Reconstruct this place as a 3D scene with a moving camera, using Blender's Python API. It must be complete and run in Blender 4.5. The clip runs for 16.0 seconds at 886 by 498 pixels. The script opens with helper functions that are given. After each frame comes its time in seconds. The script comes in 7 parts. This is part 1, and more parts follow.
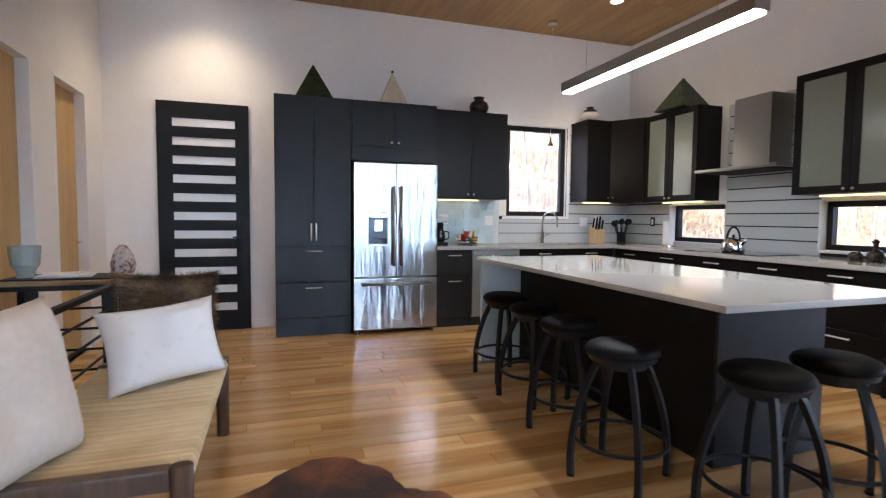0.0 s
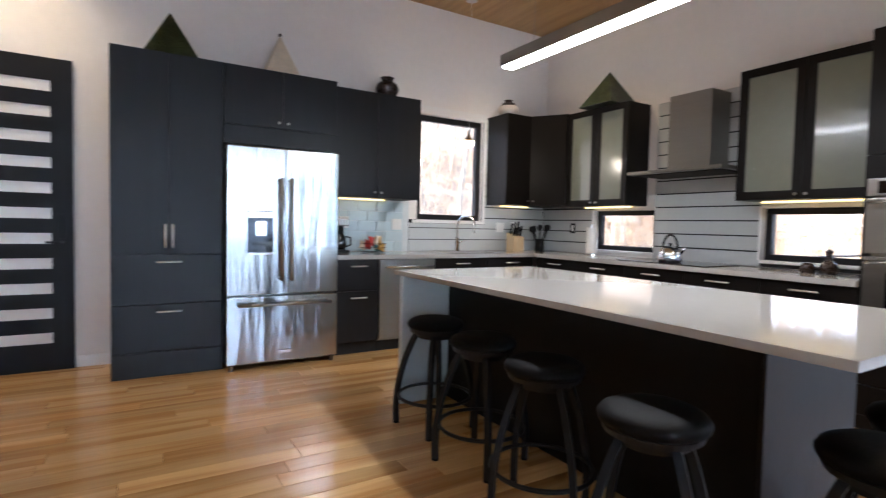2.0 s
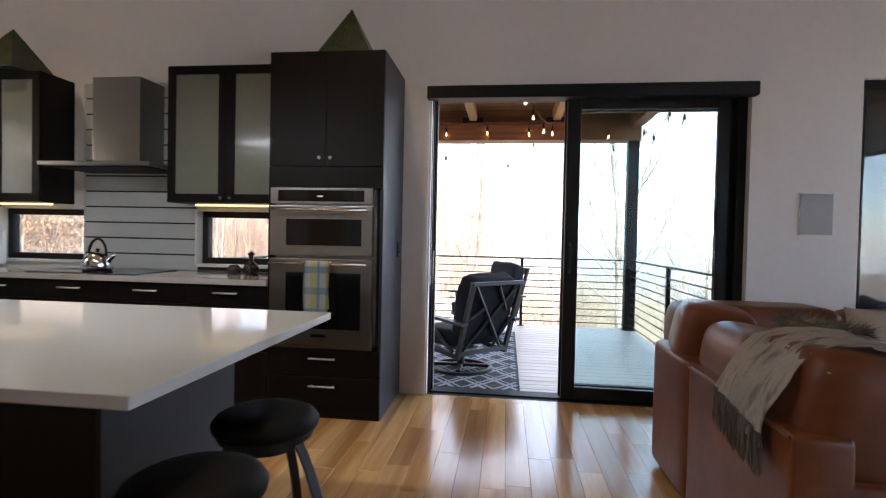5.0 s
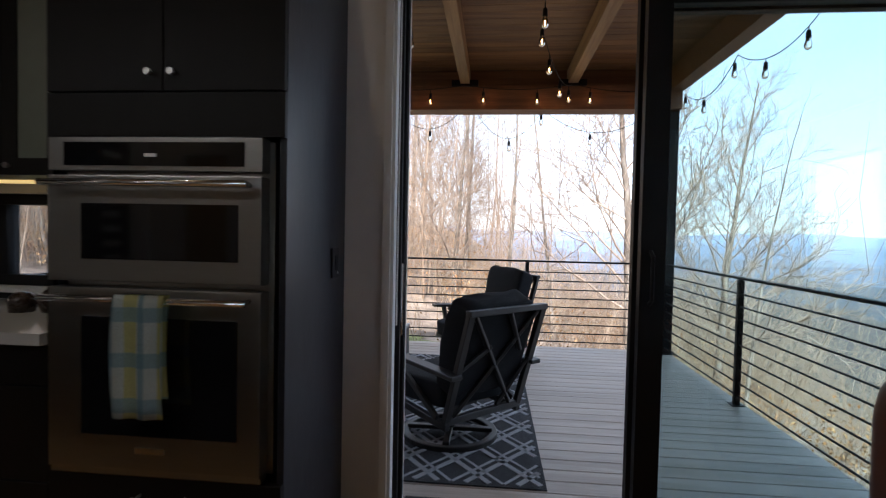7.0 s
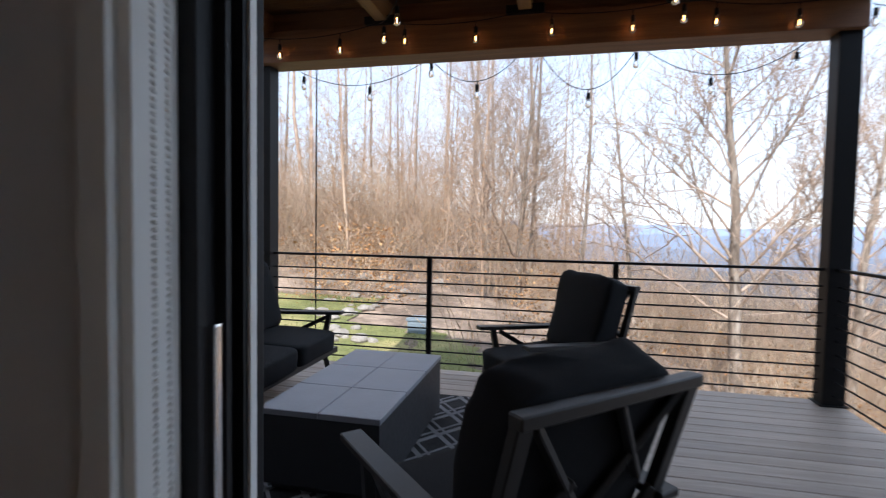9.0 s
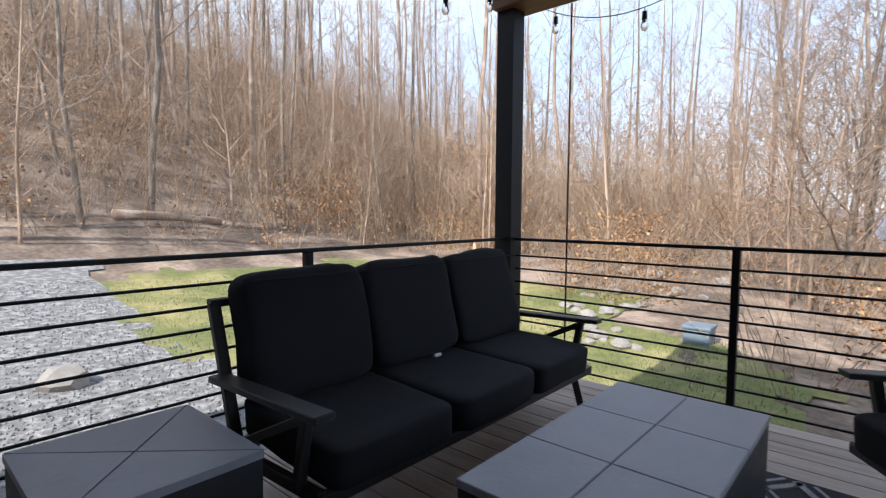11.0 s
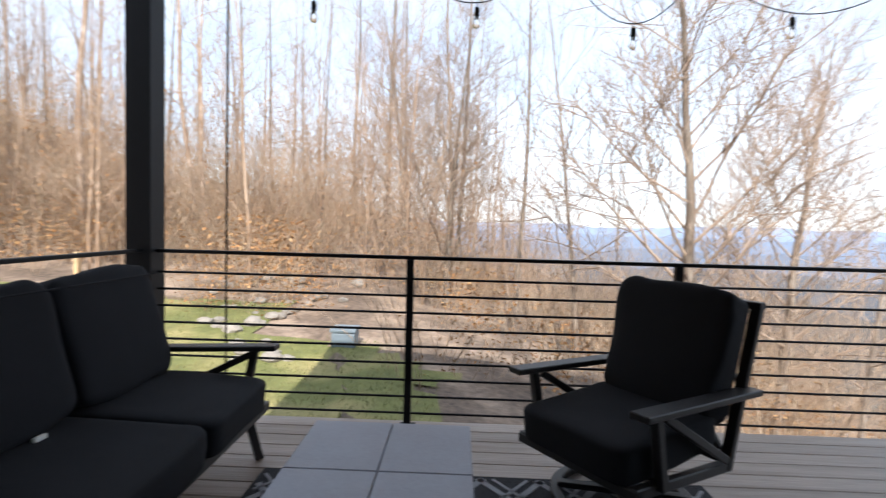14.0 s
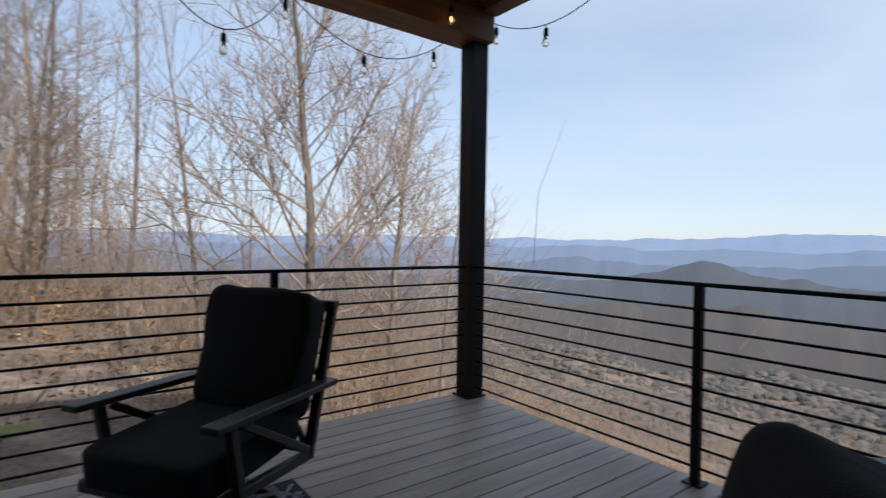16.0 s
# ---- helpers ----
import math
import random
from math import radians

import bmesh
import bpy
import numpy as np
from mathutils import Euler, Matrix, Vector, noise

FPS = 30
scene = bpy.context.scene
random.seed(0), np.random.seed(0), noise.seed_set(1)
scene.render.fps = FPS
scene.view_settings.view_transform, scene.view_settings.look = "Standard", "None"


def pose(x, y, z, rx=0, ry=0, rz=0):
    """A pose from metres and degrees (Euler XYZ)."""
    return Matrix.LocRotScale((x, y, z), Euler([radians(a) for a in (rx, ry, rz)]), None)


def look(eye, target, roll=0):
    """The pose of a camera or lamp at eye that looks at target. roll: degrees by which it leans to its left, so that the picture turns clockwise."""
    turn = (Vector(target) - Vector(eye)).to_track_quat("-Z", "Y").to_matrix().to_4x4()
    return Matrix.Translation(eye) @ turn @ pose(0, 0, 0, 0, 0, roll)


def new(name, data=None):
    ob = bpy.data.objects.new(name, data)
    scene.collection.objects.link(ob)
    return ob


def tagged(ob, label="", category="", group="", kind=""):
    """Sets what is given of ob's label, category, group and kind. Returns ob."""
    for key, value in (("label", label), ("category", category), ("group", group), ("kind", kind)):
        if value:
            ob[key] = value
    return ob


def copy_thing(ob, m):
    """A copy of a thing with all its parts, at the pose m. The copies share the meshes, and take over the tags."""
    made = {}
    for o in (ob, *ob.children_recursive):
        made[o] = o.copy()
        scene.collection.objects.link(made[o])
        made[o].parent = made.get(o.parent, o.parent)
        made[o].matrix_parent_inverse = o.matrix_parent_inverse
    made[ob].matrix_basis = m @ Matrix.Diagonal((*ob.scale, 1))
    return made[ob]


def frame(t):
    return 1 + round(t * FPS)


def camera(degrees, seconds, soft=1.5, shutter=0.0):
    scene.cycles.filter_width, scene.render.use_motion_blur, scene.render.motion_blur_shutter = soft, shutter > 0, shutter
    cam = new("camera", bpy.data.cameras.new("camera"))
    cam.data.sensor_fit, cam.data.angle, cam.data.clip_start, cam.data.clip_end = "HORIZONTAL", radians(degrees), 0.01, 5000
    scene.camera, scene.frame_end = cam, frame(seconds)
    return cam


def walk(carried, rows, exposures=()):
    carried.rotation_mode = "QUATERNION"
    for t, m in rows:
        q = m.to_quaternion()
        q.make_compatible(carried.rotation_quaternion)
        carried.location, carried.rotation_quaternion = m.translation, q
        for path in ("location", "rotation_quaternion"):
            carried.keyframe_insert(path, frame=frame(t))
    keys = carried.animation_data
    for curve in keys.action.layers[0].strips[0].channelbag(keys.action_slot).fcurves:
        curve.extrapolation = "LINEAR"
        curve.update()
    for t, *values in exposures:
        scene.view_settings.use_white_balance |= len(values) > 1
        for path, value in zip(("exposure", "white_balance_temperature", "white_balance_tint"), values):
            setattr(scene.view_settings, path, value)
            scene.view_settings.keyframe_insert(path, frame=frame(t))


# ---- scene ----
cam = camera(81.8, 16.0, soft=1.2, shutter=0.4)
PATH = [
    (0, (-0.005, 0.626, 1.219), (0.62, 2.522, 1.1), 0.5),
    (0.5, (0.076, 1.05, 1.23), (0.705, 2.945, 1.113), 0.6),
    (1, (0.106, 1.408, 1.208), (0.747, 3.299, 1.103), 0.8),
    (1.5, (0.09, 1.586, 1.201), (0.822, 3.444, 1.101), 0.9),
    (2, (0.159, 1.614, 1.193), (1.189, 3.326, 1.103), 1.3),
    (2.5, (0.184, 1.593, 1.203), (1.481, 3.113, 1.122), 1.4),
    (3, (0.181, 1.545, 1.208), (1.762, 2.769, 1.143), 1.4),
    (3.5, (0.212, 1.477, 1.223), (1.981, 2.409, 1.166), 1.4),
    (4, (0.251, 1.412, 1.22), (2.156, 2.021, 1.178), 1.2),
    (4.5, (0.372, 1.38, 1.221), (2.337, 1.748, 1.184), 1.1),
    (4.7, (0.487, 1.38, 1.222), (2.466, 1.662, 1.183), 1.1),
    (6.8, (2.328, 1.599, 1.231), (4.319, 1.78, 1.179), 1.4),
    (7, (2.477, 1.564, 1.26), (4.467, 1.758, 1.196), 1.2),
    (7.5, (2.951, 1.557, 1.252), (4.942, 1.725, 1.182), 1.3),
    (8, (3.4, 1.586, 1.244), (5.391, 1.749, 1.165), 1.2),
    (8.5, (3.809, 1.575, 1.24), (5.798, 1.772, 1.158), 1.1),
    (9, (4.239, 1.605, 1.227), (6.187, 2.052, 1.137), 0.9),
    (9.5, (4.571, 1.699, 1.229), (6.469, 2.321, 1.13), 1.2),
    (10, (4.856, 1.78, 1.23), (6.609, 2.736, 1.119), 0.6),
    (10.2, (4.962, 1.835, 1.205), (6.647, 2.906, 1.085), 0.5),
    (12.3, (5.505, 2.538, 1.112), (6.933, 3.93, 0.972), 0.3),
    (12.5, (5.504, 2.602, 1.118), (7.064, 3.847, 0.997), 0.5),
    (13, (5.571, 2.584, 1.124), (7.373, 3.445, 1.016), 0.8),
    (13.5, (5.615, 2.535, 1.133), (7.556, 3.008, 1.033), 1.0),
    (14, (5.653, 2.481, 1.142), (7.65, 2.542, 1.048), 1.5),
    (14.5, (5.612, 2.416, 1.134), (7.591, 2.134, 1.066), 1.5),
    (15, (5.628, 2.337, 1.148), (7.527, 1.713, 1.089), 1.7),
    (15.5, (5.6, 2.299, 1.137), (7.379, 1.387, 1.099), 1.1),
    (16, (5.583, 2.232, 1.147), (7.18, 1.029, 1.113), 0.9),
]
walk(cam, [(t, look(eye, target, roll)) for t, eye, target, roll in PATH], ((0.0, 3.75, 5550, 10), (2.0, 3.75, 5600, 10), (3.5, 4.05, 5750, 10), (4.7, 3.4, 5800, 10), (7.0, 1.5, 5800, 9), (9.0, 1.0, 5900, 10), (10.0, 0.7, 5900, 10), (12.5, 1.1, 6200, 10), (13.5, 1.1, 6300, 10), (14.5, 0.68, 6300, 10), (16.0, 0.02, 5950, 10)))
SUN_ELEV, SUN_AZ = 41.0, 180.0          # degrees; azimuth of the sun seen from the place, counted from +x towards +y

# ---- world, sun, large lights ----
world = bpy.data.worlds.new("sky")
scene.world = world
world.use_nodes = True
wn = world.node_tree.nodes
sky = wn.new("ShaderNodeTexSky")
sky.sky_type, sky.sun_disc = "NISHITA", False
sky.sun_elevation, sky.sun_rotation = radians(SUN_ELEV), radians(90 - SUN_AZ)
sky.air_density, sky.dust_density, sky.ozone_density = 1.0, 0.35, 1.5
wn["Background"].inputs[1].default_value = 0.15
veil = wn.new("ShaderNodeMix")                 # thin high cloud over the blue
veil.data_type = "RGBA"
veil.inputs[7].default_value = (4.8, 5.3, 5.9, 1)
wco = wn.new("ShaderNodeTexCoord")
wmp = wn.new("ShaderNodeMapping")
wmp.inputs["Scale"].default_value = (1, 1, 3)
cloud = wn.new("ShaderNodeTexNoise")
cloud.inputs["Scale"].default_value, cloud.inputs["Detail"].default_value = 1.6, 5
cmap = wn.new("ShaderNodeMapRange")
cmap.inputs[1].default_value, cmap.inputs[2].default_value, cmap.inputs[3].default_value, cmap.inputs[4].default_value = 0.3, 0.7, 0.45, 0.9
for a, b in ((wco.outputs["Generated"], wmp.inputs[0]), (wmp.outputs[0], cloud.inputs["Vector"]), (cloud.outputs[0], cmap.inputs[0]), (cmap.outputs[0], veil.inputs[0]),
             (sky.outputs[0], veil.inputs[6]), (veil.outputs[2], wn["Background"].inputs[0])):
    world.node_tree.links.new(a, b)


def lamp(name, kind, energy, color, m, **size):
    data = bpy.data.lights.new(name, kind)
    data.energy, data.color = energy, color
    for key, value in size.items():
        if key == "size":
            data.size = value
        elif key == "size_y":
            data.shape, data.size_y = "RECTANGLE", value
        elif key == "angle":
            data.angle = value
        elif key == "radius":
            data.shadow_soft_size = value
        elif key == "spot":
            data.spot_size, data.spot_blend = radians(value), 1.0
    ob = new(name, data)
    ob.matrix_world = m
    return ob


sun_way = Vector((math.cos(radians(SUN_ELEV)) * math.cos(radians(SUN_AZ)), math.cos(radians(SUN_ELEV)) * math.sin(radians(SUN_AZ)), math.sin(radians(SUN_ELEV))))
lamp("sun", "SUN", 4.2, (1.0, 0.92, 0.82), look(sun_way * 50, (0, 0, 0)), angle=radians(0.6))


# ---- materials ----
def material(name, color, rough=0.6, metal=0.0, vary=0.12, scale=6.0, bump=0.0, bump_scale=60.0, stretch=(1, 1, 1), second=None, second_amount=0.5,
             piece=0.0, island=0.0, coat=0.0, spec=0.5, rough_vary=0.1):
    """Principled surface with two scales of variation, optional second colour in patches, and tint that changes from piece to piece."""
    m = bpy.data.materials.new(name)
    m.use_nodes = True
    nt = m.node_tree
    n, l = nt.nodes, nt.links
    p = n["Principled BSDF"]
    co = n.new("ShaderNodeTexCoord")
    mp = n.new("ShaderNodeMapping")
    mp.inputs["Scale"].default_value = stretch
    l.new(co.outputs["Object"], mp.inputs[0])
    big = n.new("ShaderNodeTexNoise")
    big.inputs["Scale"].default_value, big.inputs["Detail"].default_value = scale, 6
    l.new(mp.outputs[0], big.inputs["Vector"])
    fine = n.new("ShaderNodeTexNoise")
    fine.inputs["Scale"].default_value, fine.inputs["Detail"].default_value = scale * 9, 4
    l.new(mp.outputs[0], fine.inputs["Vector"])
    base = n.new("ShaderNodeMix")
    base.data_type = "RGBA"
    base.inputs[6].default_value = (*color, 1)
    base.inputs[7].default_value = (*(second or color), 1)
    ramp = n.new("ShaderNodeMapRange")
    ramp.inputs[1].default_value, ramp.inputs[2].default_value = 0.62 - 0.3 * second_amount, 0.78 - 0.3 * second_amount
    l.new(big.outputs[0], ramp.inputs[0])
    l.new(ramp.outputs[0], base.inputs[0])
    add = n.new("ShaderNodeMath")
    l.new(big.outputs[0], add.inputs[0])
    l.new(fine.outputs[0], add.inputs[1])
    val = n.new("ShaderNodeMapRange")
    val.inputs[1].default_value, val.inputs[2].default_value = 0.6, 1.4
    val.inputs[3].default_value, val.inputs[4].default_value = 1 - vary, 1 + vary
    l.new(add.outputs[0], val.inputs[0])
    last = val.outputs[0]
    for amount, kind in ((piece, "ShaderNodeObjectInfo"), (island, "ShaderNodeNewGeometry")):
        if amount:
            info = n.new(kind)
            r = n.new("ShaderNodeMapRange")
            r.inputs[3].default_value, r.inputs[4].default_value = 1 - amount, 1 + amount
            l.new(info.outputs["Random" if kind == "ShaderNodeObjectInfo" else "Random Per Island"], r.inputs[0])
            mul = n.new("ShaderNodeMath")
            mul.operation = "MULTIPLY"
            l.new(last, mul.inputs[0])
            l.new(r.outputs[0], mul.inputs[1])
            last = mul.outputs[0]
    hsv = n.new("ShaderNodeHueSaturation")
    l.new(base.outputs[2], hsv.inputs["Color"])
    l.new(last, hsv.inputs["Value"])
    l.new(hsv.outputs[0], p.inputs["Base Color"])
    rr = n.new("ShaderNodeMapRange")
    rr.inputs[3].default_value, rr.inputs[4].default_value = max(0.02, rough - rough_vary), min(1, rough + rough_vary)
    l.new(fine.outputs[0], rr.inputs[0])
    l.new(rr.outputs[0], p.inputs["Roughness"])
    p.inputs["Metallic"].default_value = metal
    p.inputs["Specular IOR Level"].default_value = spec
    if coat:
        p.inputs["Coat Weight"].default_value, p.inputs["Coat Roughness"].default_value = coat, 0.08
    if bump:
        bn = n.new("ShaderNodeTexNoise")
        bn.inputs["Scale"].default_value, bn.inputs["Detail"].default_value = bump_scale, 5
        l.new(mp.outputs[0], bn.inputs["Vector"])
        b = n.new("ShaderNodeBump")
        b.inputs["Strength"].default_value, b.inputs["Distance"].default_value = bump, 0.02
        l.new(bn.outputs[0], b.inputs["Height"])
        l.new(b.outputs[0], p.inputs["Normal"])
    return m


def glowing(name, color, strength):
    m = bpy.data.materials.new(name)
    m.use_nodes = True
    p = m.node_tree.nodes["Principled BSDF"]
    p.inputs["Base Color"].default_value = (*color, 1)
    p.inputs["Emission Color"].default_value = (*color, 1)
    p.inputs["Emission Strength"].default_value = strength
    return m


def clear(name, color=(1, 1, 1), rough=0.0, ior=1.45):
    m = bpy.data.materials.new(name)
    m.use_nodes = True
    p = m.node_tree.nodes["Principled BSDF"]
    p.inputs["Base Color"].default_value = (*color, 1)
    p.inputs["Roughness"].default_value = rough
    p.inputs["Transmission Weight"].default_value = 1
    p.inputs["IOR"].default_value = ior
    return m


def wood_grain(name, dark, light, rough, along, scale=1.0, piece=0.0, island=0.0, coat=0.0, bump=0.15, vary=0.22):
    """Wood with long fibres along x, y or z, darker streaks and a tint for each plank."""
    st = [9.0 * scale] * 3
    st["xyz".index(along)] = 0.55 * scale
    m = material(name, light, rough, vary=vary, scale=2.2, bump=bump, bump_scale=14, stretch=st, second=dark, second_amount=0.62, piece=piece, island=island, coat=coat)
    n, l = m.node_tree.nodes, m.node_tree.links
    if piece or island:
        # each plank takes its figure from another part of the pattern
        info = n.new("ShaderNodeObjectInfo" if piece else "ShaderNodeNewGeometry")
        mul = n.new("ShaderNodeVectorMath")
        mul.operation = "SCALE"
        mul.inputs[0].default_value = (37, 53, 71)
        l.new(info.outputs["Random" if piece else "Random Per Island"], mul.inputs["Scale"])
        mp = next(x for x in n if x.bl_idname == "ShaderNodeMapping")
        l.new(mul.outputs[0], mp.inputs["Location"])
    return m


M_WALL = material("wall_paint", (0.80, 0.77, 0.74), 0.75, vary=0.03, scale=2, bump=0.06, bump_scale=180)
M_CEIL = wood_grain("plywood", (0.33, 0.19, 0.07), (0.44, 0.27, 0.11), 0.5, "y", 0.5, island=0.06, bump=0.04)
M_FLOOR = wood_grain("hickory_floor", (0.40, 0.21, 0.072), (0.60, 0.38, 0.16), 0.22, "x", 0.35, piece=0.20, bump=0.012, vary=0.12, coat=0.3)
M_FLOOR2 = wood_grain("hickory_floor_rest", (0.40, 0.21, 0.072), (0.60, 0.38, 0.16), 0.22, "x", 0.35, island=0.20, bump=0.012, vary=0.12, coat=0.3)
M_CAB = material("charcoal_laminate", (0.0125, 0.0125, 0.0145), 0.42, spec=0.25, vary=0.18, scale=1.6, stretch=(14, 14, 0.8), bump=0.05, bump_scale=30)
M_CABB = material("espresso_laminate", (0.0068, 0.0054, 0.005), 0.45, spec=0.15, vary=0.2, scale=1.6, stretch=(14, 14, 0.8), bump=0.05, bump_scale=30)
# oven cabinet sides: blue daylight sheen put into a lighter base colour
M_CABLIT = material("daylit_side_laminate", (0.015, 0.016, 0.022), 0.36, spec=0.42, vary=0.15, scale=1.6, stretch=(14, 14, 0.8), bump=0.03, bump_scale=30)
M_GAP = material("dark_gap", (0.01, 0.01, 0.011), 0.8)
M_BLACK = material("black_metal", (0.007, 0.007, 0.0085), 0.5, spec=0.22, vary=0.15, scale=20, bump=0.03)
M_FRAME = material("black_aluminium", (0.009, 0.009, 0.011), 0.55, vary=0.1, scale=9, spec=0.3)
M_STEEL = material("stainless_steel", (0.46, 0.47, 0.49), 0.20, metal=1.0, vary=0.05, scale=3, stretch=(1.6, 1.6, 0.16), bump=1.0, bump_scale=4.5, rough_vary=0.04)
M_STEELD = material("brushed_steel", (0.30, 0.285, 0.265), 0.32, metal=1.0, vary=0.05, scale=3, stretch=(0.3, 0.3, 4), rough_vary=0.05)
M_SATINSTEEL = material("satin_steel", (0.78, 0.77, 0.74), 0.42, metal=1.0, vary=0.04, scale=6)
M_CHROME = material("chrome", (0.75, 0.75, 0.77), 0.12, metal=1.0, vary=0.03)
M_OVENGLASS = material("black_glass", (0.006, 0.006, 0.007), 0.06, vary=0.05, rough_vary=0.02)
M_QUARTZ = material("quartz", (0.42, 0.405, 0.38), 0.10, spec=0.3, vary=0.025, scale=30, rough_vary=0.03)
M_PANELG = material("grey_panel", (0.50, 0.55, 0.56), 0.45, vary=0.04)
M_FROST = material("frosted_glass", (0.17, 0.185, 0.15), 0.22, vary=0.05, scale=2, coat=0.5)
M_TILE = material("glass_tile", (0.55, 0.66, 0.70), 0.08, vary=0.04, scale=3, piece=0.07, rough_vary=0.03)
M_GROUT = material("grout", (0.62, 0.66, 0.67), 0.8)
M_SHIP = material("slat_board", (0.54, 0.56, 0.56), 0.18, vary=0.04, scale=4, piece=0.03)
M_WHITE = material("white_plastic", (0.78, 0.78, 0.76), 0.4, vary=0.03)
M_TRIM = material("white_trim", (0.80, 0.79, 0.77), 0.5, vary=0.03, scale=3)
M_OAK = wood_grain("oak_door", (0.50, 0.30, 0.11), (0.60, 0.39, 0.16), 0.45, "z", 0.5, bump=0.05)
M_DOORGLASS = material("milk_glass", (0.86, 0.86, 0.84), 0.35, vary=0.02, scale=2)
M_STOOL = material("black_vinyl", (0.003, 0.003, 0.0035), 0.6, spec=0.14, vary=0.15, scale=14, bump=0.05, bump_scale=120)
M_STOOLF = material("black_steel", (0.008, 0.0085, 0.010), 0.45, spec=0.3, vary=0.15, scale=20)
M_GRILLE = material("speaker_grille", (0.42, 0.43, 0.44), 0.7, vary=0.05, scale=4, bump=0.2, bump_scale=400)
M_LEATHER = material("cognac_leather", (0.150, 0.044, 0.0145), 0.38, spec=0.35, vary=0.16, scale=3, bump=0.06, bump_scale=140, second=(0.105, 0.028, 0.009), second_amount=0.5)
M_THROW = material("grey_throw", (0.66, 0.61, 0.55), 0.95, vary=0.2, scale=9, stretch=(4.0, 0.7, 0.7), bump=0.5, bump_scale=40, second=(0.24, 0.21, 0.19), second_amount=0.36)
M_FRINGE = material("throw_fringe", (0.13, 0.12, 0.11), 0.95, vary=0.3, scale=20, island=0.4)
M_GREYFUR = material("grey_fur_hair", (0.12, 0.105, 0.09), 0.9, vary=0.4, scale=5, second=(0.30, 0.27, 0.23), second_amount=0.5, island=0.4)
M_LINEN = material("beige_linen", (0.42, 0.35, 0.27), 0.9, vary=0.1, scale=5, bump=0.3, bump_scale=160)
M_FUR = material("brown_fur", (0.150, 0.098, 0.057), 0.9, vary=0.5, scale=7, second=(0.22, 0.15, 0.09), second_amount=0.5)
M_FURP = material("brown_fur_hair", (0.12, 0.07, 0.036), 0.85, vary=0.4, scale=5, second=(0.36, 0.24, 0.14), second_amount=0.5, island=0.4)
M_SATIN = material("satin", (0.86, 0.86, 0.86), 0.30, vary=0.015, scale=2, bump=0.35, bump_scale=9)
M_VELVET = material("ivory_velvet", (0.70, 0.63, 0.57), 0.6, vary=0.10, scale=4, bump=0.3, bump_scale=6)
M_CORD = material("paper_cord", (0.72, 0.58, 0.36), 0.75, vary=0.10, scale=3, second=(0.60, 0.45, 0.25), second_amount=0.5, island=0.14)
M_WALNUT = wood_grain("walnut", (0.055, 0.028, 0.016), (0.10, 0.055, 0.03), 0.4, "z", 1.0)
M_LIVE = wood_grain("live_edge_slab", (0.22, 0.12, 0.05), (0.45, 0.29, 0.13), 0.35, "x", 0.6)
M_HIDE = material("cowhide", (0.032, 0.013, 0.008), 0.7, vary=0.5, scale=2.2, second=(0.20, 0.062, 0.02), second_amount=0.6, bump=0.3, bump_scale=90)
M_PYRG = material("green_stone", (0.014, 0.022, 0.009), 0.3, vary=0.45, scale=9, second=(0.03, 0.04, 0.018), second_amount=0.5)
M_PYRW = material("ivory_shell", (0.62, 0.54, 0.42), 0.5, vary=0.14, scale=16, bump=0.4, bump_scale=30)
M_CLAY = material("dark_clay", (0.028, 0.016, 0.012), 0.28, vary=0.2, scale=6)
M_SALT = material("pale_clay", (0.58, 0.52, 0.46), 0.45, vary=0.12, scale=8)
M_GEODE = material("crystal", (0.55, 0.46, 0.42), 0.25, vary=0.5, scale=30, second=(0.16, 0.08, 0.06), second_amount=0.5, bump=0.6, bump_scale=40)
M_BEECH = wood_grain("beech_block", (0.50, 0.35, 0.19), (0.62, 0.46, 0.27), 0.5, "z", 2.0)
M_GLASSV = material("grey_glass_vase", (0.30, 0.33, 0.31), 0.2, vary=0.15, scale=12)
M_PANE = clear("window_glass", (0.97, 0.99, 0.99))
M_PANEG = clear("tinted_glass", (0.73, 0.835, 0.845))
M_PANES = clear("screened_glass", (0.70, 0.75, 0.81))
M_LED = glowing("led_strip", (1.0, 0.94, 0.86), 3.0)
M_UNDER = glowing("under_cabinet_light", (1.0, 0.66, 0.24), 0.30)
M_BULB = glowing("warm_bulb", (1.0, 0.80, 0.55), 2)
M_SPOT = glowing("downlight", (1.0, 0.86, 0.66), 5)
M_FILA = glowing("filament", (1.0, 0.45, 0.12), 10)
M_FROSTB = clear("bulb_glass", (1.0, 0.97, 0.92), 0.05)
M_BOARD = wood_grain("deck_board", (0.31, 0.25, 0.205), (0.43, 0.355, 0.30), 0.45, "y", 0.5, piece=0.10)
M_SOFFIT = wood_grain("cedar_soffit", (0.11, 0.048, 0.018), (0.20, 0.10, 0.036), 0.55, "y", 0.7, island=0.25)
M_BEAM = wood_grain("cedar_beam", (0.12, 0.05, 0.02), (0.19, 0.085, 0.034), 0.6, "y", 0.8)
M_RAFT = wood_grain("pine_rafter", (0.20, 0.115, 0.052), (0.29, 0.18, 0.085), 0.6, "x", 0.8)
M_SOFFITG = material("grey_fascia", (0.035, 0.037, 0.042), 0.6, vary=0.08)
M_CUSH = material("charcoal_outdoor_fabric", (0.0095, 0.0105, 0.0135), 0.9, spec=0.3, vary=0.22, scale=5, bump=0.25, bump_scale=300)
M_CHAIRF = material("bronze_aluminium", (0.026, 0.024, 0.024), 0.42, spec=0.4, vary=0.15, scale=14)
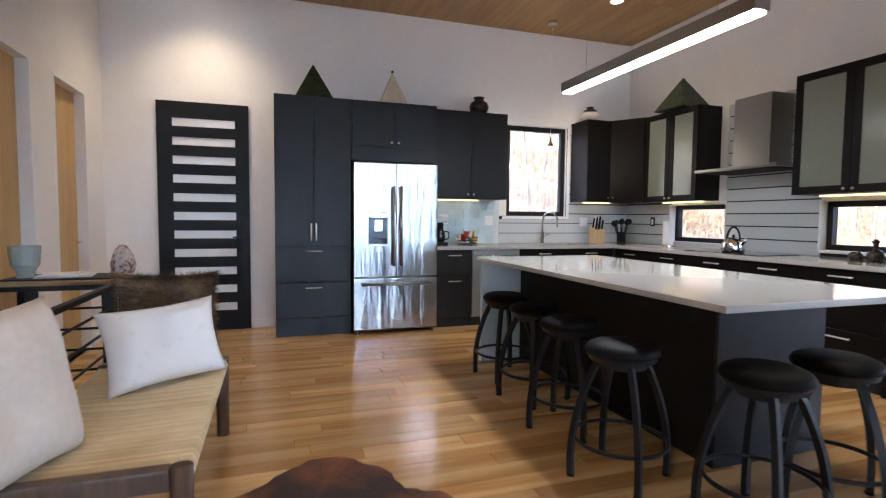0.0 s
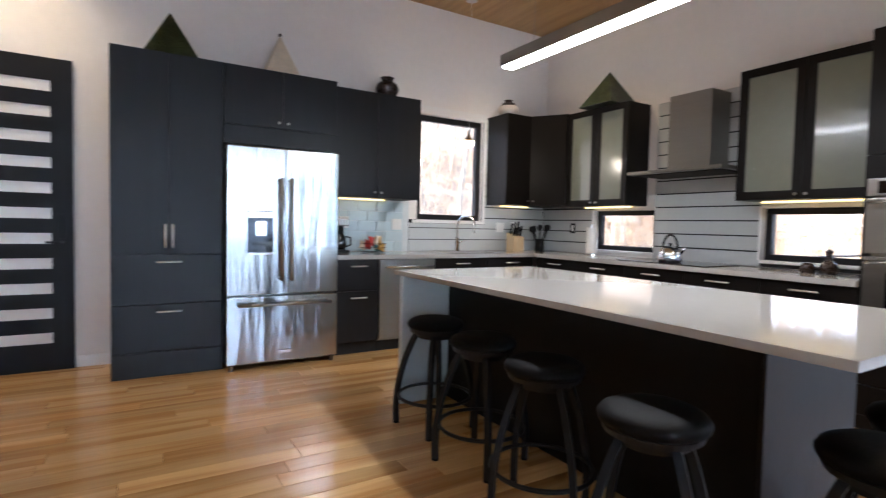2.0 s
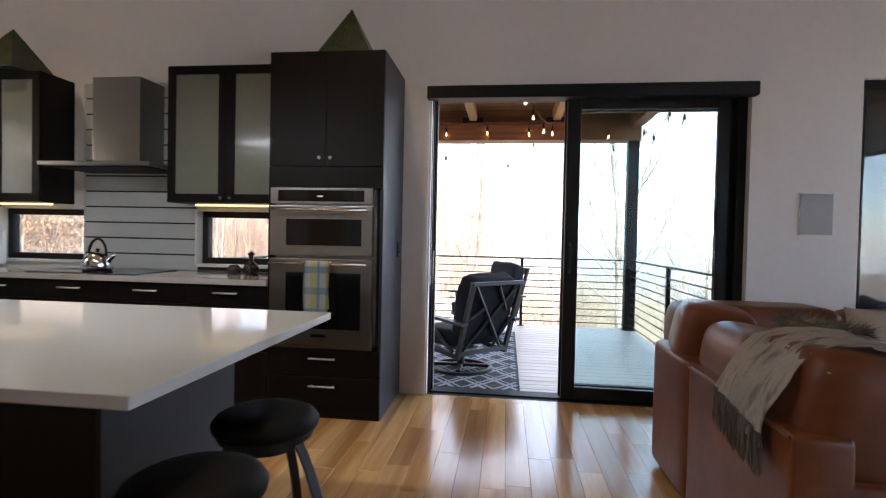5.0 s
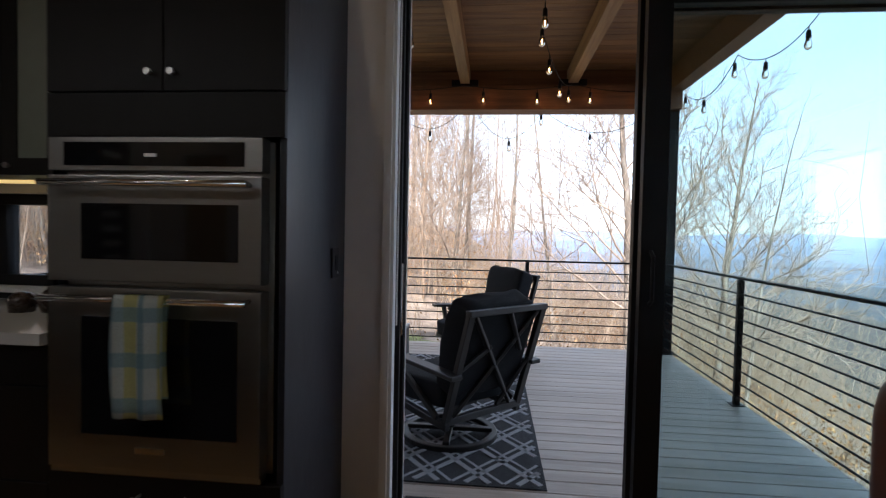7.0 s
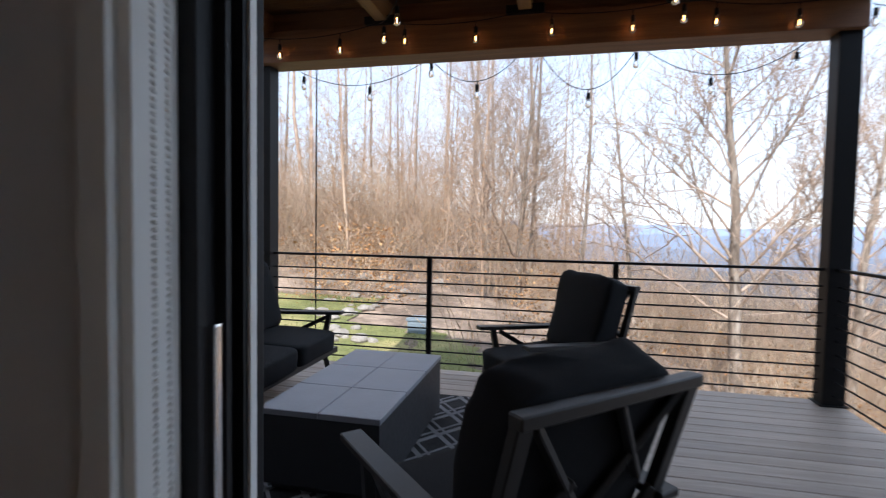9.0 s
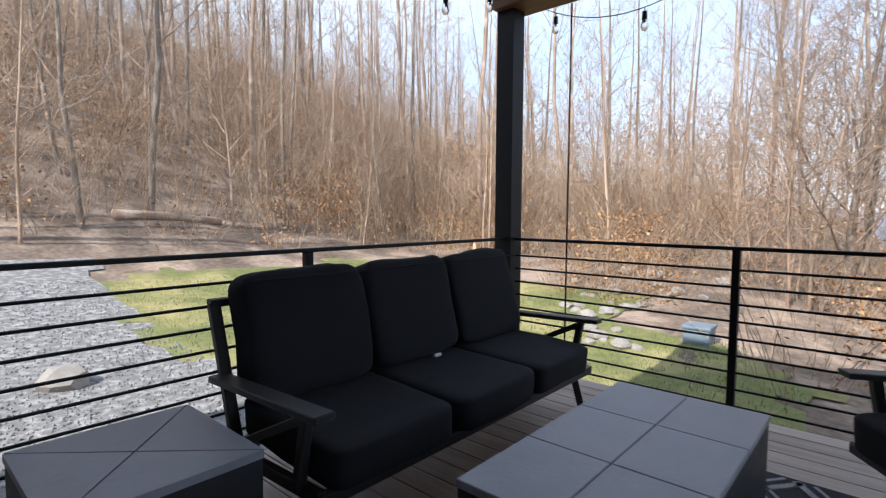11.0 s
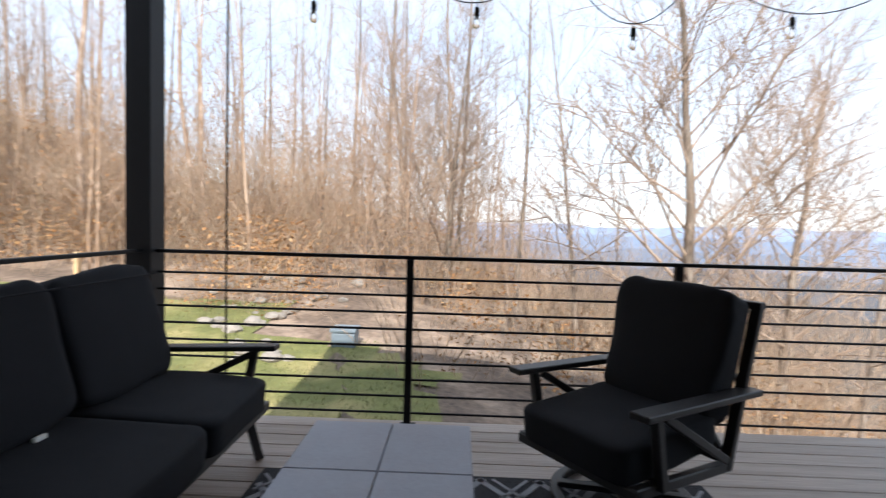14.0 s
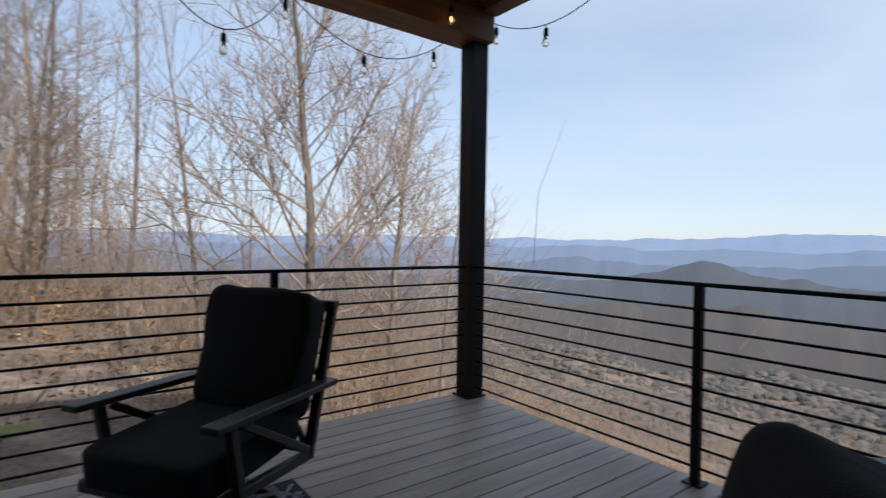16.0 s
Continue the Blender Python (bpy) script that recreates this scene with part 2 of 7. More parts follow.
M_TABLE = material("slate_composite", (0.30, 0.31, 0.35), 0.42, vary=0.1, scale=5, bump=0.05)
M_TABLED = material("dark_slate_side", (0.03, 0.03, 0.034), 0.5, vary=0.1, scale=5)
M_RUG = material("charcoal_rug", (0.030, 0.030, 0.035), 0.95, vary=0.5, scale=60, stretch=(1, 1, 1), bump=0.5, bump_scale=200)
M_RUGL = material("pale_rug_yarn", (0.33, 0.33, 0.35), 0.95, vary=0.2, scale=60, bump=0.4, bump_scale=200)
M_SIDING = material("dark_siding", (0.05, 0.052, 0.056), 0.6, vary=0.1, scale=3)
M_GROUND = material("leaf_litter", (0.175, 0.128, 0.095), 0.95, vary=0.6, scale=0.9, second=(0.265, 0.20, 0.15), second_amount=0.55, bump=0.9, bump_scale=9)
M_LAWN = material("winter_lawn", (0.16, 0.17, 0.055), 0.95, vary=0.35, scale=0.7, second=(0.27, 0.235, 0.10), second_amount=0.5, bump=0.6, bump_scale=60)
M_GRAVEL = material("grey_gravel", (0.19, 0.185, 0.18), 0.95, vary=0.45, scale=9, bump=0.9, bump_scale=30, second=(0.27, 0.26, 0.25), second_amount=0.5)
M_CLAYSOIL = material("orange_clay", (0.42, 0.20, 0.07), 0.95, vary=0.3, scale=1.2, second=(0.30, 0.17, 0.09), second_amount=0.6, bump=0.6, bump_scale=12)
M_STONE = material("pale_stone", (0.27, 0.245, 0.215), 0.85, vary=0.25, scale=5, piece=0.15, bump=0.5, bump_scale=12)
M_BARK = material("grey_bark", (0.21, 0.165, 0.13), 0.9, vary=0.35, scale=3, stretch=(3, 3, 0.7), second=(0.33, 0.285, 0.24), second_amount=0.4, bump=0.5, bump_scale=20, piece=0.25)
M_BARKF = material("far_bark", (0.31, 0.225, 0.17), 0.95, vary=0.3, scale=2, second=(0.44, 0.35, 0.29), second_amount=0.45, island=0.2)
M_TWIG = material("twig", (0.33, 0.245, 0.185), 0.9, vary=0.25, scale=2, second=(0.42, 0.33, 0.26), second_amount=0.5, piece=0.2)
M_THICK = material("thicket_twig", (0.36, 0.25, 0.175), 0.95, vary=0.3, scale=0.4, second=(0.48, 0.36, 0.27), second_amount=0.5, island=0.25)
M_BRUSH = material("dry_brush", (0.335, 0.235, 0.16), 0.95, vary=0.35, scale=0.5, second=(0.43, 0.335, 0.245), second_amount=0.5, island=0.3)
M_LEAF = material("dead_leaf", (0.36, 0.175, 0.065), 0.9, vary=0.3, scale=3, second=(0.42, 0.27, 0.13), second_amount=0.5, island=0.35)
M_GRASS = material("grass_blade", (0.13, 0.15, 0.045), 0.9, vary=0.3, scale=1.0, second=(0.28, 0.24, 0.10), second_amount=0.55, island=0.3)
M_CANOPY = material("far_canopy", (0.11, 0.094, 0.086), 0.95, vary=0.55, scale=0.9, second=(0.10, 0.105, 0.075), second_amount=0.4, bump=0.9, bump_scale=2.5, island=0.35)
M_BOX = material("blue_grey_plastic", (0.16, 0.205, 0.245), 0.5, vary=0.08)


# ---- shapes ----
OFF = {}


def thing(name, loc, label, category, group="", kind="", rz=0.0):
    """An Empty at the base of a thing; its parts go under it."""
    ob = new(name)
    ob.empty_display_size = 0.1
    ob.matrix_world = pose(*loc, 0, 0, rz)
    OFF[ob] = Vector(loc) if not rz else None
    return tagged(ob, label, category, group, kind)


def part(name, bm, mat, parent=None, label="", local=False, smooth=False):
    """Links a bmesh as one mesh object under parent. Shapes are given in world metres, or in the thing's own with local."""
    if parent is not None and not local:
        root = parent
        while root.parent is not None:
            root = root.parent
        off = OFF.get(root)
        if off is not None:
            bmesh.ops.translate(bm, verts=bm.verts, vec=-off)
    me = bpy.data.meshes.new(name)
    bm.normal_update()
    bm.to_mesh(me)
    bm.free()
    if smooth:
        for f in me.polygons:
            f.use_smooth = True
    me.materials.append(mat)
    ob = new(name, me)
    if parent is not None:
        ob.parent = parent
    return tagged(ob, label)


def structure(name, bm, mat, label, category, smooth=False):
    return tagged(part(name, bm, mat, None, smooth=smooth), label, category, kind="structure")


def box(x0, x1, y0, y1, z0, z1, bev=0.0, bm=None, seg=2):
    bm = bm or bmesh.new()
    mx = Matrix.LocRotScale(((x0 + x1) / 2, (y0 + y1) / 2, (z0 + z1) / 2), None, (abs(x1 - x0), abs(y1 - y0), abs(z1 - z0)))
    vs = bmesh.ops.create_cube(bm, size=1.0, matrix=mx)["verts"]
    if bev:
        es = list({e for v in vs for e in v.link_edges})
        bmesh.ops.bevel(bm, geom=es, offset=bev, segments=seg, affect="EDGES", profile=0.7)
    return bm


def tube(pts, r, seg=8, bm=None, r2=None, caps=True):
    """A round bar along points, tapering from r to r2."""
    bm = bm or bmesh.new()
    pts = [Vector(p) for p in pts]
    r2 = r if r2 is None else r2
    rings = []
    for i, p in enumerate(pts):
        d = (pts[min(i + 1, len(pts) - 1)] - pts[max(i - 1, 0)]).normalized()
        a = d.orthogonal().normalized() if not rings else (prev - d * prev.dot(d)).normalized()
        prev = a
        b = d.cross(a)
        rad = r + (r2 - r) * i / max(1, len(pts) - 1)
        rings.append([bm.verts.new(p + (a * math.cos(t) + b * math.sin(t)) * rad) for t in (2 * math.pi * k / seg for k in range(seg))])
    for u, v in zip(rings, rings[1:]):
        for k in range(seg):
            bm.faces.new((u[k], u[(k + 1) % seg], v[(k + 1) % seg], v[k]))
    if caps:
        bm.faces.new(rings[0][::-1])
        bm.faces.new(rings[-1])
    return bm


def bar(p, q, w, h, bm=None, bev=0.004):
    """A flat bar of section w x h from p to q; h lies as upright as it can."""
    bm = bm or bmesh.new()
    p, q = Vector(p), Vector(q)
    d = q - p
    m = Matrix.Translation((p + q) / 2) @ d.to_track_quat("Y", "Z").to_matrix().to_4x4() @ Matrix.Diagonal((w, d.length, h, 1))
    vs = bmesh.ops.create_cube(bm, size=1.0, matrix=m)["verts"]
    if bev:
        bmesh.ops.bevel(bm, geom=list({e for v in vs for e in v.link_edges}), offset=bev, segments=1, affect="EDGES")
    return bm


def lathe(profile, at=(0, 0, 0), seg=28, bm=None):
    """Turned shape from (radius, height) pairs."""
    bm = bm or bmesh.new()
    at = Vector(at)
    rings = []
    for r, z in profile:
        if r < 1e-5:
            rings.append([bm.verts.new(at + Vector((0, 0, z)))])
        else:
            rings.append([bm.verts.new(at + Vector((r * math.cos(2 * math.pi * k / seg), r * math.sin(2 * math.pi * k / seg), z))) for k in range(seg)])
    for u, v in zip(rings, rings[1:]):
        for k in range(seg):
            j = (k + 1) % seg
            if len(u) == 1 and len(v) > 1:
                bm.faces.new((u[0], v[j], v[k]))
            elif len(v) == 1 and len(u) > 1:
                bm.faces.new((u[k], u[j], v[0]))
            elif len(u) > 1:
                bm.faces.new((u[k], u[j], v[j], v[k]))
    return bm


def cushion(size, m=Matrix.Identity(4), e=0.28, nu=40, nv=24, lump=0.012, seed=0, bm=None, ez=None):
    """A stuffed box: a rounded block with slack sides and faint creases."""
    bm = bm or bmesh.new()
    ez = ez or e
    sx, sy, sz = (s / 2 for s in size)

    def pw(c, k):
        return math.copysign(abs(c) ** k, c)
    rows = []
    for i in range(1, nv):
        ph = -math.pi / 2 + math.pi * i / nv
        row = []
        for j in range(nu):
            th = 2 * math.pi * j / nu
            v = Vector((sx * pw(math.cos(ph), ez) * pw(math.cos(th), e), sy * pw(math.cos(ph), ez) * pw(math.sin(th), e), sz * pw(math.sin(ph), ez)))
            d = noise.noise(v * 4 + Vector((seed * 7.1, 0, 0))) * lump + noise.noise(v * 13 + Vector((0, seed * 3.3, 0))) * lump * 0.35
            row.append(bm.verts.new(m @ (v * (1 + d / max(0.05, v.length)))))
        rows.append(row)
    top, bot = bm.verts.new(m @ Vector((0, 0, sz))), bm.verts.new(m @ Vector((0, 0, -sz)))
    for u, v in zip(rows, rows[1:]):
        for k in range(nu):
            bm.faces.new((u[k], u[(k + 1) % nu], v[(k + 1) % nu], v[k]))
    for k in range(nu):
        bm.faces.new((rows[0][(k + 1) % nu], rows[0][k], bot))
        bm.faces.new((rows[-1][k], rows[-1][(k + 1) % nu], top))
    return bm


def pillow(w, h, t, m, n=22, seed=0, bm=None):
    """A throw pillow: two bulging faces that meet in a seam with pointed corners."""
    bm = bm or bmesh.new()
    grid = {}
    for side in (1, -1):
        for i in range(n + 1):
            for j in range(n + 1):
                u, v = 2 * i / n - 1, 2 * j / n - 1
                edge = i in (0, n) or j in (0, n)
                if edge and side < 0:
                    grid[side, i, j] = grid[1, i, j]
                    continue
                pinch = 1 - 0.09 * (1 - u * u) * (v * v) - 0.0
                pinch2 = 1 - 0.09 * (1 - v * v) * (u * u)
                z = side * t / 2 * (max(0, (1 - u ** 4) * (1 - v ** 4))) ** 0.55
                p = Vector((u * w / 2 * pinch2, v * h / 2 * pinch, z))
                p.z += noise.noise(p * 9 + Vector((seed * 5.0, 0, 0))) * 0.016 * side * (0 if edge else 1)
                grid[side, i, j] = bm.verts.new(m @ p)
    for side in (1, -1):
        for i in range(n):
            for j in range(n):
                q = [grid[side, i, j], grid[side, i + 1, j], grid[side, i + 1, j + 1], grid[side, i, j + 1]]
                bm.faces.new(q if side > 0 else q[::-1])
    return bm


def wall_x(name, x0, x1, y0, y1, z1, holes, label, mat=None):
    """A wall along y between x0 and x1 with openings (y0, y1, z0, z1) cut through."""
    return wall(name, "x", x0, x1, y0, y1, z1, holes, label, mat)


def wall(name, axis, a0, a1, b0, b1, z1, holes, label, mat=None):
    bm = bmesh.new()
    cuts = sorted({b0, b1, *(h[0] for h in holes), *(h[1] for h in holes)})
    for u, v in zip(cuts, cuts[1:]):
        z = 0.0 if not holes or True else 0
        spans, lo = [], -0.3
        for h in sorted(holes, key=lambda h: h[2]):
            if h[0] <= u + 1e-6 and h[1] >= v - 1e-6:
                spans.append((lo, h[2]))
                lo = h[3]
        spans.append((lo, z1))
        for s, t in spans:
            if t - s > 1e-4:
                if axis == "x":
                    box(a0, a1, u, v, s, t, bm=bm)
                else:
                    box(u, v, a0, a1, s, t, bm=bm)
    bmesh.ops.remove_doubles(bm, verts=bm.verts, dist=1e-5)
    inner = [f for f in bm.faces if sum(1 for g in bm.faces if g is not f and (g.calc_center_median() - f.calc_center_median()).length < 1e-5)]
    bmesh.ops.delete(bm, geom=inner, context="FACES_ONLY")
    return structure(name, bm, mat or M_WALL, label, "wall")


# ---- large structure: the room ----
XR, XO, YB, ZC = 4.63, 4.80, 6.58, 3.60
XL, XW, YS = -1.62, -4.60, -4.60
DECK = -0.126
wall("wall_back", "y", YB, YB + 0.17, XL - 0.15, XO, ZC, [(2.80, 3.66, 1.26, 2.41)], "warm white painted kitchen wall with a window opening")
wall("wall_right", "x", XR, XO, YS, YB, ZC, [(4.93, 5.72, 0.97, 1.40), (3.10, 3.90, 0.97, 1.40), (-0.33, 2.0, 0.0, 2.36), (-3.9, -1.06, 0.35, 2.4)],
     "warm white painted wall with low windows and a sliding door opening")
wall("wall_left", "x", XL - 0.15, XL, 4.10, YB, ZC, [(5.38, 6.10, 0.0, 2.33), (4.25, 5.0, 0.0, 2.33)], "white painted wall with two door openings")
wall("wall_hall", "y", 4.10, 4.25, XW, XL - 0.15, ZC, [], "white painted wall beside the hallway door")
wall("wall_west", "x", XW - 0.15, XW, YS, 4.25, ZC, [], "white painted living room wall")
# first two openings are unseen, added to let more daylight in
wall("wall_south", "y", YS - 0.15, YS, XW, XO, ZC, [(-3.9, -2.0, 0.3, 2.8), (-1.7, 0.0, 0.3, 2.8), (0.3, 2.2, 0.3, 2.8), (2.5, 4.4, 0.3, 2.8)],
     "white painted living room wall with tall windows, two added for daylight")
bm = bmesh.new()
box(-3.2, XL - 0.15, 4.25, YB + 0.1, ZC - 1.0, ZC - 0.95, bm=bm)
box(-3.2, -3.1, 4.25, YB + 0.1, -0.1, ZC - 0.95, bm=bm)
box(-3.2, XL - 0.15, YB, YB + 0.1, -0.1, ZC - 0.95, bm=bm)
structure("wall_closet", bm, M_WALL, "white painted walls of the rooms behind the doors", "wall")
structure("subfloor", box(XW - 0.15, XO, YS - 0.15, YB + 0.17, -0.30, -0.022), M_GAP, "dark subfloor under the hardwood planks", "floor")

# plywood ceiling: panels with open joints under a dark deck
bm = bmesh.new()
for i in range(-3, 3):
    for j in range(10):
        x0, x1 = -0.06 + 2.44 * i, -0.06 + 2.44 * (i + 1)
        y1 = YB - 1.22 * j
        y0 = y1 - 1.22
        x0, x1, y0 = max(x0, XW), min(x1, XR), max(y0, YS)
        if x1 - x0 > 0.05 and y1 - y0 > 0.05:
            box(x0 + 0.003, x1 - 0.003, y0 + 0.0015, y1 - 0.0015, ZC - 0.022, ZC, bm=bm)
structure("ceiling", bm, M_CEIL, "honey-brown plywood panel ceiling with thin joints", "ceiling")
structure("ceiling_deck", box(XW - 0.15, XO, YS - 0.15, YB + 0.17, ZC + 0.001, ZC + 0.15), M_GAP, "dark roof deck above the plywood", "ceiling")
for name, b in (("baseboard", (XL, -1.16, YB - 0.014, YB, 0, 0.09)), ("baseboard", (-0.24, -0.004, YB - 0.014, YB, 0, 0.09)), ("baseboard", (XR - 0.014, XR, 2.02, 2.19, 0, 0.09)),
                ("baseboard", (XR - 0.014, XR, -4.6, -0.36, 0, 0.09)), ("baseboard", (XL, XL + 0.014, 6.16, YB - 0.014, 0, 0.09))):
    structure(name, box(*b, 0.003), M_TRIM, "white painted baseboard along the wall", "baseboard")


def fixed_window(name, axis, a, b0, b1, z0, z1, depth, out, label, bars=(), fw=0.05, pane=None):
    """Black frame with a glass pane in an opening; a: the plane of the frame's inner face, out: +1 or -1 towards outdoors."""
    w = thing(name, ((a, (b0 + b1) / 2, z0) if axis == "x" else ((b0 + b1) / 2, a, z0)), label, "window", kind="structure")

    def bx(b, c, s, t, d0, d1, bev=0.003):
        lo, hi = sorted((a + out * d0, a + out * d1))
        return box(lo, hi, b, c, s, t, bev) if axis == "x" else box(b, c, lo, hi, s, t, bev)
    fr = part("window_frame", bx(b0, b1, z1 - fw, z1, 0, depth), M_FRAME, w)
    part("window_frame", bx(b0, b1, z0, z0 + fw, 0, depth), M_FRAME, w)
    part("window_frame", bx(b0, b0 + fw, z0 + fw, z1 - fw, 0, depth), M_FRAME, w)
    part("window_frame", bx(b1 - fw, b1, z0 + fw, z1 - fw, 0, depth), M_FRAME, w)
    for c in bars:
        part("mullion", bx(c - fw / 2, c + fw / 2, z0 + fw, z1 - fw, 0, depth), M_FRAME, w)
    g = part("pane", bx(b0 + fw - 0.01, b1 - fw + 0.01, z0 + fw - 0.01, z1 - fw + 0.01, depth * 0.5, depth * 0.5 + 0.006, 0), pane or M_PANE, w)
    g.visible_shadow = False
    return w


fixed_window("window_1", "y", YB + 0.04, 2.80, 3.66, 1.26, 2.41, 0.07, 1, "black-framed kitchen window over the sink", fw=0.06, pane=M_PANES)
fixed_window("window_2", "x", XR + 0.05, 4.93, 5.72, 0.97, 1.40, 0.07, 1, "low black-framed window above the counter", fw=0.05, pane=M_PANES)
fixed_window("window_3", "x", XR + 0.05, 3.10, 3.90, 0.97, 1.40, 0.07, 1, "low black-framed window above the counter", fw=0.05, pane=M_PANES)
fixed_window("window_4", "x", XR + 0.05, -3.9, -1.06, 0.35, 2.4, 0.07, 1, "tall black-framed living room window", bars=(-2.5,))
# last two windows are unseen, added so daylight reaches the left wall
for k, (a, b) in enumerate(((0.3, 2.2), (2.5, 4.4), (-1.7, 0.0), (-3.9, -2.0))):
    fixed_window(f"window_{5 + k}", "y", YS - 0.05, a, b, 0.3, 2.8, 0.07, -1, "tall black-framed living room window")


# ---- kitchen cabinets ----
def bar_handle(parent, p, q, out, r=0.006, mat=None):
    """A pull between p and q that stands off along out, on two short posts."""
    p, q, out = Vector(p), Vector(q), Vector(out)
    bm = tube([p + out, q + out], r, 8)
    d = (q - p).normalized()
    for c in (p + d * 0.015, q - d * 0.015):
        tube([c, c + out], r * 0.8, 6, bm=bm)
    return part("handle", bm, mat or M_SATINSTEEL, parent, "brushed steel bar handle", smooth=True)


def knob(parent, p, out):
    p, out = Vector(p), Vector(out)
    bm = tube([p, p + out * 0.6], 0.005, 8)
    tube([p + out * 0.6, p + out], 0.011, 12, bm=bm)
    return part("knob", bm, M_STEELD, parent, "small steel knob")


def front_y(parent, name, x0, x1, y, z0, z1, mat, t=0.02):
    return part(name, box(x0 + 0.0015, x1 - 0.0015, y, y + t, z0 + 0.0015, z1 - 0.0015, 0.0015, seg=1), mat, parent)


def front_x(parent, name, x, y0, y1, z0, z1, mat, t=0.02):
    return part(name, box(x, x + t, y0 + 0.0015, y1 - 0.0015, z0 + 0.0015, z1 - 0.0015, 0.0015, seg=1), mat, parent)


YW = YB - 0.003
XWL = XR - 0.003
F = 6.012
# tall pantry
c = thing("pantry_cabinet", (0.378, 6.3, 0), "tall charcoal woodgrain pantry cabinet with two doors and two drawers", "cabinet")
part("body", box(0.0, 0.757, F + 0.021, YW, 0, 2.44), M_CAB, c)
for x0, x1, hx in ((0.0, 0.375, 0.35), (0.375, 0.757, 0.40)):
    d = front_y(c, "door", x0, x1, F, 0.932, 2.44, M_CAB)
    bar_handle(d, (hx, F, 0.98), (hx, F, 1.16), (0, -0.03, 0), 0.008)
for z0, z1 in ((0.555, 0.929), (0.19, 0.552)):
    d = front_y(c, "drawer", 0.0, 0.757, F, z0, z1, M_CAB)
    bar_handle(d, (0.29, F, z1 - 0.055), (0.46, F, z1 - 0.055), (0, -0.028, 0))
part("plinth", box(0.0, 0.757, F + 0.004, F + 0.02, 0, 0.187), M_CAB, c)

# cabinet over the fridge, with its side panel
c = thing("fridge_cabinet", (1.22, 6.3, 1.82), "charcoal woodgrain cabinet fixed over the refrigerator", "cabinet")
part("body", box(0.760, 1.686, F + 0.021, YW, 1.83, 2.44), M_CAB, c)
part("filler", box(0.760, 1.686, F + 0.003, F + 0.02, 1.82, 1.967), M_CAB, c)
for x0, x1, hx in ((0.760, 1.222, 1.185), (1.222, 1.686, 1.26)):
    d = front_y(c, "door", x0, x1, F, 1.97, 2.44, M_CAB)
    knob(d, (hx, F, 2.015), (0, -0.025, 0))
part("side_panel", box(1.667, 1.686, F + 0.021, YW, 0, 1.83), M_CAB, c)

# refrigerator
f = thing("refrigerator", (1.212, 6.2, 0), "stainless steel french door refrigerator with bottom freezer and ice dispenser", "refrigerator")
FY = 5.875
part("body", box(0.772, 1.655, FY + 0.07, YW - 0.02, 0.03, 1.78, 0.004), M_STEELD, f)
for x0, x1, hx in ((0.764, 1.210, 1.172), (1.214, 1.661, 1.252)):
    d = part("door", box(x0, x1, FY, FY + 0.068, 0.605, 1.79, 0.012, seg=3), M_STEEL, f)
    bar_handle(d, (hx, FY, 0.72), (hx, FY, 1.55), (0, -0.055, 0), 0.014, M_STEELD)
    if x0 < 1:
        dd = part("dispenser", box(0.915, 1.115, FY - 0.006, FY + 0.02, 0.93, 1.28, 0.006), M_OVENGLASS, d, "black ice and water dispenser")
        for nm, q in (("control_strip", (0.925, 1.105, FY - 0.012, FY - 0.006, 1.225, 1.275, 0.004)), ("ice_chute", (0.975, 1.055, FY - 0.03, FY - 0.006, 1.08, 1.20, 0.006)), ("drip_tray", (0.92, 1.11, FY - 0.03, FY - 0.006, 0.93, 0.95, 0.003))):
            part(nm, box(*q), M_CHROME, d, "chrome dispenser fitting")
d = part("freezer_drawer", box(0.764, 1.661, FY, FY + 0.068, 0.05, 0.592, 0.012, seg=3), M_STEEL, f)
bar_handle(d, (0.84, FY, 0.53), (1.59, FY, 0.53), (0, -0.055, 0), 0.013, M_STEELD)
part("badge", box(1.16, 1.27, FY - 0.003, FY + 0.001, 0.115, 0.145, 0.002), M_CHROME, d, "plain chrome badge")
for x in (0.80, 1.62):
    part("foot", tube([(x, FY + 0.03, 0), (x, FY + 0.03, 0.05)], 0.018, 10), M_STEELD, f)

# wall cabinet and base units on the back wall
UY = 6.19
c = thing("wall_cabinet", (2.16, 6.4, 1.45), "charcoal woodgrain two-door wall cabinet beside the refrigerator", "cabinet", "wall cabinets")
part("body", box(1.70, 2.62, UY + 0.021, YW, 1.45, 2.45), M_CAB, c)
for x0, x1, hx in ((1.70, 2.16, 2.125), (2.16, 2.62, 2.195)):
    knob(front_y(c, "door", x0, x1, UY, 1.45, 2.45, M_CAB), (hx, UY, 1.50), (0, -0.025, 0))
part("light_strip", box(1.78, 2.35, 6.44, 6.465, 1.435, 1.449), M_UNDER, c, "warm glowing strip light")
CY = 5.985
c = thing("base_cabinet", (1.895, 6.3, 0), "charcoal base cabinet with two drawers beside the dishwasher", "cabinet", "base cabinets")
part("body", box(1.690, 2.10, CY + 0.021, YW, 0.11, 0.872), M_CAB, c)
part("plinth", box(1.690, 2.10, CY + 0.05, CY + 0.07, 0, 0.11), M_GAP, c)
for z0, z1 in ((0.585, 0.87), (0.115, 0.582)):
    d = front_y(c, "drawer", 1.69, 2.10, CY, z0, z1, M_CAB)
    bar_handle(d, (1.82, CY, z1 - 0.06), (1.97, CY, z1 - 0.06), (0, -0.028, 0))
dw = thing("dishwasher", (2.40, 6.28, 0), "stainless steel dishwasher under the counter", "dishwasher")
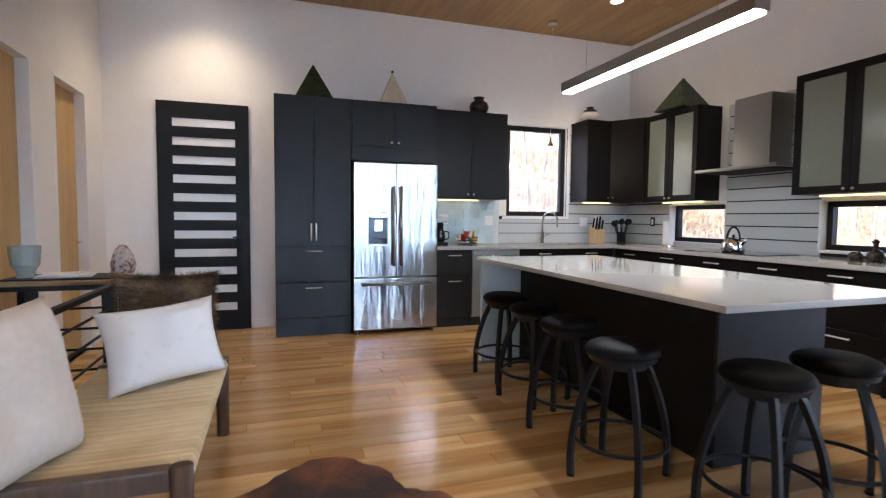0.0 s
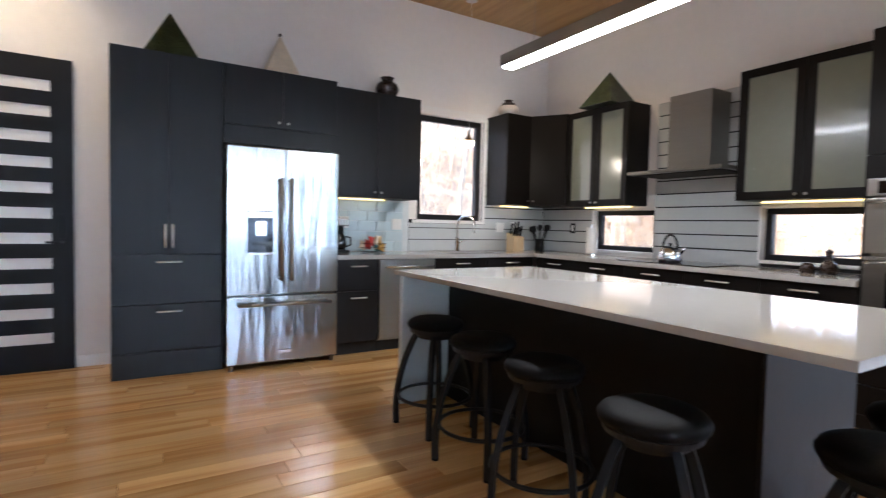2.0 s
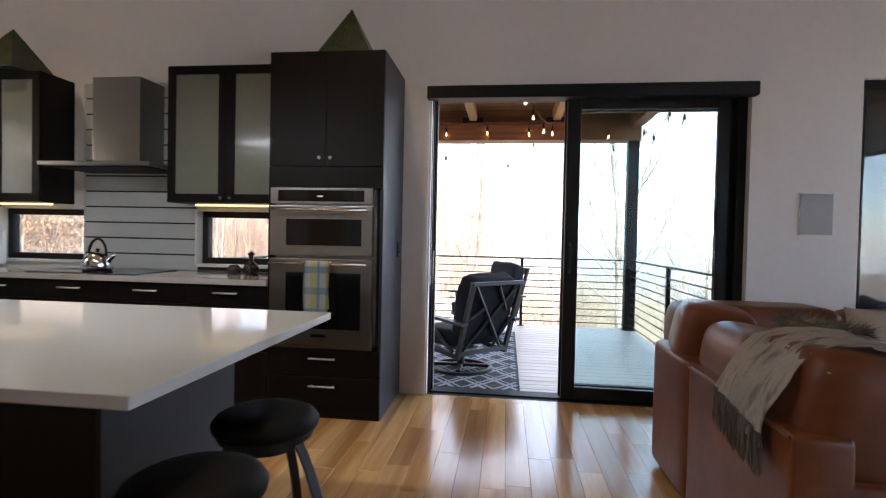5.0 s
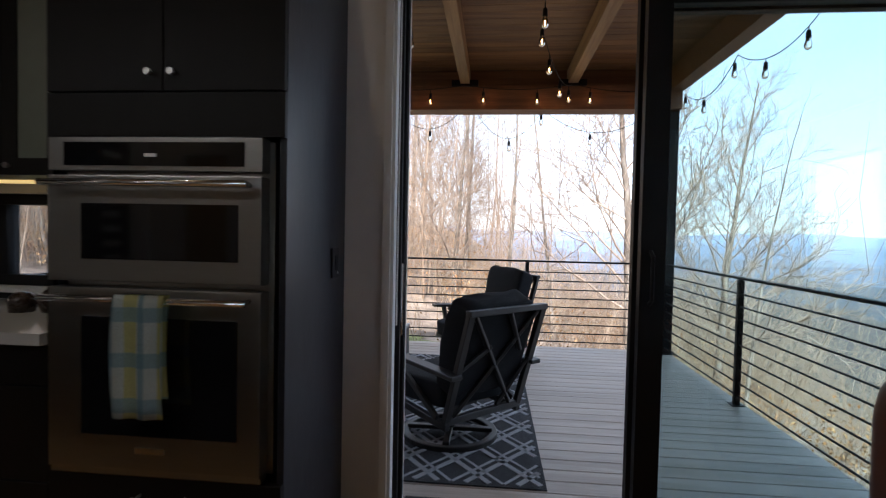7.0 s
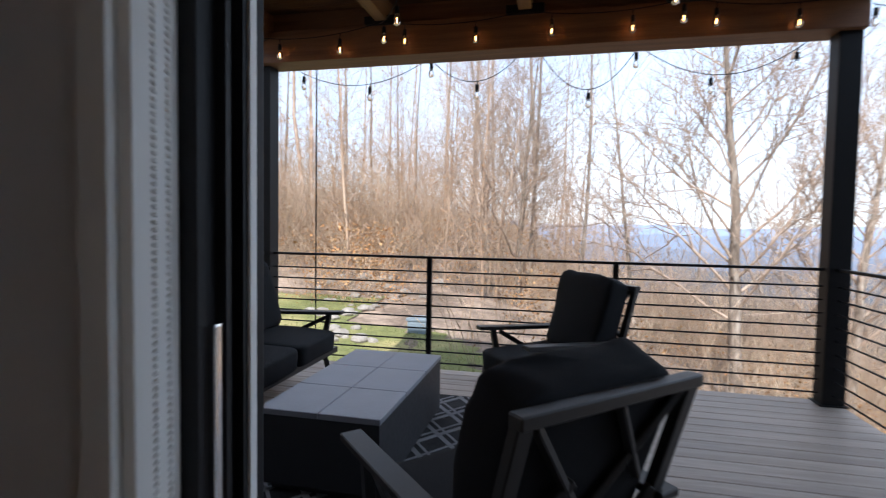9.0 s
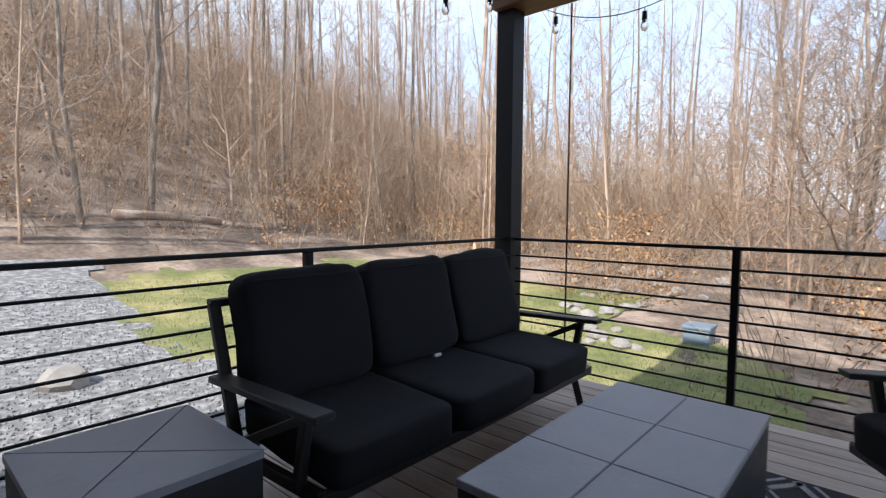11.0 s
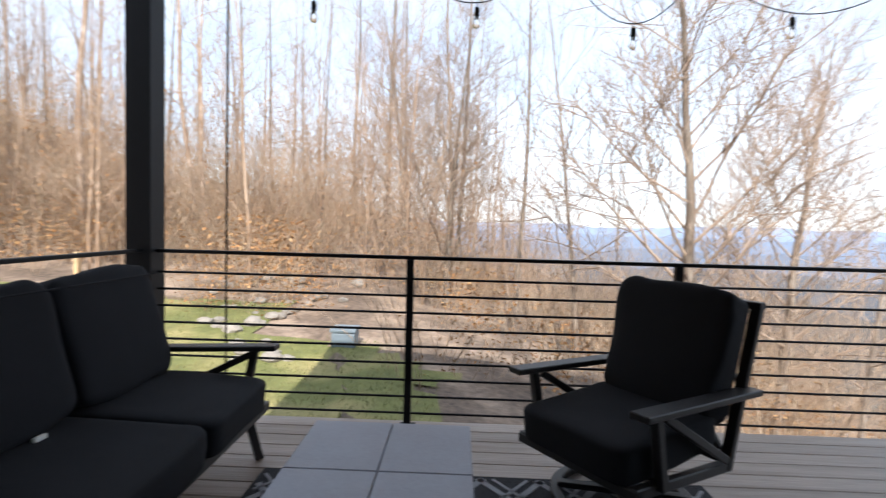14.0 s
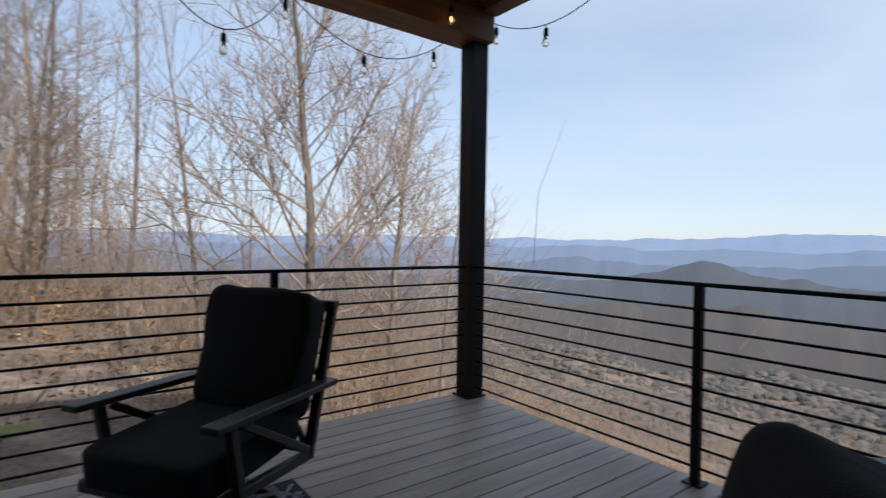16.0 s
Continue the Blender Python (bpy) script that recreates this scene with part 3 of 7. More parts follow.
part("body", box(2.105, 2.695, CY + 0.03, YW - 0.03, 0.10, 0.87), M_STEELD, dw)
d = part("door", box(2.105, 2.695, CY - 0.01, CY + 0.028, 0.12, 0.868, 0.006), M_STEELD, dw)
bar_handle(d, (2.15, CY - 0.01, 0.80), (2.65, CY - 0.01, 0.80), (0, -0.045, 0), 0.012, M_CHROME)
part("plinth", box(2.105, 2.695, CY + 0.05, CY + 0.065, 0, 0.12), M_GAP, dw)
for x0, x1 in ((2.70, 3.34), (3.34, 3.975)):
    c = thing("base_cabinet", ((x0 + x1) / 2, 6.3, 0), "charcoal base cabinet with drawer and door under the sink run", "cabinet", "base cabinets")
    part("body", box(x0 + 0.001, x1 - 0.001, CY + 0.021, YW, 0.11, 0.70), M_CAB, c)
    part("plinth", box(x0, x1, CY + 0.05, CY + 0.07, 0, 0.11), M_GAP, c)
    d = front_y(c, "drawer", x0, x1, CY, 0.735, 0.87, M_CABB)
    bar_handle(d, (x0 + 0.24, CY, 0.815), (x0 + 0.40, CY, 0.815), (0, -0.028, 0))
    front_y(c, "door", x0, x1, CY, 0.115, 0.732, M_CABB)

# base units on the right wall
RX = 3.985
ys = [2.985, 3.575, 4.165, 4.755, 5.345, 5.95]
for k, (y0, y1) in enumerate(zip(ys, ys[1:])):
    c = thing("base_cabinet", (4.3, (y0 + y1) / 2, 0), "espresso base cabinet with drawers under the quartz counter", "cabinet", "base cabinets")
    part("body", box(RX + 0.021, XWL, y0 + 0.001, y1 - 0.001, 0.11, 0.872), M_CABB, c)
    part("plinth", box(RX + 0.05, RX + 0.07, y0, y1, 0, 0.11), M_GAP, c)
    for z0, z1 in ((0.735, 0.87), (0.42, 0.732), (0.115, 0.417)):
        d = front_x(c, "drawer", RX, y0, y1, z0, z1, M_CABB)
        ym = (y0 + y1) / 2
        bar_handle(d, (RX, ym - 0.085, z1 - 0.055), (RX, ym + 0.085, z1 - 0.055), (-0.028, 0, 0))

# quartz counters, with the sink let into the long one
bm = bmesh.new()
for b in ((1.690, 2.92, 5.955, YW), (3.62, XWL, 5.955, YW), (2.92, 3.62, 5.955, 6.04), (2.92, 3.62, 6.42, YW), (3.955, XWL, 2.985, 5.954)):
    box(*b, 0.874, 0.912, bm=bm)
ct = tagged(part("countertop", bm, M_QUARTZ), "white quartz L-shaped kitchen countertop", "countertop")
s = thing("sink", (3.27, 6.23, 0.70), "stainless steel undermount kitchen sink", "sink")
bm = box(2.922, 3.618, 6.042, 6.418, 0.703, 0.72)
for b in ((2.922, 2.935, 6.042, 6.418), (3.605, 3.618, 6.042, 6.418), (2.935, 3.605, 6.042, 6.055), (2.935, 3.605, 6.405, 6.418)):
    box(*b, 0.72, 0.90, bm=bm)
part("basin", bm, M_STEELD, s)
part("drain", lathe([(0.0, 0.722), (0.04, 0.722), (0.045, 0.725)], (3.27, 6.23, 0)), M_CHROME, s)
fa = thing("faucet", (3.27, 6.48, 0.912), "chrome gooseneck kitchen faucet with spring spout", "faucet")
part("body", lathe([(0.03, 0), (0.03, 0.012), (0.022, 0.02), (0.02, 0.14), (0.014, 0.15)], (3.27, 6.48, 0.912), 16), M_CHROME, fa, smooth=True)
part("spout", tube([(3.27, 6.48, 1.05)] + [(3.27 + 0.10 * math.sin(0.5) * (1 - math.cos(a)), 6.48 - 0.10 * (1 - math.cos(a)), 1.20 + 0.11 * math.sin(a)) for a in [math.pi * k / 10 for k in range(11)]]
                   + [(3.365, 6.28, 1.12)], 0.012, 10), M_CHROME, fa, smooth=True)
part("lever", tube([(3.29, 6.48, 1.0), (3.36, 6.45, 1.04)], 0.007, 8), M_CHROME, fa)

# corner wall cabinet
c = thing("corner_cabinet", (4.1, 6.3, 1.45), "espresso corner wall cabinet with flat doors", "cabinet", "wall cabinets")
bm = bmesh.new()
poly = [(3.72, YW), (3.72, 6.212), (4.08, 6.212), (4.325, 5.848), (XWL, 5.848), (XWL, YW)]
lo = [bm.verts.new((x, y, 1.45)) for x, y in poly]
hi = [bm.verts.new((x, y, 2.47)) for x, y in poly]
bm.faces.new(lo), bm.faces.new(hi[::-1])
for k in range(6):
    bm.faces.new((lo[k], hi[k], hi[(k + 1) % 6], lo[(k + 1) % 6]))
bmesh.ops.recalc_face_normals(bm, faces=bm.faces)
part("body", bm, M_CABB, c)
knob(front_y(c, "door", 3.72, 4.07, 6.19, 1.45, 2.47, M_CABB), (4.03, 6.19, 1.50), (0, -0.025, 0))
p0, p1 = Vector((4.075, 6.195, 0)), Vector((4.305, 5.853, 0))
dd = (p1 - p0).normalized()
nn = Vector((-dd.y, dd.x, 0)) * -1
bm = bmesh.new()
quad = [p0 + nn * 0.004, p1 + nn * 0.004, p1 + nn * 0.022, p0 + nn * 0.022]
lo = [bm.verts.new((p.x, p.y, 1.452)) for p in quad]
hi = [bm.verts.new((p.x, p.y, 2.468)) for p in quad]
bm.faces.new(lo), bm.faces.new(hi)
for k in range(4):
    bm.faces.new((lo[k], hi[k], hi[(k + 1) % 4], lo[(k + 1) % 4]))
bmesh.ops.recalc_face_normals(bm, faces=bm.faces)
d = part("door", bm, M_CABB, c)
knob(d, p0 + dd * 0.045 + nn * 0.022 + Vector((0, 0, 1.50)), nn * 0.025)
part("light_strip", box(3.85, 4.25, 6.44, 6.465, 1.435, 1.449), M_UNDER, c, "warm glowing strip light")


def glass_cabinet(y0, y1, z0, z1):
    c = thing("glass_door_cabinet", (4.45, (y0 + y1) / 2, z0), "espresso wall cabinet with two frosted glass doors", "cabinet", "wall cabinets")
    part("body", box(4.321, XWL, y0, y1, z0, z1), M_CABB, c)
    ym = (y0 + y1) / 2
    for a, b in ((y0, ym), (ym, y1)):
        bm = bmesh.new()
        w = 0.065
        for q in ((a + 0.002, b - 0.002, z1 - w, z1), (a + 0.002, b - 0.002, z0, z0 + w), (a + 0.002, a + w, z0 + w, z1 - w), (b - w, b - 0.002, z0 + w, z1 - w)):
            box(4.298, 4.318, *q, bm=bm)
        d = part("door", bm, M_CABB, c)
        part("frosted_pane", box(4.305, 4.312, a + w, b - w, z0 + w, z1 - w), M_FROST, d, "frosted glass pane")
        knob(d, (4.298, ym + (-0.035 if a < ym - 0.01 else 0.035), z0 + 0.035), (-0.022, 0, 0))
    part("light_strip", box(4.50, 4.525, y0 + 0.1, y1 - 0.1, z0 - 0.015, z0 - 0.001), M_UNDER, c, "warm glowing strip light")


glass_cabinet(5.03, 5.84, 1.44, 2.46)
glass_cabinet(3.0, 3.95, 1.45, 2.47)

# range hood and cooktop
h = thing("range_hood", (4.4, 4.42, 1.68), "stainless steel chimney range hood with flat canopy", "range hood")
part("chimney", box(4.33, XWL - 0.02, 4.20, 4.60, 1.735, 2.41, 0.003), M_STEELD, h)
part("canopy", box(4.13, XWL - 0.02, 3.97, 4.88, 1.705, 1.735, 0.004), M_STEELD, h)
part("filter", box(4.18, 4.58, 4.02, 4.83, 1.697, 1.705), M_GAP, h)
k = thing("cooktop", (4.28, 4.45, 0.912), "black glass induction cooktop set in the counter", "cooktop")
part("glass", box(4.04, 4.54, 4.02, 4.88, 0.9125, 0.918, 0.002), M_OVENGLASS, k)

# tall oven cabinet
c = thing("oven_cabinet", (4.3, 2.59, 0), "tall espresso cabinet housing the wall ovens", "cabinet")
TX = 3.982
for b in ((2.20, 2.222, 0.0, 2.44), (2.963, 2.985, 0.0, 2.44)):
    part("side_panel", box(TX + 0.021, XWL, *b), M_CABLIT, c)
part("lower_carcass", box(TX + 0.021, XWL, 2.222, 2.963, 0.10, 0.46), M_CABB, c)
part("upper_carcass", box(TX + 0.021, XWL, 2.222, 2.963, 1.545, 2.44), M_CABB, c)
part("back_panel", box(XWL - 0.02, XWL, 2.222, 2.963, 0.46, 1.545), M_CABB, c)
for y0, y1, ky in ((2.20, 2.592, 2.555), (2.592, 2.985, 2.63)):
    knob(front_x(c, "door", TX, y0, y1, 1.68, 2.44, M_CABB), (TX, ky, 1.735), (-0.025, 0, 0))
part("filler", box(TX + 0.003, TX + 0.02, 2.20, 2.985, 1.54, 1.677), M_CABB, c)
for z0, z1 in ((0.28, 0.462), (0.09, 0.277)):
    d = front_x(c, "drawer", TX, 2.20, 2.985, z0, z1, M_CABB)
    bar_handle(d, (TX, 2.50, z1 - 0.06), (TX, 2.68, z1 - 0.06), (-0.028, 0, 0))
part("plinth", box(TX + 0.004, TX + 0.02, 2.20, 2.985, 0, 0.088), M_CABB, c)
part("side_strip", box(TX + 0.002, TX + 0.02, 2.965, 2.985, 0.463, 1.54), M_CABB, c)
o = thing("wall_oven", (4.25, 2.61, 0.475), "stainless steel double wall oven with black glass windows", "oven")
OX = TX - 0.018
part("case", box(OX + 0.06, XWL - 0.04, 2.245, 2.95, 0.48, 1.53), M_STEELD, o)
part("control_panel", box(OX + 0.004, OX + 0.058, 2.262, 2.965, 1.432, 1.535, 0.003), M_STEELD, o)
part("display", box(OX, OX + 0.006, 2.32, 2.91, 1.447, 1.52), M_OVENGLASS, o, "black glass control display")
part("indicator", box(OX - 0.002, OX, 2.60, 2.64, 1.475, 1.485), M_WHITE, o)
for z0, z1, wz0, wz1 in ((1.085, 1.418, 1.155, 1.33), (0.49, 1.065, 0.60, 0.975)):
    d = part("door", box(OX, OX + 0.056, 2.262, 2.965, z0, z1, 0.004), M_STEELD, o)
    part("oven_window", box(OX - 0.003, OX + 0.01, 2.335, 2.85, wz0, wz1, 0.002), M_OVENGLASS, d, "black glass oven window")
    bar_handle(d, (OX, 2.285, z1 - 0.028), (OX, 2.945, z1 - 0.028), (-0.055, 0, 0), 0.011, M_CHROME)
part("badge", box(OX - 0.002, OX + 0.002, 2.57, 2.67, 0.545, 0.565), M_CHROME, o, "plain chrome badge")
part("vent", box(OX + 0.01, OX + 0.05, 2.262, 2.965, 0.468, 0.486), M_STEELD, o)

# island
i = thing("kitchen_island", (2.3, 3.4, 0), "dark kitchen island base with pale grey end panel", "kitchen island")
IZ = 0.892
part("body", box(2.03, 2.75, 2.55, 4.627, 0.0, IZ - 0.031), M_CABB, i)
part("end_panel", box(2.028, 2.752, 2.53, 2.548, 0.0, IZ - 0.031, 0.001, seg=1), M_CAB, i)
part("support_panel", box(1.67, 2.76, 4.63, 4.672, 0.0, IZ - 0.031, 0.002), M_PANELG, i, "pale grey full-width end panel")
tagged(part("island_countertop", box(1.64, 2.83, 2.135, 4.70, IZ - 0.030, IZ, 0.004), M_QUARTZ), "white quartz island countertop with overhang", "countertop")


# ---- stools ----
def stool(loc, rz):
    s = thing("bar_stool", (0, 0, 0), "round black vinyl bar stool with curved steel legs", "stool", "stools at the island")
    part("seat", lathe([(0.0, 0.652), (0.08, 0.651), (0.130, 0.645), (0.158, 0.632), (0.170, 0.614), (0.167, 0.598), (0.155, 0.590)], (0, 0, 0), 40), M_STOOL, s, "padded black vinyl seat", smooth=True)
    part("seat_ring", lathe([(0.155, 0.592), (0.158, 0.588), (0.150, 0.566), (0.118, 0.560), (0.112, 0.535), (0.0, 0.533)], (0, 0, 0), 36), M_STOOLF, s)
    for k in range(4):
        a = math.pi / 4 + k * math.pi / 2
        pts = []
        for j in range(13):
            u = j / 12
            r = 0.108 + 0.122 * math.sin(min(1.0, u * 1.05) * math.pi / 2) ** 0.85 + 0.010 * math.sin(u * math.pi)
            pts.append((r * math.cos(a), r * math.sin(a), 0.56 * (1 - u)))
        leg = part("leg", tube(pts, 0.019, 4), M_STOOLF, s)
        x, y = pts[-1][:2]
        part("foot_glide", tube([(x, y, 0), (x, y, 0.012)], 0.018, 10), M_STOOL, leg)
    ring = [(0.214 * math.cos(2 * math.pi * k / 40), 0.214 * math.sin(2 * math.pi * k / 40), 0.185) for k in range(41)]
    part("foot_ring", tube(ring, 0.010, 6, caps=False), M_STOOLF, s, smooth=True)
    s.matrix_world = pose(*loc, 0, 0, rz)
    return s


first = stool((1.69, 4.22, 0), 8)
for x, y, rz in ((1.67, 3.71, 18), (1.63, 3.21, 35), (1.545, 2.62, 28), (1.84, 2.12, 8), (2.29, 2.16, 40)):
    copy_thing(first, pose(x, y, 0, 0, 0, rz))

# ---- linear lamp, downlights, pendant ----
L = thing("linear_pendant", (2.32, 3.5, 2.29), "long slim grey metal linear light hanging over the island", "lamp")
part("housing", box(2.27, 2.375, 2.62, 4.43, 2.275, 2.35, 0.002), M_STEELD, L)
part("diffuser", box(2.283, 2.362, 2.635, 4.415, 2.262, 2.278), M_LED, L, "glowing white diffuser")
for y in (2.9, 4.15):
    part("cable", tube([(2.322, y, 2.37), (2.322, y, ZC - 0.02)], 0.0015, 5), M_STEELD, L)
lamp("linear_light", "AREA", 2.0, (1.0, 0.95, 0.89), pose(2.322, 3.525, 2.255), size=0.08, size_y=1.78)


def downlight(x, y, w, spot=120, aim=None):
    d = thing("downlight", (x, y, ZC - 0.03), "recessed round ceiling downlight with warm glow", "lamp", "downlights")
    part("trim_ring", lathe([(0.055, -0.026), (0.072, -0.03), (0.075, -0.022), (0.055, -0.020)], (x, y, ZC), 24), M_WHITE, d)
    part("lens", lathe([(0.0, -0.024), (0.054, -0.0235)], (x, y, ZC), 24), M_SPOT, d, "glowing warm lens")
    lamp("downlight_beam", "SPOT", w, (1.0, 0.74, 0.46), look((x, y, ZC - 0.04), aim or (x, y + 0.02, 0)), radius=0.05, spot=spot)


for x, y in ((-0.65, 6.0), (3.53, 5.43), (3.3, 2.4), (-0.4, 1.0)):
    downlight(x, y, 9 if x < -0.5 else 8)
P = thing("pendant_lamp", (3.17, 6.15, 2.02), "small chrome pendant with round white glass bulb over the sink", "lamp")
part("canopy", lathe([(0.0, -0.022), (0.06, -0.024), (0.06, -0.06), (0.0, -0.062)], (3.17, 6.15, ZC), 20), M_CHROME, P)
part("cord", tube([(3.17, 6.15, ZC - 0.06), (3.17, 6.15, 2.21)], 0.0016, 6), M_TRIM, P)
part("socket", lathe([(0.012, 0.11), (0.015, 0.05), (0.055, 0.0), (0.058, -0.01)], (3.17, 6.15, 2.10), 20), M_CHROME, P, smooth=True)
part("bulb", lathe([(0.056, 0.0), (0.058, -0.02), (0.045, -0.05), (0.02, -0.066), (0.0, -0.068)], (3.17, 6.15, 2.09), 20), M_BULB, P, "glowing white glass bulb", smooth=True)
lamp("pendant_glow", "POINT", 0.8, (1.0, 0.82, 0.6), pose(3.17, 6.05, 1.98), radius=0.05)

# ---- doors ----
d = thing("door_1", (-0.70, 6.55, 0), "black door with eleven horizontal milky glass slots", "door", kind="structure")
bm = bmesh.new()
box(-1.14, -0.995, 6.545, YB - 0.004, 0, 2.40, bm=bm)
box(-0.395, -0.258, 6.545, YB - 0.004, 0, 2.40, bm=bm)
zs = [0.213 + k * 0.1935 for k in range(11)]
edges = [0.0] + [v for z in zs for v in (z, z + 0.083)] + [2.40]
for a, b in zip(edges[::2], edges[1::2]):
    box(-0.995, -0.395, 6.545, YB - 0.004, a, b, bm=bm)
part("leaf", bm, M_BLACK, d)
for z in zs:
    part("glass_slot", box(-0.995, -0.395, 6.555, 6.57, z, z + 0.083), M_DOORGLASS, d, "milky white glass slot")
part("lock_plate", box(-0.36, -0.30, 6.525, 6.545, 1.03, 1.22, 0.006), M_BLACK, d)
part("door_handle", tube([(-0.33, 6.545, 1.00), (-0.33, 6.50, 1.00), (-0.43, 6.495, 1.00)], 0.009, 8), M_BLACK, d, "black lever handle")


def wood_door(name, y0, y1, ajar, label):
    d = thing(name, (XL - 0.05, (y0 + y1) / 2, 0), label, "door", kind="structure")
    part("leaf", box(XL - 0.12, XL - 0.08, y0 + 0.03, y1 - 0.03, 0.01, 2.30, 0.002), M_OAK, d)
    for b in ((y0, y0 + 0.028, 0, 2.33), (y1 - 0.028, y1, 0, 2.33), (y0 + 0.028, y1 - 0.028, 2.302, 2.33)):
        part("jamb", box(XL - 0.15, XL + 0.004, *b), M_TRIM, d)
    part("door_handle", tube([(XL - 0.08, y1 - 0.09, 0.98), (XL - 0.03, y1 - 0.09, 0.98), (XL - 0.025, y1 - 0.2, 0.98)], 0.009, 8), M_CHROME, d, "chrome lever handle")
    for z in (0.3, 1.45, 2.1):
        part("hinge", box(XL - 0.085, XL - 0.05, y0 + 0.02, y0 + 0.045, z, z + 0.1, 0.003), M_CHROME, d)


wood_door("door_2", 5.38, 6.10, 0, "honey oak flush door in a white jamb")
wood_door("door_3", 4.25, 5.0, 0, "honey oak flush door with steel hinges in a white jamb")


# ---- sliding glass door ----
sd = thing("sliding_door", (XR + 0.06, 0.83, 0), "black aluminium sliding glass door standing half open", "door", kind="structure")
for b in ((-0.33, -0.27, 0, 2.36), (1.965, 2.0, 0, 2.36), (-0.27, 1.965, 2.30, 2.36), (-0.27, 1.965, -0.02, 0.012)):
    part("frame", box(XR + 0.06, XO - 0.01, *b, 0.002), M_FRAME, sd)
for k in range(2):
    part("track_lip", box(XR + 0.088 + k * 0.03, XR + 0.096 + k * 0.03, 1.952, 1.966, 0.012, 2.30), M_FRAME, sd)
part("edge_strip", box(XO - 0.044, XO - 0.031, 1.948, 1.9645, 0.013, 2.298, 0.002), M_TRIM, sd, "pale aluminium edge strip")
part("outer_trim", box(XO + 0.014, XO + 0.050, 1.990, 2.03, DECK, 2.40, 0.003), M_FRAME, sd)
part("reveal", box(XR, XR + 0.058, 1.985, 1.999, 0.0, 2.36, 0.001), M_TRIM, sd)
part("door_catch", box(XR + 0.075, XR + 0.09, 1.955, 1.966, 0.80, 1.12, 0.003), M_CHROME, sd, "polished door catch")
for x0, a, b, st, nm in ((XR + 0.03, -0.20, 0.955, 0.10, "sliding_panel"), (XR + 0.113, -0.27, 0.965, 0.085, "fixed_panel")):
    bm = bmesh.new()
    for q in ((a, a + 0.075, 0.015, 2.30), (b - st, b, 0.015, 2.30), (a + 0.075, b - st, 0.015, 0.11), (a + 0.075, b - st, 2.21, 2.30)):
        box(x0, x0 + 0.05, *q, 0.003, bm=bm)
    pn = part(nm, bm, M_FRAME, sd)
    if nm == "sliding_panel":
        part("pull_handle", tube([(x0, b - 0.04, 0.98), (x0 - 0.035, b - 0.04, 1.0), (x0 - 0.035, b - 0.04, 1.18), (x0, b - 0.04, 1.20)], 0.009, 8), M_FRAME, pn)
    g = part("pane", box(x0 + 0.022, x0 + 0.028, a + 0.07, b - st + 0.005, 0.10, 2.215), M_PANEG, pn, "faintly green glass pane")
    g.visible_shadow = False
part("door_jamb", box(XR - 0.012, XR - 0.001, 2.0, 2.035, 0, 2.36, 0.002), M_TRIM, sd)
b = thing("roller_blind", (XR - 0.05, 0.83, 2.27), "black roller blind cassette rolled up above the sliding door", "blind")
part("cassette", box(XR - 0.085, XR - 0.002, -0.345, 2.012, 2.275, 2.368, 0.006), M_FRAME, b)
for x in (XR + 0.012, XR + 0.030):
    bmc = bmesh.new()
    for k in range(200):
        z = 2.27 - k * 0.0071
        bmesh.ops.create_icosphere(bmc, subdivisions=1, radius=0.0031, matrix=Matrix.Translation((x, 1.972, z)))
    part("bead_chain", bmc, M_WHITE, b, "white bead chain")
s = thing("wall_speaker", (XR - 0.004, -0.775, 1.3), "white rectangular in-wall speaker grille", "speaker")
part("grille", box(XR - 0.011, XR - 0.0075, -0.885, -0.67, 1.30, 1.59, 0.001), M_GRILLE, s)
part("bezel", box(XR - 0.007, XR - 0.0005, -0.893, -0.662, 1.292, 1.598, 0.003), M_TRIM, s)
part("threshold", box(XR + 0.002, XO + 0.05, -0.33, 2.0, -0.10, -0.021), M_FRAME, sd)
part("sill_plate", box(XR + 0.002, XR + 0.058, -0.33, 1.984, -0.0205, 0.001), M_FRAME, sd)
part("sill_step", box(XO - 0.008, XO + 0.05, -0.27, 1.95, -0.0205, 0.004), M_FRAME, sd)
sw = thing("light_switch", (-1.30, YB - 0.004, 1.1), "white light switch plate beside the black door", "switch")
part("plate", box(-1.34, -1.26, YB - 0.008, YB - 0.001, 1.04, 1.16, 0.002), M_WHITE, sw)
part("rocker", box(-1.317, -1.283, YB - 0.012, YB - 0.008, 1.07, 1.13, 0.002), M_TRIM, sw)
sw = thing("light_switch", (4.48, 2.197, 1.1), "dark switch plate on the side of the oven cabinet", "switch")
part("plate", box(4.44, 4.52, 2.191, 2.199, 1.07, 1.19, 0.003), M_CAB, sw)
part("rocker", box(4.465, 4.495, 2.187, 2.191, 1.10, 1.16, 0.002), M_BLACK, sw)
part("indicator", box(4.50, 4.508, 2.189, 2.191, 1.085, 1.095), M_WHITE, sw)



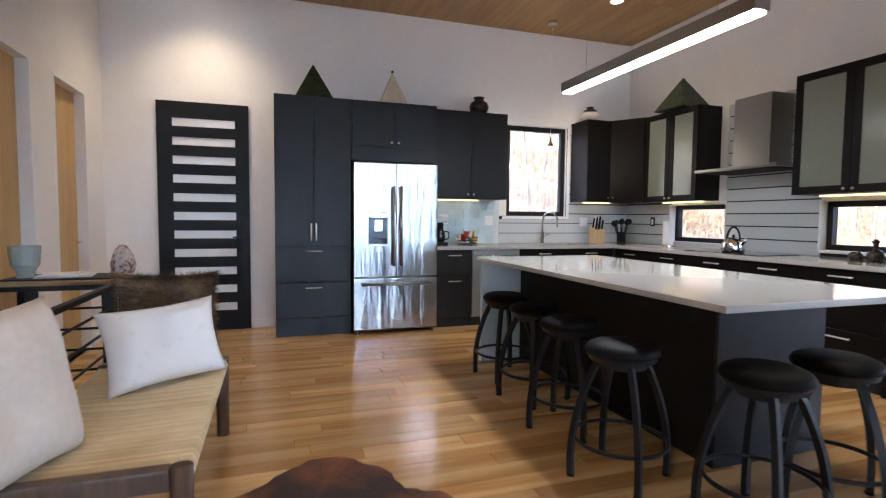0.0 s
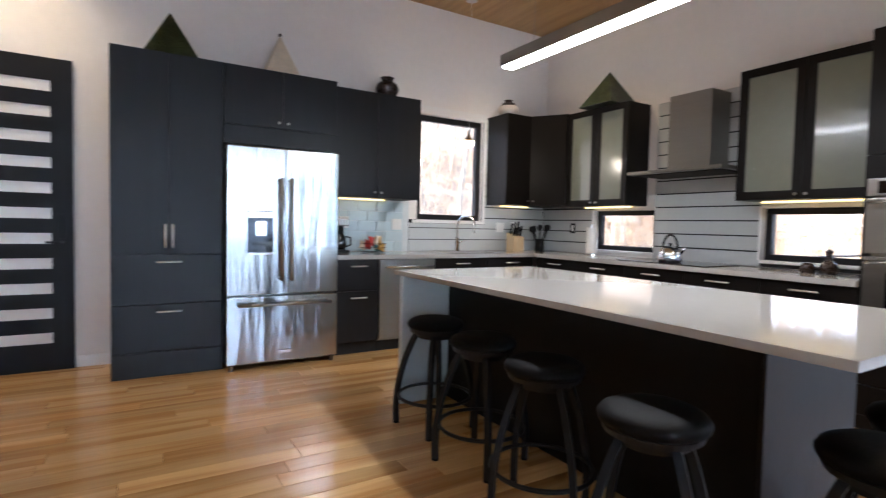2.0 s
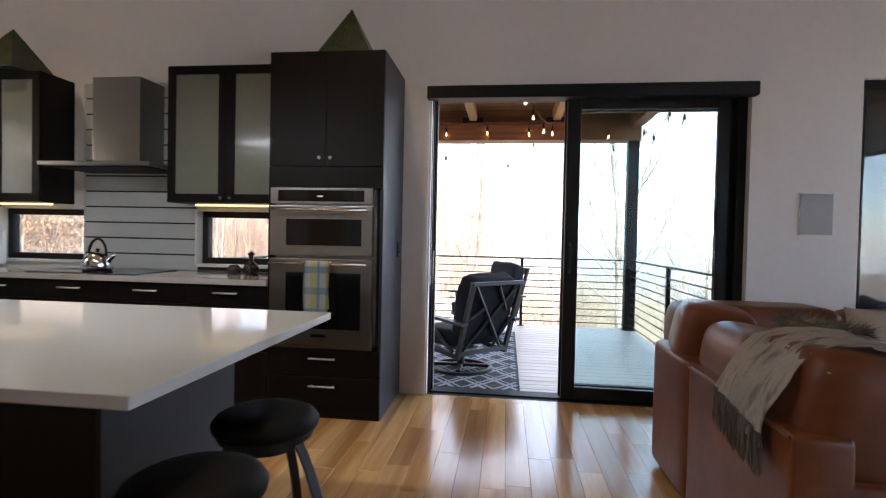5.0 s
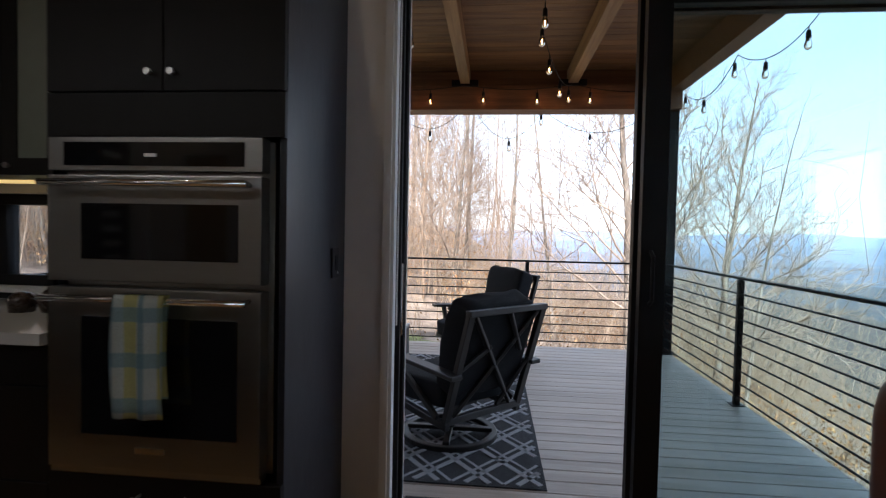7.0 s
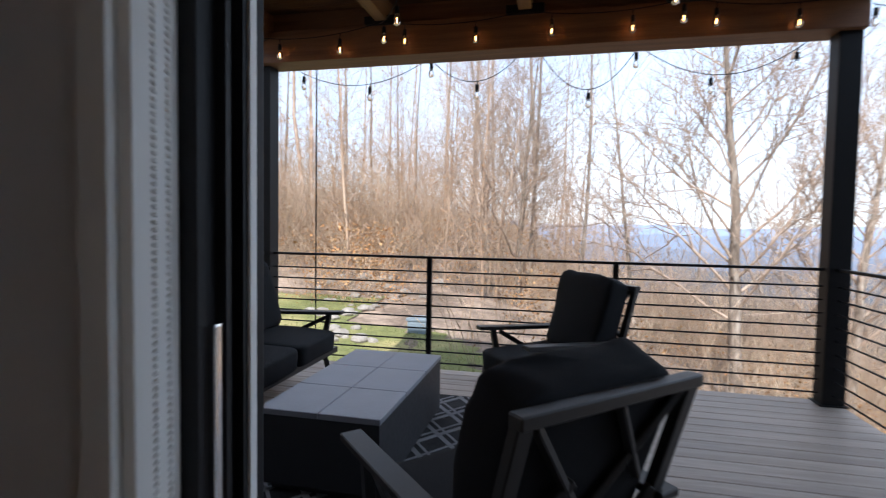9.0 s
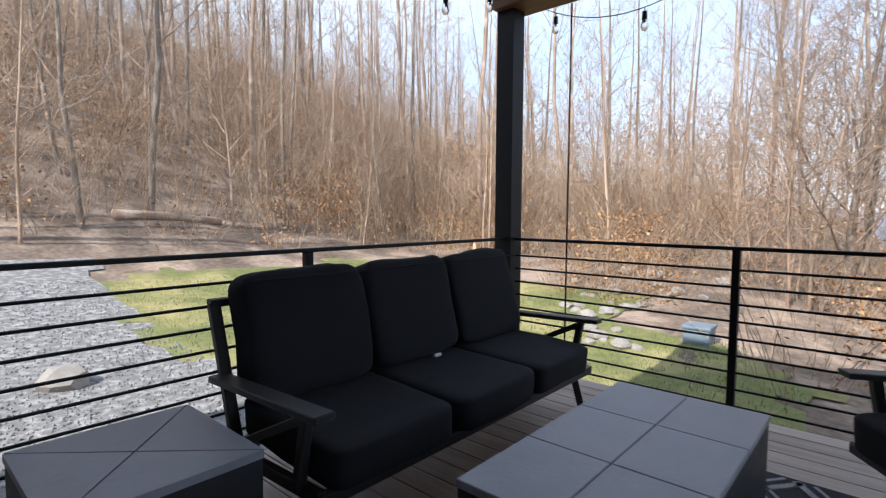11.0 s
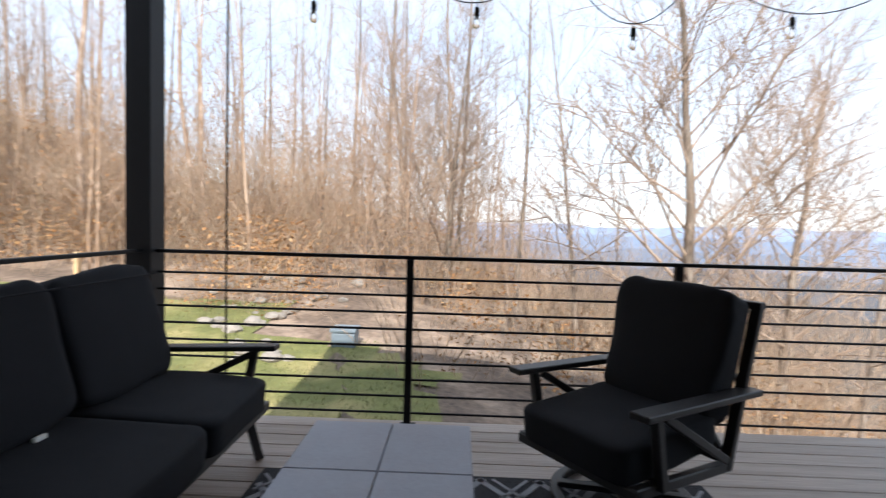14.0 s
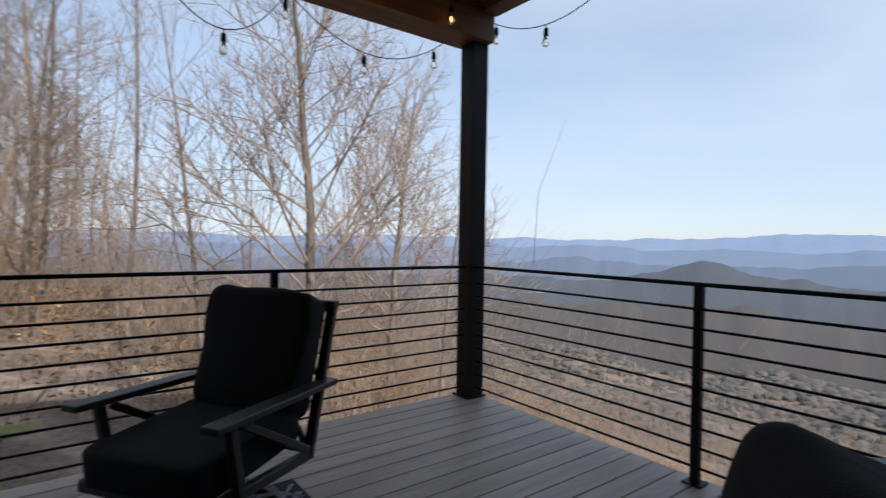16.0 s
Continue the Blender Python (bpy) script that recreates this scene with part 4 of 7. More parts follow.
# ---- deck ----
DX0, DX1, DY0, DY1 = XO + 0.002, 8.90, -0.56, 4.52
RAIL_X, RAIL_R, RAIL_L, TOP = 8.80, -0.485, 4.445, 0.945
structure("deck_frame", box(DX0, DX1 - 0.03, DY0 + 0.03, DY1 - 0.03, DECK - 0.26, DECK - 0.03), M_SOFFITG, "dark joist frame under the deck boards", "deck")
structure("wall_outside", box(XO + 0.0, XO + 0.012, -4.7, -0.36, -3.0, 4.2), M_SIDING, "dark grey siding on the house wall", "wall")
bm = box(XO, XO + 0.012, 2.03, 6.75, -3.0, 0.93)
box(XO, XO + 0.012, 2.03, 6.75, 1.42, 4.2, bm=bm)
box(XO, XO + 0.012, -0.36, 2.03, 2.38, 4.2, bm=bm)
structure("wall_outside_north", bm, M_SIDING, "dark grey siding on the house wall beside the deck", "wall")
structure("foundation", box(XW - 0.15, XO, YS - 0.15, YB + 0.17, -6.0, -0.31), M_SIDING, "dark grey foundation wall under the house", "wall")
structure("house_roof", box(XW - 0.6, XO + 0.1, YS - 0.6, YB + 0.7, ZC + 0.16, ZC + 0.42), M_SOFFITG, "flat dark house roof above the rooms", "roof")


def railing(name, p, q, posts, label):
    """Black steel guard: round bars through square posts under a flat top rail."""
    p, q = Vector((*p, 0)), Vector((*q, 0))
    r = thing(name, ((p + q) / 2)[:2] + (DECK,), label, "railing", "deck railing")
    part("top_rail", bar(p + Vector((0, 0, TOP - 0.01)), q + Vector((0, 0, TOP - 0.01)), 0.045, 0.022), M_BLACK, r)
    for k in range(9):
        z = DECK + 0.085 + k * 0.1055
        part("bar", tube([p + Vector((0, 0, z)), q + Vector((0, 0, z))], 0.0075, 8), M_BLACK, r)
    for c in posts:
        x, y = p.lerp(q, c)[:2]
        part("post", box(x - 0.022, x + 0.022, y - 0.022, y + 0.022, DECK, TOP - 0.021, 0.002, seg=1), M_BLACK, r)
        part("base_plate", box(x - 0.05, x + 0.05, y - 0.05, y + 0.05, DECK, DECK + 0.008, 0.002, seg=1), M_BLACK, r)


span = RAIL_L - RAIL_R
railing("deck_railing", (RAIL_X, RAIL_R + 0.08), (RAIL_X, RAIL_L - 0.08), ((1.14 - RAIL_R - 0.08) / (span - 0.16), (2.775 - RAIL_R - 0.08) / (span - 0.16)), "black steel deck railing with horizontal bars facing the woods")
railing("deck_railing", (DX0 + 0.06, RAIL_R), (RAIL_X - 0.08, RAIL_R), ((4.92 - DX0) / 3.8, (6.925 - DX0 - 0.06) / (RAIL_X - 0.14 - DX0)), "black steel deck railing with horizontal bars above the valley")
railing("deck_railing", (DX0 + 0.06, RAIL_L), (RAIL_X - 0.08, RAIL_L), (0.03, (6.885 - DX0 - 0.06) / (RAIL_X - 0.14 - DX0)), "black steel deck railing with horizontal bars beside the drive")
for y in (RAIL_R, RAIL_L):
    c = thing("deck_column", (RAIL_X, y, DECK), "square dark steel column holding the deck roof", "column", "deck columns")
    part("shaft", box(RAIL_X - 0.078, RAIL_X + 0.078, y - 0.078, y + 0.078, DECK, 2.74, 0.004), M_BLACK, c)
    part("foot_plate", box(RAIL_X - 0.10, RAIL_X + 0.10, y - 0.10, y + 0.10, DECK, DECK + 0.012, 0.003), M_BLACK, c)

# porch roof: beam, rafters, boarded soffit
RY0, RY1, RX1 = RAIL_R - 0.12, RAIL_L + 0.12, 9.06
structure("porch_beam", box(8.66, 8.94, RAIL_R - 0.085, RAIL_L + 0.085, 2.742, 3.03, 0.006), M_BEAM, "heavy cedar beam across the deck columns", "beam")
for y in (RAIL_R, RAIL_L):
    structure("porch_side_beam", box(XO + 0.02, 8.657, y - 0.10, y + 0.06, 2.95, 3.21, 0.006), M_BEAM, "cedar rim beam from the house to the deck column", "beam")
    structure("rim_end", box(8.659, 9.03, y - 0.10, y + 0.06, 3.034, 3.21, 0.004), M_BEAM, "cedar rim end above the porch beam", "beam")
structure("beam_facing", box(8.943, 9.03, RAIL_R + 0.065, RAIL_L - 0.105, 2.785, 3.219, 0.004), M_SOFFITG, "dark weathered board facing the porch beam", "beam")
ends = [RAIL_R + 0.065] + [v for y in (0.68, 1.94, 3.2) for v in (y - 0.057, y + 0.057)] + [RAIL_L - 0.105]
for a, b in zip(ends[::2], ends[1::2]):
    structure("blocking", box(8.74, 8.79, a, b, 3.032, 3.219, 0.003), M_BEAM, "cedar blocking between the rafters over the beam", "beam")
for y in (0.68, 1.94, 3.2):
    structure("rafter", box(XO + 0.02, 8.941, y - 0.055, y + 0.055, 3.032, 3.22, 0.004), M_RAFT, "pale pine rafter under the porch roof", "rafter")
    if -0.5 < y < 4.3:
        structure("rafter_bracket", box(8.60, 8.655, y - 0.16, y + 0.16, 3.01, 3.08, 0.01), M_BLACK, "dark steel bracket where the rafter meets the beam", "bracket")
bm = bmesh.new()
x = XO + 0.02
while x < RX1 - 0.02:
    box(x, min(x + 0.136, RX1), RY0 + 0.002, RY1 - 0.002, 3.222, 3.245, bm=bm)
    box(x + 0.136, min(x + 0.142, RX1), RY0, RY1, 3.234, 3.245, bm=bm)
    x += 0.142
structure("porch_ceiling", bm, M_SOFFIT, "stained cedar board soffit of the porch roof", "ceiling")
structure("porch_roof", box(XO + 0.015, RX1 + 0.04, RY0 - 0.05, RY1 + 0.05, 3.247, 3.42), M_SOFFITG, "dark flat porch roof with fascia", "roof")
for y in (RY0, RY1):
    s = 1 if y > 0 else -1
    structure("fascia", box(XO + 0.02, RX1, *sorted((y, y + s * 0.03)), 3.12, 3.245), M_SOFFITG, "dark grey fascia board along the porch roof", "fascia")


# ---- string lights ----
def strand(anchors, sag, per, lit, wire=True):
    s = thing("string_lights", anchors[0], "black string lights with clear bulbs hanging under the porch roof", "string lights", "string lights")
    pts, bulbs = [], []
    for a, b in zip(anchors, anchors[1:]):
        a, b = Vector(a), Vector(b)
        for k in range(13):
            u = k / 12
            pts.append(a.lerp(b, u) - Vector((0, 0, sag * 4 * u * (1 - u))))
        for k in range(per):
            u = (k + 0.35) / per
            bulbs.append(a.lerp(b, u) - Vector((0, 0, sag * 4 * u * (1 - u))))
    part("wire", tube(pts, 0.004, 5), M_BLACK, s)
    for k, p in enumerate(bulbs):
        bm = tube([p, p - Vector((0, 0, 0.05))], 0.004, 5)
        tube([p - Vector((0, 0, 0.05)), p - Vector((0, 0, 0.105))], 0.016, 10, bm=bm, r2=0.019)
        so = part("socket", bm, M_BLACK, s)
        g = part("bulb", lathe([(0.014, -0.105), (0.024, -0.135), (0.027, -0.155), (0.020, -0.178), (0.0, -0.188)], p, 12), M_FROSTB, so, "clear glass bulb", smooth=True)
        g.visible_shadow = False
        if lit:
            part("filament", tube([p - Vector((0, 0, 0.12)), p - Vector((0, 0, 0.165))], 0.006, 6), M_FILA, so, "glowing orange filament")


def swags(runs):
    """A strand in loops: each run gives its two ends, its sag and where along it the bulbs hang."""
    s = thing("string_lights", runs[0][0], "black string lights with clear bulbs looped along the porch beam", "string lights", "string lights")
    for a, b, sag, at in runs:
        a, b = Vector(a), Vector(b)

        def on(u):
            return a.lerp(b, u) - Vector((0, 0, sag * 4 * u * (1 - u)))
        part("wire", tube([on(k / 16) for k in range(17)], 0.004, 5), M_BLACK, s)
        for u in at:
            p = on(u)
            bm = tube([p, p - Vector((0, 0, 0.03))], 0.004, 5)
            tube([p - Vector((0, 0, 0.03)), p - Vector((0, 0, 0.085))], 0.016, 10, bm=bm, r2=0.019)
            so = part("socket", bm, M_BLACK, s)
            g = part("bulb", lathe([(0.014, -0.085), (0.024, -0.115), (0.027, -0.135), (0.020, -0.158), (0.0, -0.168)], p, 12), M_FROSTB, so, "clear glass bulb", smooth=True)
            g.visible_shadow = False


FX = 9.05
swags([((FX, 4.38, 2.86), (FX, 2.87, 2.83), 0.24, (0.13, 0.6)), ((FX, 2.87, 2.83), (FX, 1.90, 2.95), 0.30, (0.02, 0.48)),
       ((FX, 1.90, 2.95), (FX, 0.98, 2.83), 0.42, (0.55, 0.98)), ((FX, 0.98, 2.83), (FX, -0.42, 2.86), 0.30, (0.42, 0.88))])
swags([((8.72, -0.61, 2.93), (7.42, -0.61, 2.93), 0.20, (0.03, 0.44, 0.96)), ((7.42, -0.61, 2.93), (6.0, -0.61, 2.93), 0.22, (0.35, 0.75)), ((6.0, -0.61, 2.93), (4.95, -0.61, 2.93), 0.20, (0.3, 0.7))])
swags([((8.72, 4.57, 2.93), (7.42, 4.57, 2.93), 0.20, (0.03, 0.44, 0.96)), ((7.42, 4.57, 2.93), (6.0, 4.57, 2.93), 0.22, (0.35, 0.75)), ((6.0, 4.57, 2.93), (4.95, 4.57, 2.93), 0.20, (0.3, 0.7))])
strand([(8.60, 4.40, 2.96), (8.60, 3.2, 3.02), (8.60, 1.94, 3.02), (8.60, 0.68, 3.02), (8.60, -0.45, 2.96)], 0.06, 2, True)
strand([(8.58, 0.70, 3.0), (6.9, 1.2, 3.02), (5.1, 1.3, 3.02)], 0.16, 3, True)
strand([(8.58, 3.2, 3.0), (6.9, 2.3, 3.02), (5.1, 2.1, 3.02)], 0.16, 3, True)
r = thing("rain_chain", (9.06, 4.05, DECK - 0.6), "thin dark rain chain hanging from the roof corner", "chain")
part("chain", tube([(9.06, 4.05, 2.79), (9.06, 4.05, -0.75)], 0.007, 6), M_BLACK, r)


# ---- deck furniture: shapes in the thing's own metres, facing +y ----
def frame_bar(parent, name, p, q, w=0.045, h=0.028):
    return part(name, bar(p, q, w, h), M_CHAIRF, parent, local=True)


def swivel_chair(loc, rz):
    c = thing("swivel_lounge_chair", (0, 0, 0), "dark bronze swivel lounge chair with charcoal cushions on the deck", "chair", "lounge chairs")
    ring = [(0.30 * math.cos(2 * math.pi * k / 36), 0.30 * math.sin(2 * math.pi * k / 36), 0.022) for k in range(37)]
    bm = lathe([(0.275, 0.006), (0.325, 0.006), (0.325, 0.034), (0.318, 0.038), (0.282, 0.038), (0.275, 0.034), (0.275, 0.006)], (0, 0, 0), 44)
    part("base_ring", bm, M_CHAIRF, c, "round floor ring", local=True)
    for a in (0, 90):
        d = Vector((math.cos(radians(a + 45)), math.sin(radians(a + 45)), 0)) * 0.29
        part("base_cross", bar(-d + Vector((0, 0, 0.045)), d + Vector((0, 0, 0.045)), 0.045, 0.028), M_CHAIRF, c, local=True)
    part("swivel_column", tube([(0, 0, 0.05), (0, 0, 0.235)], 0.04, 14), M_CHAIRF, c, local=True)
    part("seat_plate", box(-0.13, 0.13, -0.13, 0.13, 0.225, 0.24, 0.003), M_CHAIRF, c, local=True)
    part("seat_frame", bar((-0.33, 0.33, 0.255), (0.33, 0.33, 0.255), 0.045, 0.045), M_CHAIRF, c, local=True)
    for s in (-1, 1):
        frame_bar(c, "side_rail", (s * 0.31, 0.35, 0.262), (s * 0.31, -0.34, 0.215), 0.04, 0.045)
        frame_bar(c, "back_upright", (s * 0.31, -0.31, 0.20), (s * 0.31, -0.53, 0.925), 0.05, 0.035)
        frame_bar(c, "arm_front", (s * 0.335, 0.20, 0.25), (s * 0.335, 0.26, 0.565), 0.04, 0.04)
        frame_bar(c, "arm_brace", (s * 0.335, 0.20, 0.54), (s * 0.335, -0.27, 0.26), 0.03, 0.035)
        frame_bar(c, "arm_rest", (s * 0.345, 0.38, 0.575), (s * 0.345, -0.46, 0.545), 0.085, 0.028)
    top, bot = (lambda u: Vector((u, -0.525, 0.905))), (lambda u: Vector((u, -0.335, 0.27)))
    frame_bar(c, "top_rail", (-0.335, -0.53, 0.925), (0.335, -0.53, 0.925), 0.05, 0.035)
    frame_bar(c, "bottom_rail", (-0.31, -0.325, 0.245), (0.31, -0.325, 0.245), 0.035, 0.045)
    frame_bar(c, "back_slat", top(-0.27), bot(0.22), 0.026, 0.026)
    frame_bar(c, "back_slat", bot(-0.27), top(0.27), 0.026, 0.026)
    frame_bar(c, "back_slat", top(0.02), top(0.02).lerp(bot(0.02), 0.0) + Vector((0.17, 0.075, -0.26)), 0.026, 0.026)
    frame_bar(c, "back_slat", (-0.29, -0.43, 0.58), (-0.08, -0.465, 0.70), 0.026, 0.026)
    frame_bar(c, "back_slat", bot(0.10), (0.29, -0.43, 0.58), 0.026, 0.026)
    part("seat_cushion", cushion((0.60, 0.68, 0.17), pose(0, 0.05, 0.365, -3), 0.22, lump=0.012, seed=1), M_CUSH, c, "charcoal fabric seat cushion", local=True, smooth=True)
    part("back_cushion", cushion((0.62, 0.21, 0.63), pose(0, -0.335, 0.695, 17), 0.30, lump=0.034, seed=2), M_CUSH, c, "charcoal fabric back cushion", local=True, smooth=True)
    c.matrix_world = pose(*loc, 0, 0, rz)
    return c


ch = swivel_chair((5.95, 1.83, DECK + 0.004), -45)
copy_thing(ch, pose(8.02, 1.69, DECK + 0.004, 0, 0, 35))

so = thing("outdoor_sofa", (0, 0, 0), "three-seat dark bronze outdoor sofa with charcoal cushions against the railing", "sofa")
W = 1.08
for s in (-1, 1):
    frame_bar(so, "arm_rest", (s * (W - 0.03), 0.42, 0.58), (s * (W - 0.03), -0.36, 0.55), 0.085, 0.028)
    frame_bar(so, "arm_front", (s * (W - 0.04), 0.24, 0.27), (s * (W - 0.04), 0.30, 0.57), 0.04, 0.04)
    frame_bar(so, "arm_brace", (s * (W - 0.04), 0.30, 0.55), (s * (W - 0.04), -0.22, 0.29), 0.03, 0.035)
    frame_bar(so, "back_upright", (s * (W - 0.06), -0.24, 0.22), (s * (W - 0.06), -0.45, 0.86), 0.05, 0.035)
    frame_bar(so, "side_rail", (s * (W - 0.06), 0.36, 0.265), (s * (W - 0.06), -0.34, 0.235), 0.04, 0.05)
    frame_bar(so, "leg", (s * (W - 0.16), 0.31, 0.25), (s * (W - 0.12), 0.36, 0.0), 0.04, 0.04)
    frame_bar(so, "leg", (s * (W - 0.16), -0.30, 0.23), (s * (W - 0.12), -0.40, 0.0), 0.04, 0.04)
frame_bar(so, "seat_rail", (-W + 0.04, 0.36, 0.262), (W - 0.04, 0.36, 0.262), 0.045, 0.05)
frame_bar(so, "seat_rail", (-W + 0.04, -0.33, 0.235), (W - 0.04, -0.33, 0.235), 0.045, 0.05)
frame_bar(so, "top_rail", (-W + 0.04, -0.45, 0.86), (W - 0.04, -0.45, 0.86), 0.05, 0.035)
for k in range(3):
    x = (k - 1) * 0.665
    part("seat_cushion", cushion((0.66, 0.74, 0.17), pose(x, 0.05, 0.37, -2), 0.22, lump=0.024, seed=5 + k), M_CUSH, so, "charcoal fabric seat cushion", local=True, smooth=True)
    part("back_cushion", cushion((0.655, 0.19, 0.58), pose(x, -0.27, 0.72, 16), 0.27, lump=0.032, seed=9 + k), M_CUSH, so, "charcoal fabric back cushion", local=True, smooth=True)
    part("piping", tube([(x - 0.31, -0.20, 0.975), (x + 0.31, -0.20, 0.975)], 0.004, 5), M_CUSH, so, local=True)
part("care_tag", box(-0.10, -0.05, -0.10, -0.085, 0.452, 0.475), M_WHITE, so, "small white fabric care tag", local=True)
so.matrix_world = pose(7.33, 3.87, DECK, 0, 0, 180)


def slab_table(name, x0, x1, y0, y1, h, label, cross):
    t = thing(name, ((x0 + x1) / 2, (y0 + y1) / 2, DECK), label, "table")
    z = DECK + 0.004
    part("plinth", box(x0 + 0.05, x1 - 0.05, y0 + 0.05, y1 - 0.05, z, z + 0.05), M_TABLED, t)
    part("body", box(x0 + 0.006, x1 - 0.006, y0 + 0.006, y1 - 0.006, z + 0.05, z + h - 0.03, 0.004), M_TABLED, t)
    g = 0.004
    if not cross:
        xs = [x0, x0 + (x1 - x0) / 3, x0 + 2 * (x1 - x0) / 3, x1]
        for a, b in zip(xs, xs[1:]):
            for c, d in ((y0, (y0 + y1) / 2), ((y0 + y1) / 2, y1)):
                part("top_tile", box(a + g / 2, b - g / 2, c + g / 2, d - g / 2, z + h - 0.03, z + h, 0.003, seg=1), M_TABLE, t)
    else:
        cx, cy = (x0 + x1) / 2, (y0 + y1) / 2
        co = [(x0, y0), (x1, y0), (x1, y1), (x0, y1)]
        for k in range(4):
            tri = [Vector((*co[k], 0)), Vector((*co[(k + 1) % 4], 0)), Vector((cx, cy, 0))]
            mid = sum(tri, Vector()) / 3
            tri = [p + (mid - p).normalized() * 0.006 for p in tri]
            bm = bmesh.new()
            lo = [bm.verts.new((p.x, p.y, z + h - 0.03)) for p in tri]
            hi = [bm.verts.new((p.x, p.y, z + h)) for p in tri]
            bm.faces.new(lo[::-1]), bm.faces.new(hi)
            for j in range(3):
                bm.faces.new((lo[j], lo[(j + 1) % 3], hi[(j + 1) % 3], hi[j]))
            part("top_tile", bm, M_TABLE, t)


slab_table("fire_table", 6.485, 7.755, 2.41, 3.06, 0.43, "low slate grey rectangular fire table with tiled top", False)
slab_table("side_table", 5.57, 6.19, 3.68, 4.32, 0.43, "low slate grey square side table with crossed top joints", True)

# outdoor rug with a woven trellis
rg = thing("outdoor_rug", (6.7, 2.3, DECK), "charcoal outdoor rug with pale trellis pattern", "rug")
GX0, GX1, GY0, GY1 = 5.24, 8.18, 1.24, 3.44
part("weave", box(GX0, GX1, GY0, GY1, DECK + 0.0005, DECK + 0.008, 0.002, seg=1), M_RUG, rg)
bm = bmesh.new()
step = 0.37
zr = DECK + 0.0082


def clip(p, d):
    """Ends of the line p + s d inside the rug."""
    lo, hi = -9.0, 9.0
    for c, e, a, b in ((p[0], d[0], GX0 + 0.03, GX1 - 0.03), (p[1], d[1], GY0 + 0.03, GY1 - 0.03)):
        s, t = sorted(((a - c) / e, (b - c) / e))
        lo, hi = max(lo, s), min(hi, t)
    return lo, hi


for sgn in (1, -1):
    d = Vector((1, 0.78 * sgn, 0)).normalized()
    for k in range(-14, 15):
        for off in (0.0, 0.095):
            p = (GX0 + k * step + off, GY0 if sgn > 0 else GY1)
            lo, hi = clip(p, d)
            if hi - lo > 0.05:
                a, b = Vector((p[0], p[1], zr)) + d * lo, Vector((p[0], p[1], zr)) + d * hi
                n = Vector((-d.y, d.x, 0)) * (0.016 if off == 0 else 0.009)
                q = [bm.verts.new(v) for v in (a - n, b - n, b + n, a + n)]
                q2 = [bm.verts.new(v + Vector((0, 0, 0.003))) for v in (a - n, b - n, b + n, a + n)]
                bm.faces.new(q2)
                for j in range(4):
                    bm.faces.new((q[j], q[(j + 1) % 4], q2[(j + 1) % 4], q2[j]))
tagged(part("trellis", bm, M_RUGL, rg, "pale grey woven trellis lines"), kind="stuff")

# ---- living room edge ----
s = thing("leather_sectional", (3.0, 0.1, 0), "cognac leather sectional sofa with loose back cushions and stitched arm", "sofa")
part("back_shell", cushion((0.835, 0.17, 0.64), pose(2.672, 0.488, 0.362), 0.07, 48, 26, 0.002, 3, ez=0.06), M_LEATHER, s, smooth=True)
part("corner_shell", cushion((0.62, 0.66, 0.64), pose(3.405, 0.243, 0.362), 0.30, 56, 26, 0.002, 4, ez=0.06), M_LEATHER, s, smooth=True)
part("piping", tube([(2.27, 0.575, 0.672), (3.08, 0.575, 0.672)], 0.006, 6), M_LEATHER, s)
part("corner_pad", cushion((0.50, 0.36, 0.44), pose(3.50, 0.34, 0.695, 10, 0, -14), 0.40, 40, 24, 0.012, 14), M_LEATHER, s, smooth=True)
part("back_pad", cushion((0.52, 0.34, 0.42), pose(2.99, 0.34, 0.655, 10), 0.42, 40, 24, 0.014, 20), M_LEATHER, s, smooth=True)
pad = part("back_pad", cushion((0.46, 0.52, 0.42), pose(2.50, 0.27, 0.68, 10), 0.34, 48, 26, 0.012, 24), M_LEATHER, s, smooth=True)
part("seam", tube([(2.288, 0.47 - 0.02 * k, 0.86 - 0.0016 * k * k) for k in range(14)], 0.003, 5), M_LINEN, pad, "pale stitched seam")
part("far_back", cushion((0.36, 0.95, 0.80), pose(4.08, -0.12, 0.46), 0.26, 44, 24, 0.008, 5), M_LEATHER, s, smooth=True)
part("far_back", cushion((0.36, 1.0, 0.78), pose(4.08, -1.11, 0.45), 0.26, 44, 24, 0.008, 15), M_LEATHER, s, smooth=True)
part("seat", cushion((1.10, 0.62, 0.36), pose(3.12, -0.02, 0.27), 0.16, 40, 20, 0.008, 6), M_LEATHER, s, smooth=True)
part("far_seat", cushion((0.62, 1.5, 0.36), pose(3.60, -0.88, 0.27), 0.16, 40, 20, 0.008, 7), M_LEATHER, s, smooth=True)
arm = part("arm", cushion((0.32, 0.98, 0.50), pose(2.41, 0.075, 0.302), 0.10, 48, 26, 0.003, 8, ez=0.10), M_LEATHER, s, smooth=True)
for z in (0.496, 0.482):
    part("stitching", tube([(2.246, 0.46 - 0.04 * k, z) for k in range(20)], 0.0022, 5), M_LINEN, arm, "pale double row of stitches")
for x, y in ((2.36, 0.42), (3.56, 0.46), (4.12, -1.45), (2.40, -0.30), (3.55, -1.50)):
    part("foot", tube([(x, y, 0), (x, y, 0.075)], 0.028, 12, r2=0.034), M_WALNUT, s)
t = thing("throw_blanket", (2.55, 0.4, 0.8), "fringed grey and beige woven throw draped over the sofa back", "blanket")
